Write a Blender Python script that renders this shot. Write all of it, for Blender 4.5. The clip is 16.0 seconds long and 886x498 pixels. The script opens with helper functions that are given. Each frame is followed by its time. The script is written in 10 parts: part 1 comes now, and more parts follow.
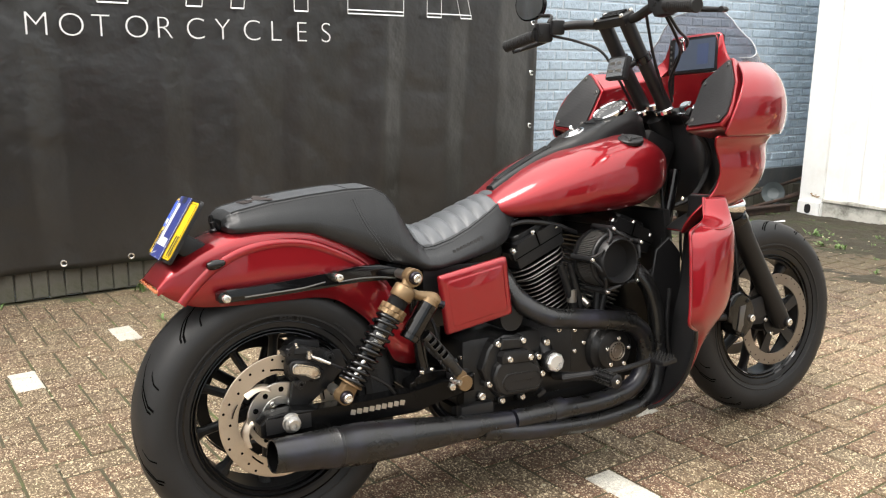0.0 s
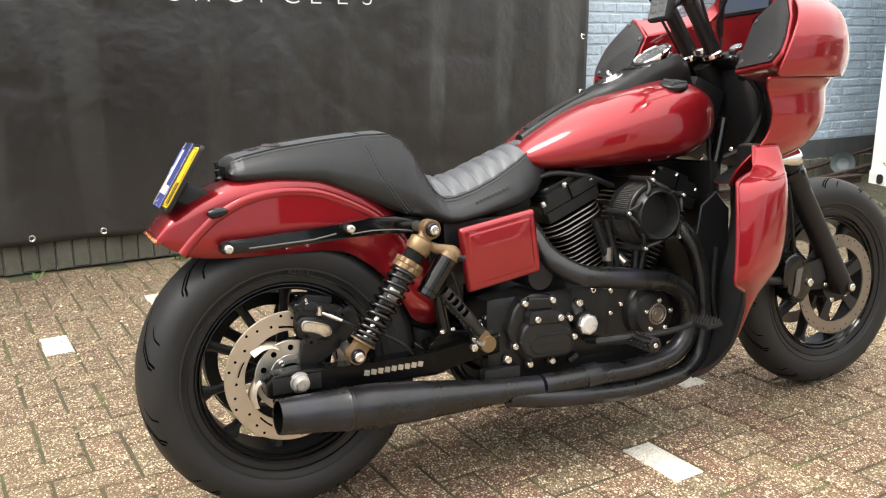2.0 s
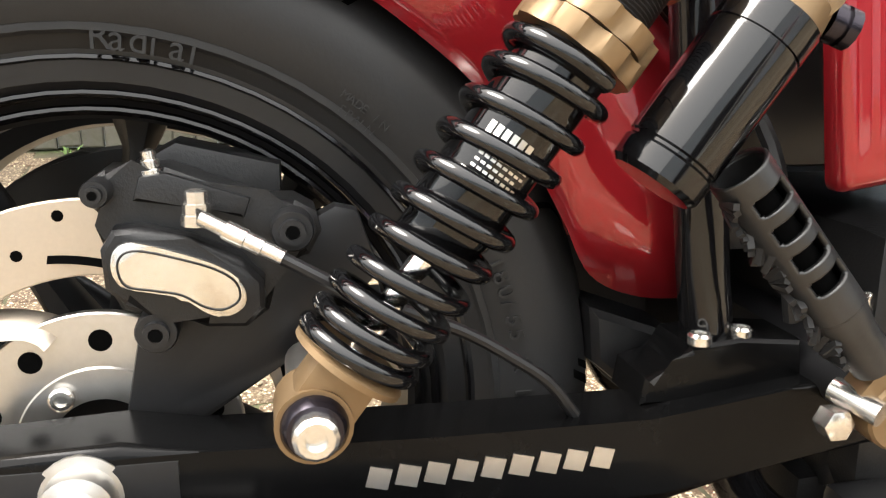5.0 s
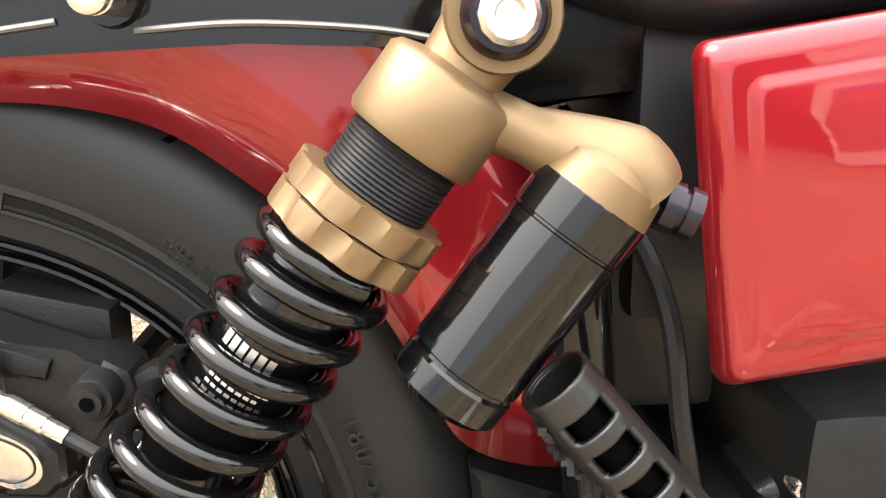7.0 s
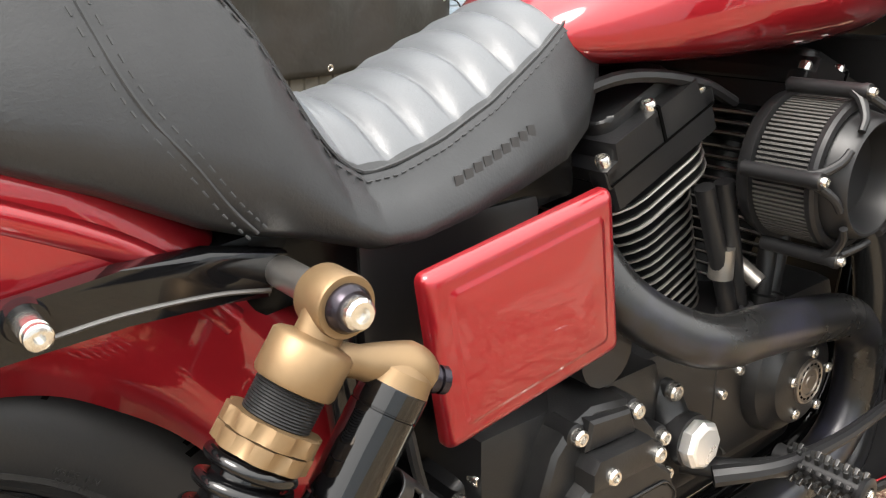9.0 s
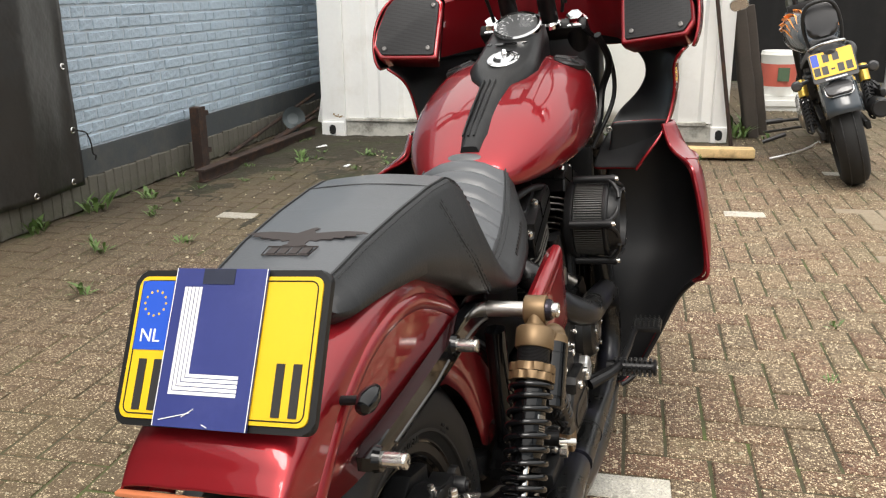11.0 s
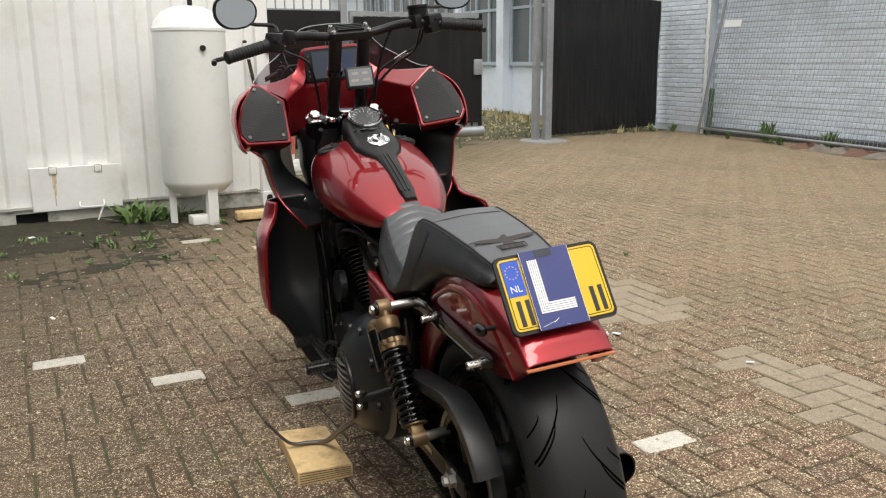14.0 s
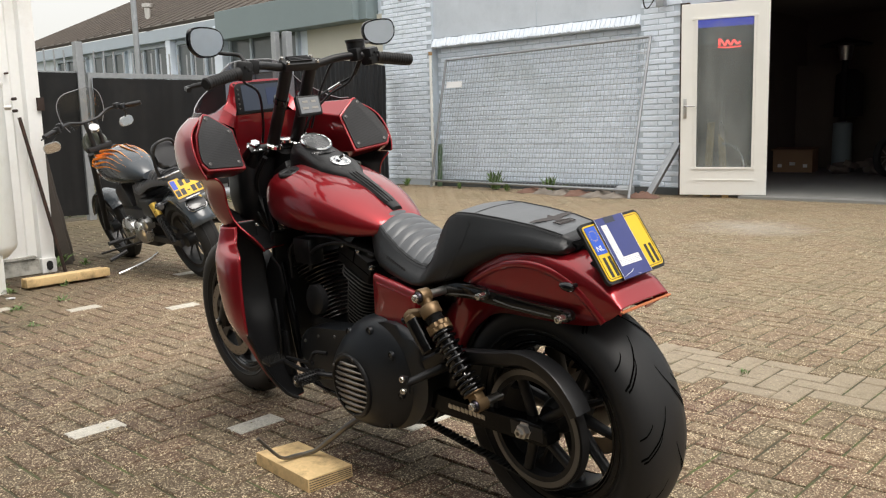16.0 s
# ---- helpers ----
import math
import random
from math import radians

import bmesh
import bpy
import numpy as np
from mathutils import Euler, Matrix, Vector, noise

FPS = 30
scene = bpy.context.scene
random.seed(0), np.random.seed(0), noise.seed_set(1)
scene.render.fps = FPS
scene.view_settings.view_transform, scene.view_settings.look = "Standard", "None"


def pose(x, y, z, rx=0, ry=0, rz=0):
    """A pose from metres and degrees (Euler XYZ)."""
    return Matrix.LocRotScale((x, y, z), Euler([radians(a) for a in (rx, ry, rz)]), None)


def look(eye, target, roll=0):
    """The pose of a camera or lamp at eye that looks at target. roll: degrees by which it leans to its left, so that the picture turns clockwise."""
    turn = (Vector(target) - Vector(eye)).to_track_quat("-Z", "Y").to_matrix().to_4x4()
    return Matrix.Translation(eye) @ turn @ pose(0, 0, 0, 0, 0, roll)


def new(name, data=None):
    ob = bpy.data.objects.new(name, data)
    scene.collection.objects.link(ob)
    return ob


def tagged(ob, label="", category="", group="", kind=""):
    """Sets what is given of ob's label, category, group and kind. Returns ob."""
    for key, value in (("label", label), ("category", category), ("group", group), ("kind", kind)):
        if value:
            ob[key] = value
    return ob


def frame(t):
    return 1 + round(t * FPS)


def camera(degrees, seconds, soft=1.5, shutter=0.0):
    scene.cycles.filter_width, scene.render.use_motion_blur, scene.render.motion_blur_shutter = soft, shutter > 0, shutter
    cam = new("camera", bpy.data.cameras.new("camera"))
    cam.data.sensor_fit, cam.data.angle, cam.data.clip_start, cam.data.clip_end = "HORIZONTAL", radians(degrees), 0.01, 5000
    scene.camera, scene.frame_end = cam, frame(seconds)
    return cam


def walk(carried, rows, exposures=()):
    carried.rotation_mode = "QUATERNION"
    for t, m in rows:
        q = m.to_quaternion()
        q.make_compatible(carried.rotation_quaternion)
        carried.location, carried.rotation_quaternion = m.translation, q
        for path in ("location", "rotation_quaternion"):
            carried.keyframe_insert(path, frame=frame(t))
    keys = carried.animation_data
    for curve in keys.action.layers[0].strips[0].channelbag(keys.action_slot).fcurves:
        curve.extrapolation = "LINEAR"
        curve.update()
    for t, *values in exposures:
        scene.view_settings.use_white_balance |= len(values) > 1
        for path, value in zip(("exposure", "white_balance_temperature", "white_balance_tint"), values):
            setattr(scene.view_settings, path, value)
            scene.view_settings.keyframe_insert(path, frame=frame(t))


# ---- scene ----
cam = camera(54.6, 16.0, 1.2)
PATH = [
    (0, (1.8311, -0.7999, 1.1778), (0.3393, 0.2688, 0.7727), 0.80),
    (0.5, (1.8687, -0.7877, 1.1571), (0.3704, 0.2688, 0.7426), 0.50),
    (1, (1.8875, -0.7642, 1.1421), (0.3779, 0.2745, 0.7200), 0.50),
    (1.5, (1.8772, -0.7191, 1.1280), (0.3487, 0.2858, 0.6956), 0.20),
    (2, (1.7813, -0.6448, 1.0744), (0.2209, 0.3055, 0.6317), -0.10),
    (2.5, (1.5472, -0.5386, 0.9992), (-0.0526, 0.3440, 0.5555), 0.80),
    (3, (1.2831, -0.3901, 0.8808), (-0.3647, 0.3882, 0.4192), 1.10),
    (3.2, (1.1675, -0.3130, 0.8469), (-0.5029, 0.4098, 0.3760), 0.30),
    (5.3, (0.5123, 0.0902, 0.6072), (-1.1938, 0.5941, 0.0009), 1.90),
    (5.5, (0.5048, 0.1119, 0.6129), (-1.2154, 0.5574, -0.0019), 2.00),
    (6, (0.4935, 0.1589, 0.6392), (-1.2399, 0.5067, -0.0009), 2.00),
    (6.5, (0.4832, 0.2021, 0.6636), (-1.2643, 0.4860, 0.0301), 1.20),
    (7, (0.4869, 0.2350, 0.6890), (-1.2662, 0.5048, 0.0658), -0.10),
    (7.5, (0.5020, 0.2623, 0.7332), (-1.2248, 0.6580, 0.1043), -1.40),
    (8, (0.5320, 0.2688, 0.7821), (-1.1139, 0.8742, 0.1034), -0.60),
    (8.5, (0.5584, 0.1889, 0.8253), (-0.9231, 1.1007, 0.1128), 0.10),
    (8.7, (0.5612, 0.1241, 0.8582), (-0.8197, 1.1741, 0.1335), 0.80),
    (10.8, (0.3525, -0.8187, 1.1186), (-0.1278, 0.9099, 0.5565), -0.60),
    (11, (0.2745, -0.8827, 1.1242), (-0.1043, 0.8751, 0.5734), -0.60),
    (11.5, (0.0667, -1.0575, 1.1712), (-0.0301, 0.7445, 0.6439), -0.30),
    (12, (-0.0949, -1.2577, 1.2013), (-0.0188, 0.5490, 0.6881), -0.50),
    (12.5, (-0.2463, -1.3940, 1.2192), (-0.0141, 0.4023, 0.7153), -0.10),
    (13, (-0.4991, -1.4485, 1.2333), (-0.0348, 0.3130, 0.7680), -0.00),
    (13.5, (-0.7247, -1.5125, 1.2408), (-0.0743, 0.2012, 0.8216), -0.10),
    (14, (-1.0030, -1.4955, 1.2173), (-0.1777, 0.1438, 0.8103), -0.30),
    (14.5, (-1.2934, -1.4053, 1.2013), (-0.2839, 0.1325, 0.8140), -0.50),
    (15, (-1.5576, -1.3658, 1.1703), (-0.3892, 0.0620, 0.8084), -0.10),
    (15.5, (-1.7409, -1.2596, 1.1440), (-0.4474, 0.0658, 0.8225), -1.00),
    (16, (-1.8471, -1.2314, 1.0876), (-0.4879, 0.0385, 0.8150), -1.60),
]
walk(cam, [(r[0], look(*r[1:])) for r in PATH], [(0, 0.97), (1.5, 1.02), (3, 1.35), (5.3, 2.02), (6, 2.36), (6.5, 2.36), (7.5, 2.05), (8.7, 1.78), (10.8, 0.45), (11.5, 0.16), (12, -0.03), (13.5, -0.08), (14.5, 0.13), (16, 0.2)])

# ---- world and light ----
world = bpy.data.worlds.new("world")
scene.world = world
world.use_nodes = True
wn = world.node_tree.nodes
sky = wn.new("ShaderNodeTexSky")
sky.sky_type = "NISHITA"
sky.sun_disc = False
sky.sun_elevation = radians(62)
sky.sun_rotation = radians(187)
sky.air_density = 1.0
sky.dust_density = 6.0
sky.ozone_density = 0.4
haze = wn.new("ShaderNodeMix")
haze.data_type = "RGBA"
haze.inputs[0].default_value = 0.72
world.node_tree.links.new(sky.outputs[0], haze.inputs[6])
haze.inputs[7].default_value = (11.0, 10.8, 10.2, 1)
way = wn.new("ShaderNodeTexCoord")
split = wn.new("ShaderNodeSeparateXYZ")
world.node_tree.links.new(way.outputs["Generated"], split.inputs[0])
dome = wn.new("ShaderNodeMapRange")
dome.inputs["To Min"].default_value = 0.58
dome.inputs["To Max"].default_value = 1.18
world.node_tree.links.new(split.outputs[2], dome.inputs[0])
cloud = wn.new("ShaderNodeVectorMath")
cloud.operation = "SCALE"
world.node_tree.links.new(haze.outputs[2], cloud.inputs[0])
world.node_tree.links.new(dome.outputs[0], cloud.inputs["Scale"])
world.node_tree.links.new(cloud.outputs[0], wn["Background"].inputs[0])
wn["Background"].inputs[1].default_value = 0.15
sun = new("sun", bpy.data.lights.new("sun", "SUN"))
sun.data.energy = 1.6
sun.data.angle = radians(30)
sun.data.color = (1.0, 0.97, 0.93)
sun.matrix_world = look((0, 0, 10), (0.6, 5.0, 0))

# ---- helpers of this scene ----


def part(name, bm, material, parent=None, label="", smooth=True, sharp=35):
    """Link a bmesh as one mesh object under a thing or a part."""
    me = bpy.data.meshes.new(name)
    bmesh.ops.recalc_face_normals(bm, faces=bm.faces)
    bm.to_mesh(me)
    bm.free()
    mats = material if isinstance(material, (list, tuple)) else [material]
    for m in mats:
        me.materials.append(m)
    if smooth:
        me.polygons.foreach_set("use_smooth", [True] * len(me.polygons))
        me.set_sharp_from_angle(angle=radians(sharp))
    ob = new(name, me)
    if parent is not None:
        ob.parent = parent
    if label:
        ob["label"] = label
    return ob


def thing(name, label, category, at=None, group="", kind=""):
    """An empty at a thing's base that carries its parts."""
    ob = new(name)
    ob.empty_display_size = 0.1
    if at is not None:
        ob.matrix_basis = at
    return tagged(ob, label, category, group, kind)


def solo(name, bm, material, label, category, at=None, group="", kind="", smooth=True, sharp=35):
    ob = part(name, bm, material, None, "", smooth, sharp)
    if at is not None:
        ob.matrix_basis = at
    return tagged(ob, label, category, group, kind)


def shape(*adders):
    bm = bmesh.new()
    for add in adders:
        add(bm)
    return bm


def box(c, s, r=(0, 0, 0), bevel=0.0, seg=2):
    """An adder of a box: centre, size, turn in degrees."""
    def add(bm):
        m = pose(*c, *r) @ Matrix.Diagonal((*s, 1))
        vs = bmesh.ops.create_cube(bm, size=1, matrix=m)["verts"]
        if bevel:
            es = list({e for v in vs for e in v.link_edges})
            bmesh.ops.bevel(bm, geom=es, offset=bevel, segments=seg, affect="EDGES", profile=0.6)
    return add


def frame_of(d):
    d = Vector(d).normalized()
    return d.to_track_quat("Z", "Y").to_matrix().to_4x4()


def rod(a, b, r0, r1=None, n=20, caps=True):
    """An adder of a round bar from a to b."""
    def add(bm):
        va, vb = Vector(a), Vector(b)
        d = vb - va
        bmesh.ops.create_cone(bm, cap_ends=caps, segments=n, radius1=r0, radius2=r0 if r1 is None else r1, depth=d.length,
                              matrix=Matrix.Translation((va + vb) / 2) @ frame_of(d))
    return add


def turned(a, d, profile, n=32):
    """An adder of a turned form: profile of (distance along d from a, radius)."""
    def add(bm):
        m = Matrix.Translation(a) @ frame_of(d)
        rings = []
        for h, r in profile:
            if r < 1e-6:
                rings.append([bm.verts.new(m @ Vector((0, 0, h)))])
            else:
                rings.append([bm.verts.new(m @ Vector((r * math.cos(k * math.tau / n), r * math.sin(k * math.tau / n), h))) for k in range(n)])
        for p, q in zip(rings, rings[1:]):
            for k in range(n):
                k2 = (k + 1) % n
                vs = [p[k % len(p)], p[k2 % len(p)], q[k2 % len(q)], q[k % len(q)]]
                out = []
                for v in vs:
                    if v not in out:
                        out.append(v)
                if len(out) > 2:
                    bm.faces.new(out)
    return add


def spline(points, per=6, closed=False):
    """A smooth line through the points."""
    ps = [Vector(p) for p in points]
    n = len(ps)
    out = []
    for i in range(n if closed else n - 1):
        if closed:
            a, b, c, d = ps[i - 1], ps[i], ps[(i + 1) % n], ps[(i + 2) % n]
        else:
            b, c = ps[i], ps[i + 1]
            a = ps[i - 1] if i else b * 2 - c
            d = ps[i + 2] if i + 2 < n else c * 2 - b
        for k in range(per):
            t = k / per
            out.append(0.5 * ((2 * b) + (c - a) * t + (2 * a - 5 * b + 4 * c - d) * t * t + (3 * b - a - 3 * c + d) * t ** 3))
    if not closed:
        out.append(ps[-1])
    return out


def tube(points, r, n=12, per=6, closed=False, smooth_line=True, flat=1.0):
    """An adder of a bent tube; r is a radius or one for each given point."""
    def add(bm):
        pts = spline(points, per, closed) if smooth_line else [Vector(p) for p in points]
        m = len(pts)
        if isinstance(r, (list, tuple)):
            xs = np.linspace(0, 1, len(r))
            rr = list(np.interp(np.linspace(0, 1, m), xs, r))
        else:
            rr = [r] * m
        up, rings = None, []
        for i, p in enumerate(pts):
            q0 = pts[(i - 1) % m] if closed or i else p
            q1 = pts[(i + 1) % m] if closed or i < m - 1 else p
            d = (q1 - q0).normalized()
            if up is None:
                up = d.orthogonal().normalized()
            up = (up - d * up.dot(d)).normalized()
            side = d.cross(up)
            rings.append([bm.verts.new(p + (up * math.cos(k * math.tau / n) * flat + side * math.sin(k * math.tau / n)) * rr[i]) for k in range(n)])
        pairs = list(zip(rings, rings[1:])) + ([(rings[-1], rings[0])] if closed else [])
        for a, b in pairs:
            for k in range(n):
                bm.faces.new((a[k], a[(k + 1) % n], b[(k + 1) % n], b[k]))
        if not closed:
            bm.faces.new(rings[0])
            bm.faces.new(rings[-1])
    return add


def slab(outline, depth, m=None, bevel=0.0, seg=2):
    """An adder of a plate: outline in x and y, from 0 to depth in z, laid by m."""
    def add(bm):
        mm = m or Matrix()
        lo = [bm.verts.new(mm @ Vector((x, y, 0))) for x, y in outline]
        hi = [bm.verts.new(mm @ Vector((x, y, depth))) for x, y in outline]
        n = len(outline)
        bm.faces.new(lo)
        top = bm.faces.new(hi)
        for k in range(n):
            bm.faces.new((lo[k], lo[(k + 1) % n], hi[(k + 1) % n], hi[k]))
        if bevel:
            bmesh.ops.bevel(bm, geom=list(top.edges), offset=bevel, segments=seg, affect="EDGES", profile=0.6)
    return add


def side_plate(outline, x0, x1, bevel=0.0, seg=2):
    """A plate whose outline is given in y and z, from x0 to x1; the bevel is at x1."""
    m = Matrix(((0, 0, 1 if x1 > x0 else -1, x0), (1, 0, 0, 0), (0, 1, 0, 0), (0, 0, 0, 1)))
    return slab(outline, abs(x1 - x0), m, bevel, seg)


def loft(sections, close_ends=True, ring=True):
    """An adder of a skin over rows of points, all of one count."""
    def add(bm):
        rows = [[bm.verts.new(Vector(p)) for p in s] for s in sections]
        n = len(rows[0])
        for a, b in zip(rows, rows[1:]):
            for k in range(n if ring else n - 1):
                k2 = (k + 1) % n
                vs = []
                for v in (a[k], a[k2], b[k2], b[k]):
                    if all((v.co - w.co).length > 1e-6 for w in vs):
                        vs.append(v)
                if len(vs) > 2:
                    bm.faces.new(vs)
        if close_ends and ring:
            bm.faces.new(rows[0])
            bm.faces.new(rows[-1])
    return add


def rounded(w, h, r, n=5):
    """The outline of a rectangle with round corners."""
    out = []
    for cx, cy, a0 in ((w / 2 - r, h / 2 - r, 0), (-w / 2 + r, h / 2 - r, 90), (-w / 2 + r, -h / 2 + r, 180), (w / 2 - r, -h / 2 + r, 270)):
        for k in range(n + 1):
            a = radians(a0 + 90 * k / n)
            out.append((cx + r * math.cos(a), cy + r * math.sin(a)))
    return out


# ---- materials ----


def material(name, color, rough=0.5, metal=0.0, vary=0.12, scale=8.0, fine=90.0, bump=0.08, stain=None, stain_amount=0.4,
             stain_scale=3.0, coat=0.0, coat_ior=1.5, per_object=0.0, per_island=0.0, depth=0.002, rough_vary=0.08, spec=0.5):
    """A surface with two scales of variation, stains and fine relief."""
    m = bpy.data.materials.new(name)
    m.use_nodes = True
    nt = m.node_tree
    N, L = nt.nodes, nt.links
    b = N["Principled BSDF"]
    co = N.new("ShaderNodeTexCoord")

    def noise_tex(sc, detail=5.0, rough_=0.6):
        t = N.new("ShaderNodeTexNoise")
        t.inputs["Scale"].default_value = sc
        t.inputs["Detail"].default_value = detail
        t.inputs["Roughness"].default_value = rough_
        L.new(co.outputs["Object"], t.inputs["Vector"])
        return t

    big, small = noise_tex(scale), noise_tex(fine, 3.0)
    hsv = N.new("ShaderNodeHueSaturation")
    hsv.inputs["Color"].default_value = (*color, 1)
    val = N.new("ShaderNodeMath")
    val.operation = "MULTIPLY_ADD"
    L.new(big.outputs["Fac"], val.inputs[0])
    val.inputs[1].default_value = vary * 2
    val.inputs[2].default_value = 1 - vary
    val2 = N.new("ShaderNodeMath")
    val2.operation = "MULTIPLY_ADD"
    L.new(small.outputs["Fac"], val2.inputs[0])
    val2.inputs[1].default_value = vary
    L.new(val.outputs[0], val2.inputs[2])
    last = val2
    if per_object or per_island:
        src = N.new("ShaderNodeObjectInfo").outputs["Random"] if per_object else N.new("ShaderNodeNewGeometry").outputs["Random Per Island"]
        v3 = N.new("ShaderNodeMath")
        v3.operation = "MULTIPLY_ADD"
        L.new(src, v3.inputs[0])
        v3.inputs[1].default_value = per_object or per_island
        L.new(last.outputs[0], v3.inputs[2])
        last = v3
    L.new(last.outputs[0], hsv.inputs["Value"])
    out = hsv.outputs[0]
    if stain:
        st = noise_tex(stain_scale, 6.0, 0.7)
        ramp = N.new("ShaderNodeValToRGB")
        ramp.color_ramp.elements[0].position = 0.5
        ramp.color_ramp.elements[1].position = 0.72
        L.new(st.outputs["Fac"], ramp.inputs[0])
        am = N.new("ShaderNodeMath")
        am.operation = "MULTIPLY"
        am.inputs[1].default_value = stain_amount
        L.new(ramp.outputs[0], am.inputs[0])
        mx = N.new("ShaderNodeMix")
        mx.data_type = "RGBA"
        L.new(am.outputs[0], mx.inputs[0])
        L.new(out, mx.inputs[6])
        mx.inputs[7].default_value = (*stain, 1)
        out = mx.outputs[2]
    L.new(out, b.inputs["Base Color"])
    rv = N.new("ShaderNodeMath")
    rv.operation = "MULTIPLY_ADD"
    L.new(big.outputs["Fac"], rv.inputs[0])
    rv.inputs[1].default_value = rough_vary * 2
    rv.inputs[2].default_value = max(0.02, rough - rough_vary)
    L.new(rv.outputs[0], b.inputs["Roughness"])
    b.inputs["Metallic"].default_value = metal
    b.inputs["Specular IOR Level"].default_value = spec
    if coat:
        b.inputs["Coat Weight"].default_value = coat
        b.inputs["Coat Roughness"].default_value = 0.03
        b.inputs["Coat IOR"].default_value = coat_ior
    if bump:
        bp = N.new("ShaderNodeBump")
        bp.inputs["Strength"].default_value = bump
        bp.inputs["Distance"].default_value = depth
        L.new(small.outputs["Fac"], bp.inputs["Height"])
        L.new(bp.outputs[0], b.inputs["Normal"])
    return m


def glass(name, tint=(0.8, 0.82, 0.84), rough=0.02, gloss=1.5, paleness=0.0):
    """A thin clear pane: tinted see-through with a mirror-like sheen."""
    m = bpy.data.materials.new(name)
    m.use_nodes = True
    N, L = m.node_tree.nodes, m.node_tree.links
    see, shine, mx, lw = N.new("ShaderNodeBsdfTransparent"), N.new("ShaderNodeBsdfGlossy"), N.new("ShaderNodeMixShader"), N.new("ShaderNodeLayerWeight")
    bend, fr = N.new("ShaderNodeMath"), N.new("ShaderNodeMath")
    bend.operation, fr.operation = "POWER", "MULTIPLY_ADD"
    L.new(lw.outputs["Facing"], bend.inputs[0])
    L.new(bend.outputs[0], fr.inputs[0])
    bend.inputs[1].default_value, fr.inputs[1].default_value = 5.0, 0.9
    see.inputs[0].default_value = (*tint, 1)
    shine.inputs["Roughness"].default_value = rough
    fr.inputs[2].default_value = ((gloss - 1) / (gloss + 1)) ** 2
    L.new(fr.outputs[0], mx.inputs[0])
    L.new(see.outputs[0], mx.inputs[1])
    L.new(shine.outputs[0], mx.inputs[2])
    last = mx
    # pale diffuse veil stands in for bright surroundings reflected in the pane
    if paleness:
        film, veil = N.new("ShaderNodeBsdfDiffuse"), N.new("ShaderNodeMixShader")
        film.inputs[0].default_value = (0.55, 0.57, 0.55, 1)
        cloud, amount = N.new("ShaderNodeTexNoise"), N.new("ShaderNodeMath")
        cloud.inputs["Scale"].default_value = 3.0
        amount.operation = "MULTIPLY"
        amount.inputs[1].default_value = paleness * 2
        L.new(cloud.outputs["Fac"], amount.inputs[0])
        L.new(amount.outputs[0], veil.inputs[0])
        L.new(mx.outputs[0], veil.inputs[1])
        L.new(film.outputs[0], veil.inputs[2])
        last = veil
    L.new(last.outputs[0], N["Material Output"].inputs[0])
    return m


def glow(name, color, power):
    m = bpy.data.materials.new(name)
    m.use_nodes = True
    b = m.node_tree.nodes["Principled BSDF"]
    b.inputs["Base Color"].default_value = (*[c * 0.3 for c in color], 1)
    b.inputs["Emission Color"].default_value = (*color, 1)
    b.inputs["Emission Strength"].default_value = power
    return m


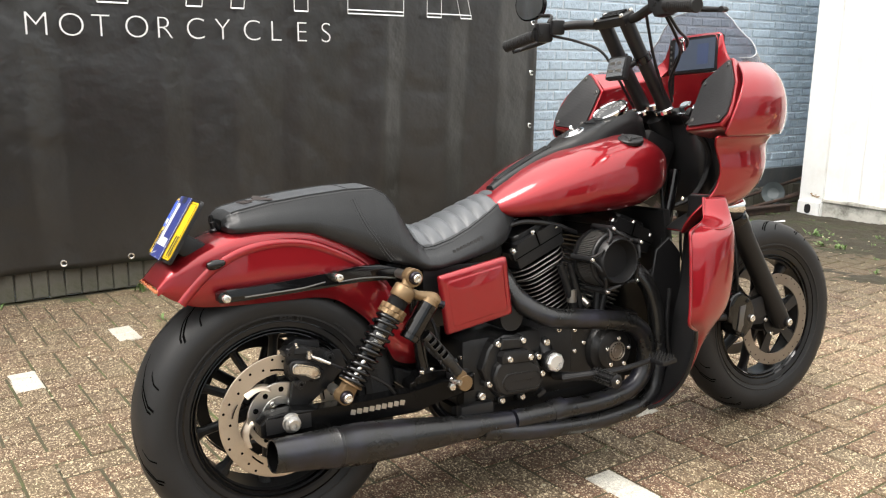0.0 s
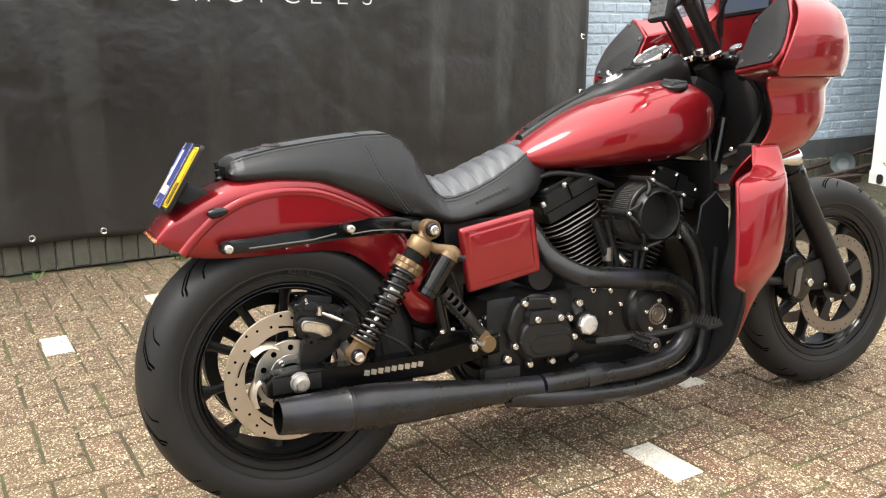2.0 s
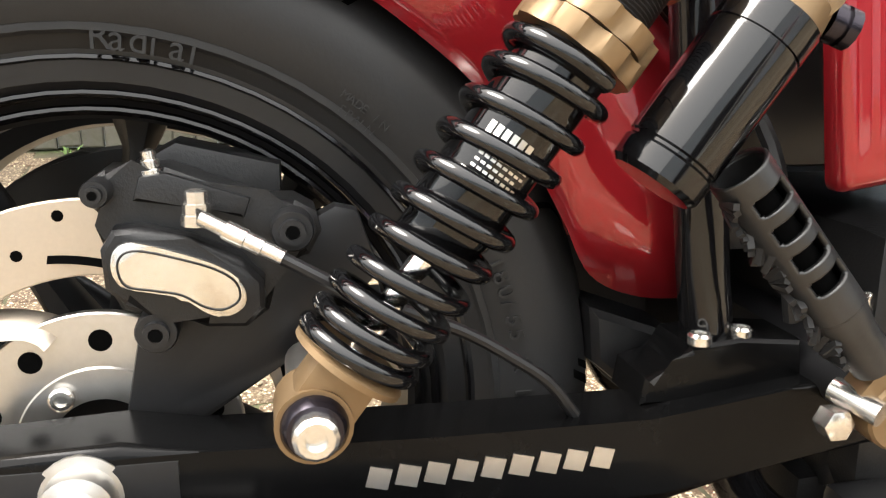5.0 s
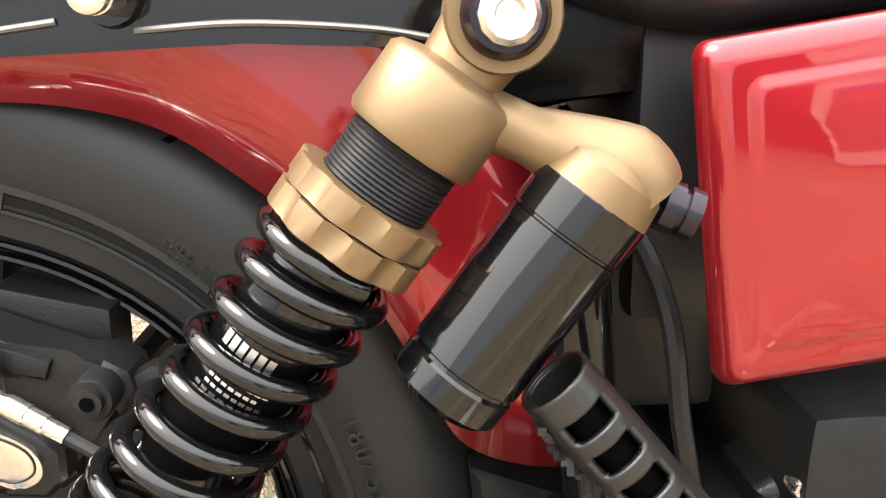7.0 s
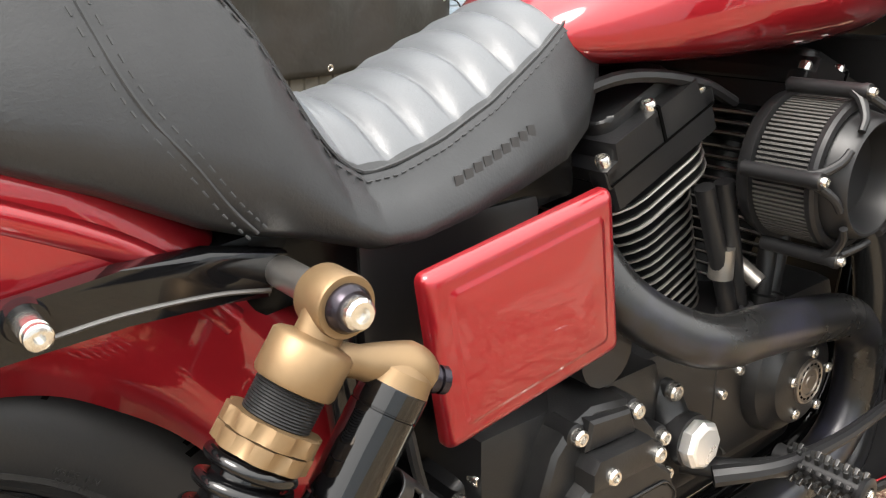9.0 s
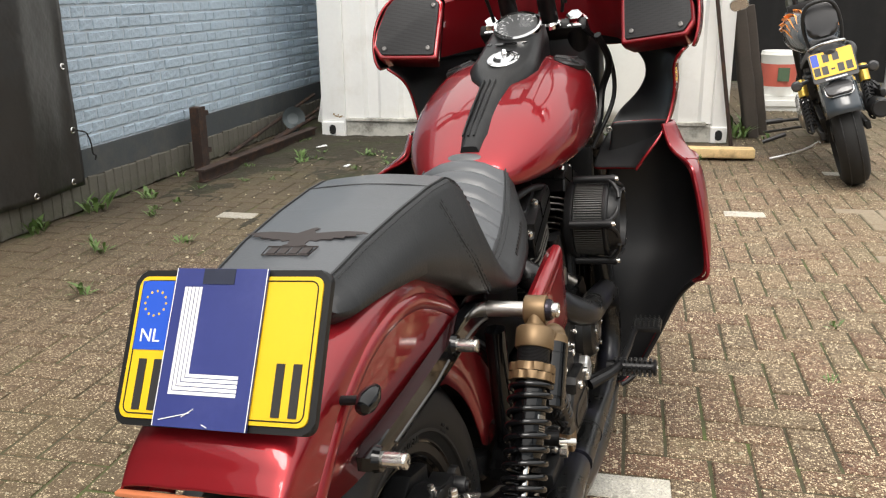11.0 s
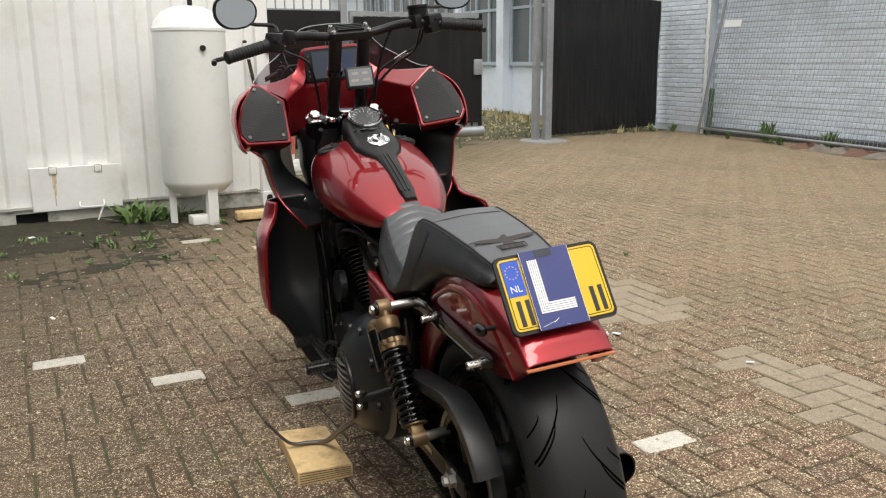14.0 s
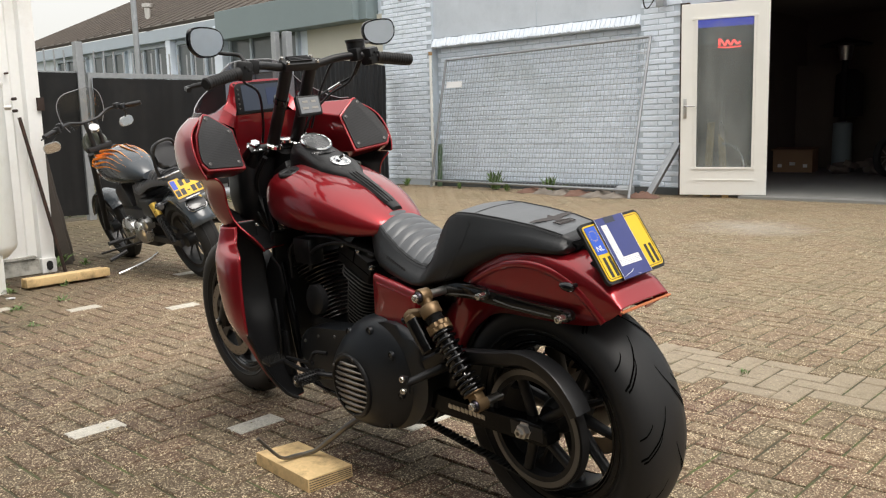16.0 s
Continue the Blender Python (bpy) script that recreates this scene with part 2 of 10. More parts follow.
def paver_material(name, c1, c2, c3, speck, c4=None, per="island", moss=0.5, low=0.3):
    """Exposed-aggregate paving: two brick tones, pale pebbles, moss and dirt in patches."""
    m = bpy.data.materials.new(name)
    m.use_nodes = True
    N, L = m.node_tree.nodes, m.node_tree.links
    b = N["Principled BSDF"]
    geo = N.new("ShaderNodeNewGeometry")
    pos = geo.outputs["Position"]
    rnd = geo.outputs["Random Per Island"] if per == "island" else N.new("ShaderNodeObjectInfo").outputs["Random"]
    ramp = N.new("ShaderNodeValToRGB")
    e = ramp.color_ramp.elements
    e[0].color, e[1].color = (*c1, 1), (*c3, 1)
    for k, c in ((0.25, c2), (0.5, tuple((x + y) * 0.5 for x, y in zip(c1, c3))), (0.75, c4 or c2)):
        e.new(k).color = (*c, 1)
    L.new(rnd, ramp.inputs[0])

    def tex(kind, sc, **kw):
        t = N.new(kind)
        t.inputs["Scale"].default_value = sc
        for k, v in kw.items():
            t.inputs[k].default_value = v
        L.new(pos, t.inputs["Vector"])
        return t

    def mix(fac, a, col):
        mx = N.new("ShaderNodeMix")
        mx.data_type = "RGBA"
        L.new(fac, mx.inputs[0])
        L.new(a, mx.inputs[6])
        if isinstance(col, tuple):
            mx.inputs[7].default_value = (*col, 1)
        else:
            L.new(col, mx.inputs[7])
        return mx.outputs[2]

    def step(src, lo, hi, gain=1.0):
        r = N.new("ShaderNodeMapRange")
        r.inputs["From Min"].default_value = lo
        r.inputs["From Max"].default_value = hi
        r.inputs["To Max"].default_value = gain
        L.new(src, r.inputs[0])
        return r.outputs[0]

    out = ramp.outputs[0]
    place = N.new("ShaderNodeSeparateXYZ")
    L.new(pos, place.inputs[0])
    ragged = tex("ShaderNodeTexNoise", 1.6, Detail=6.0, Roughness=0.7)
    wet = N.new("ShaderNodeMath")
    wet.operation = "MULTIPLY_ADD"
    L.new(ragged.outputs["Fac"], wet.inputs[0])
    wet.inputs[1].default_value = -3.2
    L.new(place.outputs[0], wet.inputs[2])
    out = mix(step(wet.outputs[0], -1.5, -2.3, moss * 1.1), out, (0.056, 0.034, 0.017))
    grit = tex("ShaderNodeTexNoise", 160.0, Detail=4.0, Roughness=0.7)
    out = mix(step(grit.outputs["Fac"], 0.45, 0.75, 0.5), out, tuple(x * 0.45 for x in c1))
    peb = tex("ShaderNodeTexVoronoi", 160.0, Randomness=1.0)
    tone = N.new("ShaderNodeSeparateColor")
    L.new(peb.outputs["Color"], tone.inputs[0])
    clump = tex("ShaderNodeTexNoise", 16.0, Detail=3.0)
    show = N.new("ShaderNodeMath")
    show.operation = "ADD"
    L.new(tone.outputs[0], show.inputs[0])
    L.new(step(clump.outputs["Fac"], 0.35, 0.65, 0.36), show.inputs[1])
    spot = N.new("ShaderNodeMath")
    spot.operation = "MULTIPLY"
    L.new(step(peb.outputs["Distance"], 0.54, 0.4), spot.inputs[0])
    L.new(step(show.outputs[0], 0.8, 0.97, 1.0), spot.inputs[1])
    out = mix(spot.outputs[0], out, speck)
    chip = tex("ShaderNodeTexVoronoi", 330.0, Randomness=1.0)
    shade = N.new("ShaderNodeSeparateColor")
    L.new(chip.outputs["Color"], shade.inputs[0])
    out = mix(step(shade.outputs[0], 0.62, 0.95, 0.42), out, tuple(x * 0.62 for x in speck))
    out = mix(step(shade.outputs[1], 0.6, 0.9, 0.5), out, tuple(x * 0.5 for x in c1))
    dark = N.new("ShaderNodeMath")
    dark.operation = "MULTIPLY"
    L.new(step(peb.outputs["Distance"], 0.55, 0.3), dark.inputs[0])
    L.new(step(tone.outputs[1], 0.6, 0.75, 0.75), dark.inputs[1])
    out = mix(dark.outputs[0], out, tuple(x * low for x in c1))
    big = tex("ShaderNodeTexVoronoi", 48.0, Randomness=1.0)
    pick = N.new("ShaderNodeSeparateColor")
    L.new(big.outputs["Color"], pick.inputs[0])
    stone = N.new("ShaderNodeMath")
    stone.operation = "MULTIPLY"
    L.new(step(big.outputs["Distance"], 0.36, 0.26), stone.inputs[0])
    L.new(step(pick.outputs[0], 0.93, 0.95, 0.8), stone.inputs[1])
    out = mix(stone.outputs[0], out, speck)
    pit = N.new("ShaderNodeMath")
    pit.operation = "MULTIPLY"
    L.new(step(big.outputs["Distance"], 0.42, 0.25), pit.inputs[0])
    L.new(step(pick.outputs[1], 0.74, 0.78, 0.7), pit.inputs[1])
    out = mix(pit.outputs[0], out, tuple(x * low for x in c1))
    out = mix(step(wet.outputs[0], -1.5, -2.3, moss * 0.5), out, (0.05, 0.036, 0.018))
    # damp earth trodden out from the foot of the container
    slope = N.new("ShaderNodeMath")
    slope.operation = "MULTIPLY_ADD"
    L.new(place.outputs[0], slope.inputs[0])
    slope.inputs[1].default_value = -0.9
    L.new(place.outputs[1], slope.inputs[2])
    earth = N.new("ShaderNodeMath")
    earth.operation = "MULTIPLY_ADD"
    L.new(ragged.outputs["Fac"], earth.inputs[0])
    earth.inputs[1].default_value = 3.0
    L.new(slope.outputs[0], earth.inputs[2])
    out = mix(step(earth.outputs[0], 4.3, 6.4, moss * 1.6), out, (0.032, 0.026, 0.015))
    grit = tex("ShaderNodeTexNoise", 26.0, Detail=4.0, Roughness=0.7)
    out = mix(step(grit.outputs["Fac"], 0.52, 0.7, 0.55), out, tuple(x * 0.42 for x in c1))
    out = mix(step(place.outputs[0], 0.9, 3.2, moss * 0.6), out, (0.275, 0.235, 0.138))
    patch = tex("ShaderNodeTexNoise", 0.9, Detail=6.0, Roughness=0.65)
    out = mix(step(patch.outputs["Fac"], 0.5, 0.68, moss), out, (0.1, 0.083, 0.038))
    algae = tex("ShaderNodeTexNoise", 5.5, Detail=7.0, Roughness=0.72)
    out = mix(step(algae.outputs["Fac"], 0.56, 0.74, moss * 1.1), out, (0.075, 0.085, 0.026))
    damp = tex("ShaderNodeTexNoise", 2.4, Detail=6.0, Roughness=0.7)
    out = mix(step(damp.outputs["Fac"], 0.52, 0.7, moss * 0.7), out, (0.06, 0.045, 0.03))
    # pale dust trodden out in front of the workshop door
    far_ = N.new("ShaderNodeVectorMath")
    far_.operation = "DISTANCE"
    L.new(pos, far_.inputs[0])
    far_.inputs[1].default_value = (6.25, 2.25, 0)
    paleness = N.new("ShaderNodeMath")
    paleness.operation = "MULTIPLY_ADD"
    L.new(ragged.outputs["Fac"], paleness.inputs[0])
    paleness.inputs[1].default_value = 0.9
    L.new(far_.outputs["Value"], paleness.inputs[2])
    out = mix(step(paleness.outputs[0], 1.15, 0.5, 0.55), out, (0.42, 0.4, 0.36))
    wide = tex("ShaderNodeTexNoise", 0.35, Detail=4.0)
    out = mix(step(wide.outputs["Fac"], 0.42, 0.62, 0.3), out, (0.25, 0.185, 0.11))
    # bare stone chips standing out of the moss, and dark holes between them
    fresh = tex("ShaderNodeTexVoronoi", 205.0, Randomness=1.0)
    kind_ = N.new("ShaderNodeSeparateColor")
    L.new(fresh.outputs["Color"], kind_.inputs[0])
    for lo, hi, channel, gain, col in ((0.7, 0.84, 0, 0.85, speck), (0.62, 0.7, 1, 0.7, tuple(x * low for x in c1))):
        grain = N.new("ShaderNodeMath")
        grain.operation = "MULTIPLY"
        L.new(step(fresh.outputs["Distance"], 0.5, 0.3), grain.inputs[0])
        L.new(step(kind_.outputs[channel], lo, hi, gain * min(1.0, moss * 2)), grain.inputs[1])
        bare = N.new("ShaderNodeMath")
        bare.operation = "MULTIPLY"
        L.new(grain.outputs[0], bare.inputs[0])
        L.new(step(earth.outputs[0], 6.3, 4.4), bare.inputs[1])
        thin = N.new("ShaderNodeMath")
        thin.operation = "MULTIPLY"
        L.new(bare.outputs[0], thin.inputs[0])
        L.new(step(place.outputs[0], -3.2, -0.7), thin.inputs[1])
        out = mix(thin.outputs[0], out, col)
    L.new(out, b.inputs["Base Color"])
    b.inputs["Roughness"].default_value = 0.85
    bp = N.new("ShaderNodeBump")
    bp.inputs["Strength"].default_value = 0.6
    bp.inputs["Distance"].default_value = 0.003
    L.new(peb.outputs["Distance"], bp.inputs["Height"])
    L.new(bp.outputs[0], b.inputs["Normal"])
    return m


PAVE = dict(c1=(0.105, 0.05, 0.031), c2=(0.16, 0.077, 0.046), c3=(0.2, 0.127, 0.07), c4=(0.125, 0.095, 0.056), speck=(0.84, 0.7, 0.475))
m_paver = paver_material("red_aggregate_paver", **PAVE)
m_paver_one = paver_material("red_aggregate_paver_piece", per="object", **PAVE)
m_paver_white = paver_material("white_paver", (0.68, 0.65, 0.565), (0.72, 0.69, 0.61), (0.64, 0.61, 0.53), (0.8, 0.77, 0.7), per="object", moss=0.12, low=0.55)
m_paver_grey = paver_material("grey_paver", (0.325, 0.266, 0.188), (0.355, 0.292, 0.21), (0.3, 0.242, 0.17), (0.42, 0.355, 0.27), per="object", moss=0.18, low=0.7)
m_soil = material("soil_and_moss", (0.05, 0.045, 0.025), 0.95, vary=0.45, scale=9, fine=120, bump=0.7, depth=0.006, stain=(0.095, 0.14, 0.03), stain_amount=0.95, stain_scale=2.6)
m_bluebrick = material("blue_grey_painted_brick", (0.385, 0.475, 0.565), 0.55, vary=0.14, scale=9, fine=32, bump=1.0, depth=0.014, per_object=0.1, stain=(0.27, 0.3, 0.33), stain_amount=0.35, stain_scale=2.5)
m_bluebrick_far = material("blue_grey_painted_brick_wall", (0.7, 0.76, 0.84), 0.6, vary=0.12, scale=1.5, fine=45, bump=0.5, depth=0.005, per_island=0.1, stain=(0.46, 0.51, 0.5), stain_amount=0.5, stain_scale=0.9)
m_bluemortar = material("painted_mortar", (0.49, 0.55, 0.61), 0.75, vary=0.15, scale=4, fine=70, bump=0.5)
m_plinth = material("dark_painted_plinth", (0.058, 0.065, 0.07), 0.75, vary=0.25, scale=4, fine=60, bump=0.5, stain=(0.13, 0.12, 0.1), stain_amount=0.5)
m_soldier = material("weathered_brick_footing", (0.105, 0.097, 0.08), 0.9, vary=0.3, scale=9, fine=70, bump=0.6, per_object=0.2, stain=(0.06, 0.07, 0.03), stain_amount=0.7, stain_scale=6)
m_banner = material("black_tarpaulin", (0.014, 0.0135, 0.013), 0.34, spec=0.75, vary=0.3, scale=2.0, fine=7, bump=0.7, depth=0.012, stain=(0.03, 0.029, 0.028), stain_amount=0.5, stain_scale=1.6)
m_print = material("white_print", (0.8, 0.8, 0.8), 0.55, vary=0.06, scale=6, fine=60, bump=0.03)
m_chrome = material("chrome", (0.8, 0.8, 0.8), 0.1, 1.0, vary=0.04, scale=15, fine=120, bump=0.02, rough_vary=0.05)
m_steel = material("brushed_steel", (0.55, 0.53, 0.5), 0.35, 1.0, vary=0.12, scale=20, fine=160, bump=0.06)
m_zinc = material("galvanised_steel", (0.33, 0.345, 0.36), 0.5, 0.7, vary=0.18, scale=8, fine=60, bump=0.1, stain=(0.55, 0.56, 0.57), stain_amount=0.4, stain_scale=12)
m_container = material("white_container_paint", (0.82, 0.822, 0.805), 0.45, vary=0.07, scale=1.2, fine=35, bump=0.15, depth=0.003, stain=(0.62, 0.58, 0.5), stain_amount=0.45, stain_scale=1.8)
m_container_low = material("dirty_container_rail", (0.46, 0.45, 0.41), 0.7, vary=0.3, scale=6, fine=40, bump=0.3, stain=(0.07, 0.068, 0.045), stain_amount=0.95, stain_scale=4.5)
m_rust = material("rusted_iron", (0.04, 0.026, 0.021), 0.9, 0.2, vary=0.35, scale=9, fine=80, bump=0.6, stain=(0.17, 0.075, 0.035), stain_amount=0.5, stain_scale=9)
m_rustspot = material("rust_streak", (0.3, 0.19, 0.09), 0.85, vary=0.3, scale=20, fine=120, bump=0.3)
m_ruststain = material("thin_rust_stain", (0.55, 0.4, 0.2), 0.7, vary=0.2, scale=20, fine=120, bump=0.1)
m_black = material("black_void", (0.012, 0.012, 0.012), 0.9, vary=0.2, bump=0)
m_tankwhite = material("cream_vessel_paint", (0.8, 0.808, 0.775), 0.38, vary=0.05, scale=2, fine=50, bump=0.05, stain=(0.58, 0.55, 0.47), stain_amount=0.35, stain_scale=3)
m_wood = material("raw_pine", (0.6, 0.43, 0.215), 0.75, vary=0.35, scale=12, fine=90, bump=0.3, stain=(0.2, 0.125, 0.06), stain_amount=0.75, stain_scale=9)
m_darkwood = material("weathered_dark_post", (0.06, 0.05, 0.042), 0.9, vary=0.35, scale=7, fine=60, bump=0.5)
m_mesh = material("black_privacy_netting", (0.008, 0.008, 0.0085), 0.5, spec=0.3, vary=0.3, scale=3, fine=200, bump=0.3, stain=(0.026, 0.024, 0.022), stain_amount=0.5, stain_scale=1.5)
m_leaf = material("weed_leaf", (0.085, 0.14, 0.04), 0.6, vary=0.3, scale=10, fine=60, bump=0.1, per_island=0.5)
m_whitepaint = material("white_door_paint", (0.8, 0.785, 0.74), 0.4, vary=0.05, scale=3, fine=60, bump=0.05)
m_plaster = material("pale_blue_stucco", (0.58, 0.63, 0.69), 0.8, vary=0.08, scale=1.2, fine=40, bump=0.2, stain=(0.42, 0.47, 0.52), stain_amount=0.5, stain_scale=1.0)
m_roof = material("brown_roof_sheet", (0.075, 0.063, 0.054), 0.9, vary=0.25, scale=2, fine=30, bump=0.4, stain=(0.12, 0.105, 0.08), stain_amount=0.5)
m_fascia = material("pale_blue_fascia", (0.42, 0.48, 0.54), 0.6, vary=0.1, scale=1.5, fine=40, bump=0.1)
m_box = material("grey_green_cladding", (0.2, 0.25, 0.26), 0.55, vary=0.1, scale=1.2, fine=40, bump=0.08)
m_darkglass = material("dark_window_glass", (0.1, 0.115, 0.12), 0.08, vary=0.2, scale=1.5, fine=10, bump=0)
m_creamwall = material("cream_wall", (0.6, 0.58, 0.5), 0.8, vary=0.08, scale=1.2, fine=40, bump=0.1)
m_floor = material("grey_concrete_floor", (0.22, 0.22, 0.21), 0.7, vary=0.15, scale=2, fine=60, bump=0.2)
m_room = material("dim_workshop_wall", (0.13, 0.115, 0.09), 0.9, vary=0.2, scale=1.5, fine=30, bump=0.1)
m_card = material("brown_cardboard", (0.3, 0.19, 0.11), 0.85, vary=0.1, scale=5, fine=70, bump=0.1)
m_rag = material("dirty_cloth", (0.14, 0.12, 0.1), 0.95, vary=0.4, scale=8, fine=90, bump=0.5, stain=(0.3, 0.27, 0.23), stain_amount=0.6, stain_scale=7)
m_terracotta = material("broken_red_tile", (0.13, 0.072, 0.052), 0.9, vary=0.3, scale=12, fine=70, bump=0.4)
m_green = material("green_plastic", (0.08, 0.13, 0.075), 0.5, vary=0.15, bump=0.05)
# door glass with its pale reflection put in as a diffuse veil
m_hazed_pane = glass("reflection_hazed_glass", (0.62, 0.66, 0.66), 0.03, 1.6, paleness=0.2)
m_neon = glow("red_neon", (1.0, 0.06, 0.05), 5.0)
m_neonblue = glow("blue_light_bar", (0.02, 0.05, 0.8), 1.2)

# ---- ground ----
bm = bmesh.new()
R_ = 300
for x0, x1, y0, y1 in ((-R_, R_, -R_, R_),):
    bm.faces.new([bm.verts.new((x, y, -0.0058)) for x, y in ((x0, y0), (x1, y0), (x1, y1), (x0, y1))])
solo("ground", bm, m_soil, "dark soil and moss under the paved yard", "ground", kind="structure")

# unseen wall, added behind the camera for reflections
wall_s = thing("unseen_wall", "unseen plain grey-blue wall added behind the camera", "wall", kind="structure")
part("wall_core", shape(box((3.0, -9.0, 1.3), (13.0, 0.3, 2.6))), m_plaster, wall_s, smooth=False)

# ---- left wall: painted brick on a dark plinth ----
WALL = pose(-2.62, 0, 0, 0, 0, -1.6)
wall_l = thing("wall_west", "blue-grey painted brick wall above a dark plinth", "wall", WALL, kind="structure")
part("wall_core", shape(box((-0.16, 1.6, 1.75), (0.3, 17.0, 3.5))), m_bluemortar, wall_l, smooth=False)
part("plinth_band", shape(box((0.0, 1.6, 0.24), (0.012, 17.0, 0.15), bevel=0.003)), m_plinth, wall_l, "dark grey painted band", smooth=False)

# ---- black banner on the wall ----
banner = thing("banner", "large black tarpaulin banner with white lettering laced to the wall", "banner", WALL)


FOLDS = [-5.3 + 0.21 * k + 0.05 * math.sin(k * 2.3) for k in range(43)]
TILT = [0.024 * (-1) ** k + 0.014 * math.sin(k * 1.7) for k in range(43)]


def banner_x(y, z):
    """Hanging sheet: flat panels between old fold lines, soft bellies and slanting dents."""
    k = noise.noise((y * 1.1, z * 0.35, 3.0)) * 0.5 + noise.noise((y * 2.5, z * 2.5, 7.0)) * 0.2
    fold = float(np.interp(y + 0.03 * math.sin(z * 1.3 + y), FOLDS, TILT)) * (0.6 + 0.5 * noise.noise((y * 0.9, z * 0.8, 2.0)))
    d = noise.noise((y * 2.6 + z * 2.2, z * 1.7 - y * 1.2, 11.0))
    dent = 0.03 * max(0.0, 0.16 - abs(d)) * (1 + noise.noise((y, z, 9.0)))
    return 0.06 + 0.026 * k + fold - dent + 0.004 * noise.noise((y * 9.0, z * 2.0 + y * 3.0, 5.0))



rows = []
for i in range(331):
    y = -5.2 + i * (8.22 / 330)
    rows.append([(banner_x(y, z), y, z) for z in np.linspace(0.15, 2.9, 90)])
ob = part("sheet", shape(loft(rows, ring=False)), m_banner, banner, sharp=60)
sol = ob.modifiers.new("thick", "SOLIDIFY")
sol.thickness = 0.003
for y in np.arange(-5.05, 3.0, 0.32):
    part("grommet", shape(turned((banner_x(y, 0.18) + 0.002, y, 0.18), (1, 0, 0), [(0, 0.008), (0.003, 0.011), (0.003, 0.016), (0, 0.018)], 16)), m_chrome, banner, "bright metal eyelet")
for z in (0.44, 0.76, 1.1, 1.42, 1.75):
    part("grommet", shape(turned((banner_x(2.99, z) + 0.002, 2.99, z), (1, 0, 0), [(0, 0.008), (0.003, 0.011), (0.003, 0.016), (0, 0.018)], 16)), m_chrome, banner)
part("bungee_cord", shape(tube([(0.08, 2.99, 0.44), (0.085, 3.05, 0.42), (0.07, 3.1, 0.36), (0.06, 3.12, 0.3), (0.055, 3.15, 0.28), (0.055, 3.14, 0.26)], 0.004, 8)), m_black, banner)


def lettering(text, size, m, mat, parent, name, spacing=1.0, extrude=0.0006, thin=0.0):
    cu = bpy.data.curves.new(name, "FONT")
    cu.body = text
    cu.size = size
    cu.space_character = spacing
    cu.extrude = extrude
    cu.offset = thin
    cu.align_x = "LEFT"
    ob = new(name, cu)
    dg = bpy.context.evaluated_depsgraph_get()
    me = bpy.data.meshes.new_from_object(ob.evaluated_get(dg))
    me.materials.clear()
    me.materials.append(mat)
    bpy.data.objects.remove(ob)
    res = new(name, me)
    res.parent = parent
    res.matrix_basis = m
    return res


def on_side(x, y, z, tilt=0.0, sign=1):
    """Writing on a plane that faces +x (or -x), reading along y (or -y)."""
    if sign > 0:
        return Matrix.Translation((x, y, z)) @ Matrix(((0, 0, 1, 0), (1, 0, 0, 0), (0, 1, 0, 0), (0, 0, 0, 1))) @ pose(0, 0, 0, 0, 0, tilt)
    return Matrix.Translation((x, y, z)) @ Matrix(((0, 0, -1, 0), (-1, 0, 0, 0), (0, 1, 0, 0), (0, 0, 0, 1))) @ pose(0, 0, 0, 0, 0, tilt)


for i, ch in enumerate("MOTORCYCLES"):
    lettering(ch, 0.155, on_side(0.105, -0.032 + i * 0.1478, 1.26), m_print, banner, "letter", thin=-0.0035)


def outline_bar(y0, y1, z0, z1, lean):
    """A tall outlined letter form, drawn as a plain leaning frame."""
    t = 0.012
    add = []
    for a, b, c, d in ((y0, z0, y0 + lean, z1), (y1, z0, y1 + lean, z1), (y0, z0, y1, z0), (y0 + lean, z1, y1 + lean, z1)):
        add.append(tube([(0.1, a, b), (0.1, c, d)], t / 2, 6, smooth_line=False, flat=0.2))
    return shape(*add)


for y0, y1, lean in ((-1.3, -1.06, 0.0), (-0.9, -0.66, 0.0), (-0.5, -0.44, 0.0), (-0.3, -0.05, 0.0), (0.3, 0.44, 0.05), (0.72, 0.8, 0.06), (0.95, 1.02, 0.05), (1.3, 1.38, 0.0), (1.62, 1.98, 0.0), (2.14, 2.24, 0.0), (2.38, 2.46, -0.12)):
    part("letter_outline", outline_bar(y0, y1, 1.42, 1.86, lean), m_print, banner, "white outline of a tall letter")
for y0, y1 in ((1.62, 1.98), (2.14, 2.46)):
    part("letter_outline", shape(tube([(0.1, y0, 1.44), (0.1, y1, 1.44)], 0.005, 6, smooth_line=False, flat=0.2)), m_print, banner)

# ---- container ----
CM = pose(-2.06, 5.5, 0, 0, 0, 3.0)
container = thing("container", "white corrugated steel shipping container with rust stains", "container", CM)
CW, CH, CD = 3.06, 2.6, 2.44
prof = [(0.19, 0.0)]
x = 0.19
while x < CW - 0.25:
    prof += [(x + 0.14, 0.0), (x + 0.17, 0.036), (x + 0.25, 0.036), (x + 0.28, 0.0)]
    x += 0.28
prof += [(CW - 0.11, 0.0)]
rows = [[(px, 0.035 + py, z) for px, py in prof] for z in (0.13, CH - 0.1)]
part("corrugated_wall", shape(loft(rows, ring=False)), m_container, container, smooth=False)
part("box_body", shape(box((CW / 2, CD / 2 + 0.09, CH / 2 + 0.07), (CW - 0.02, CD, CH - 0.16))), m_container, container, smooth=False)
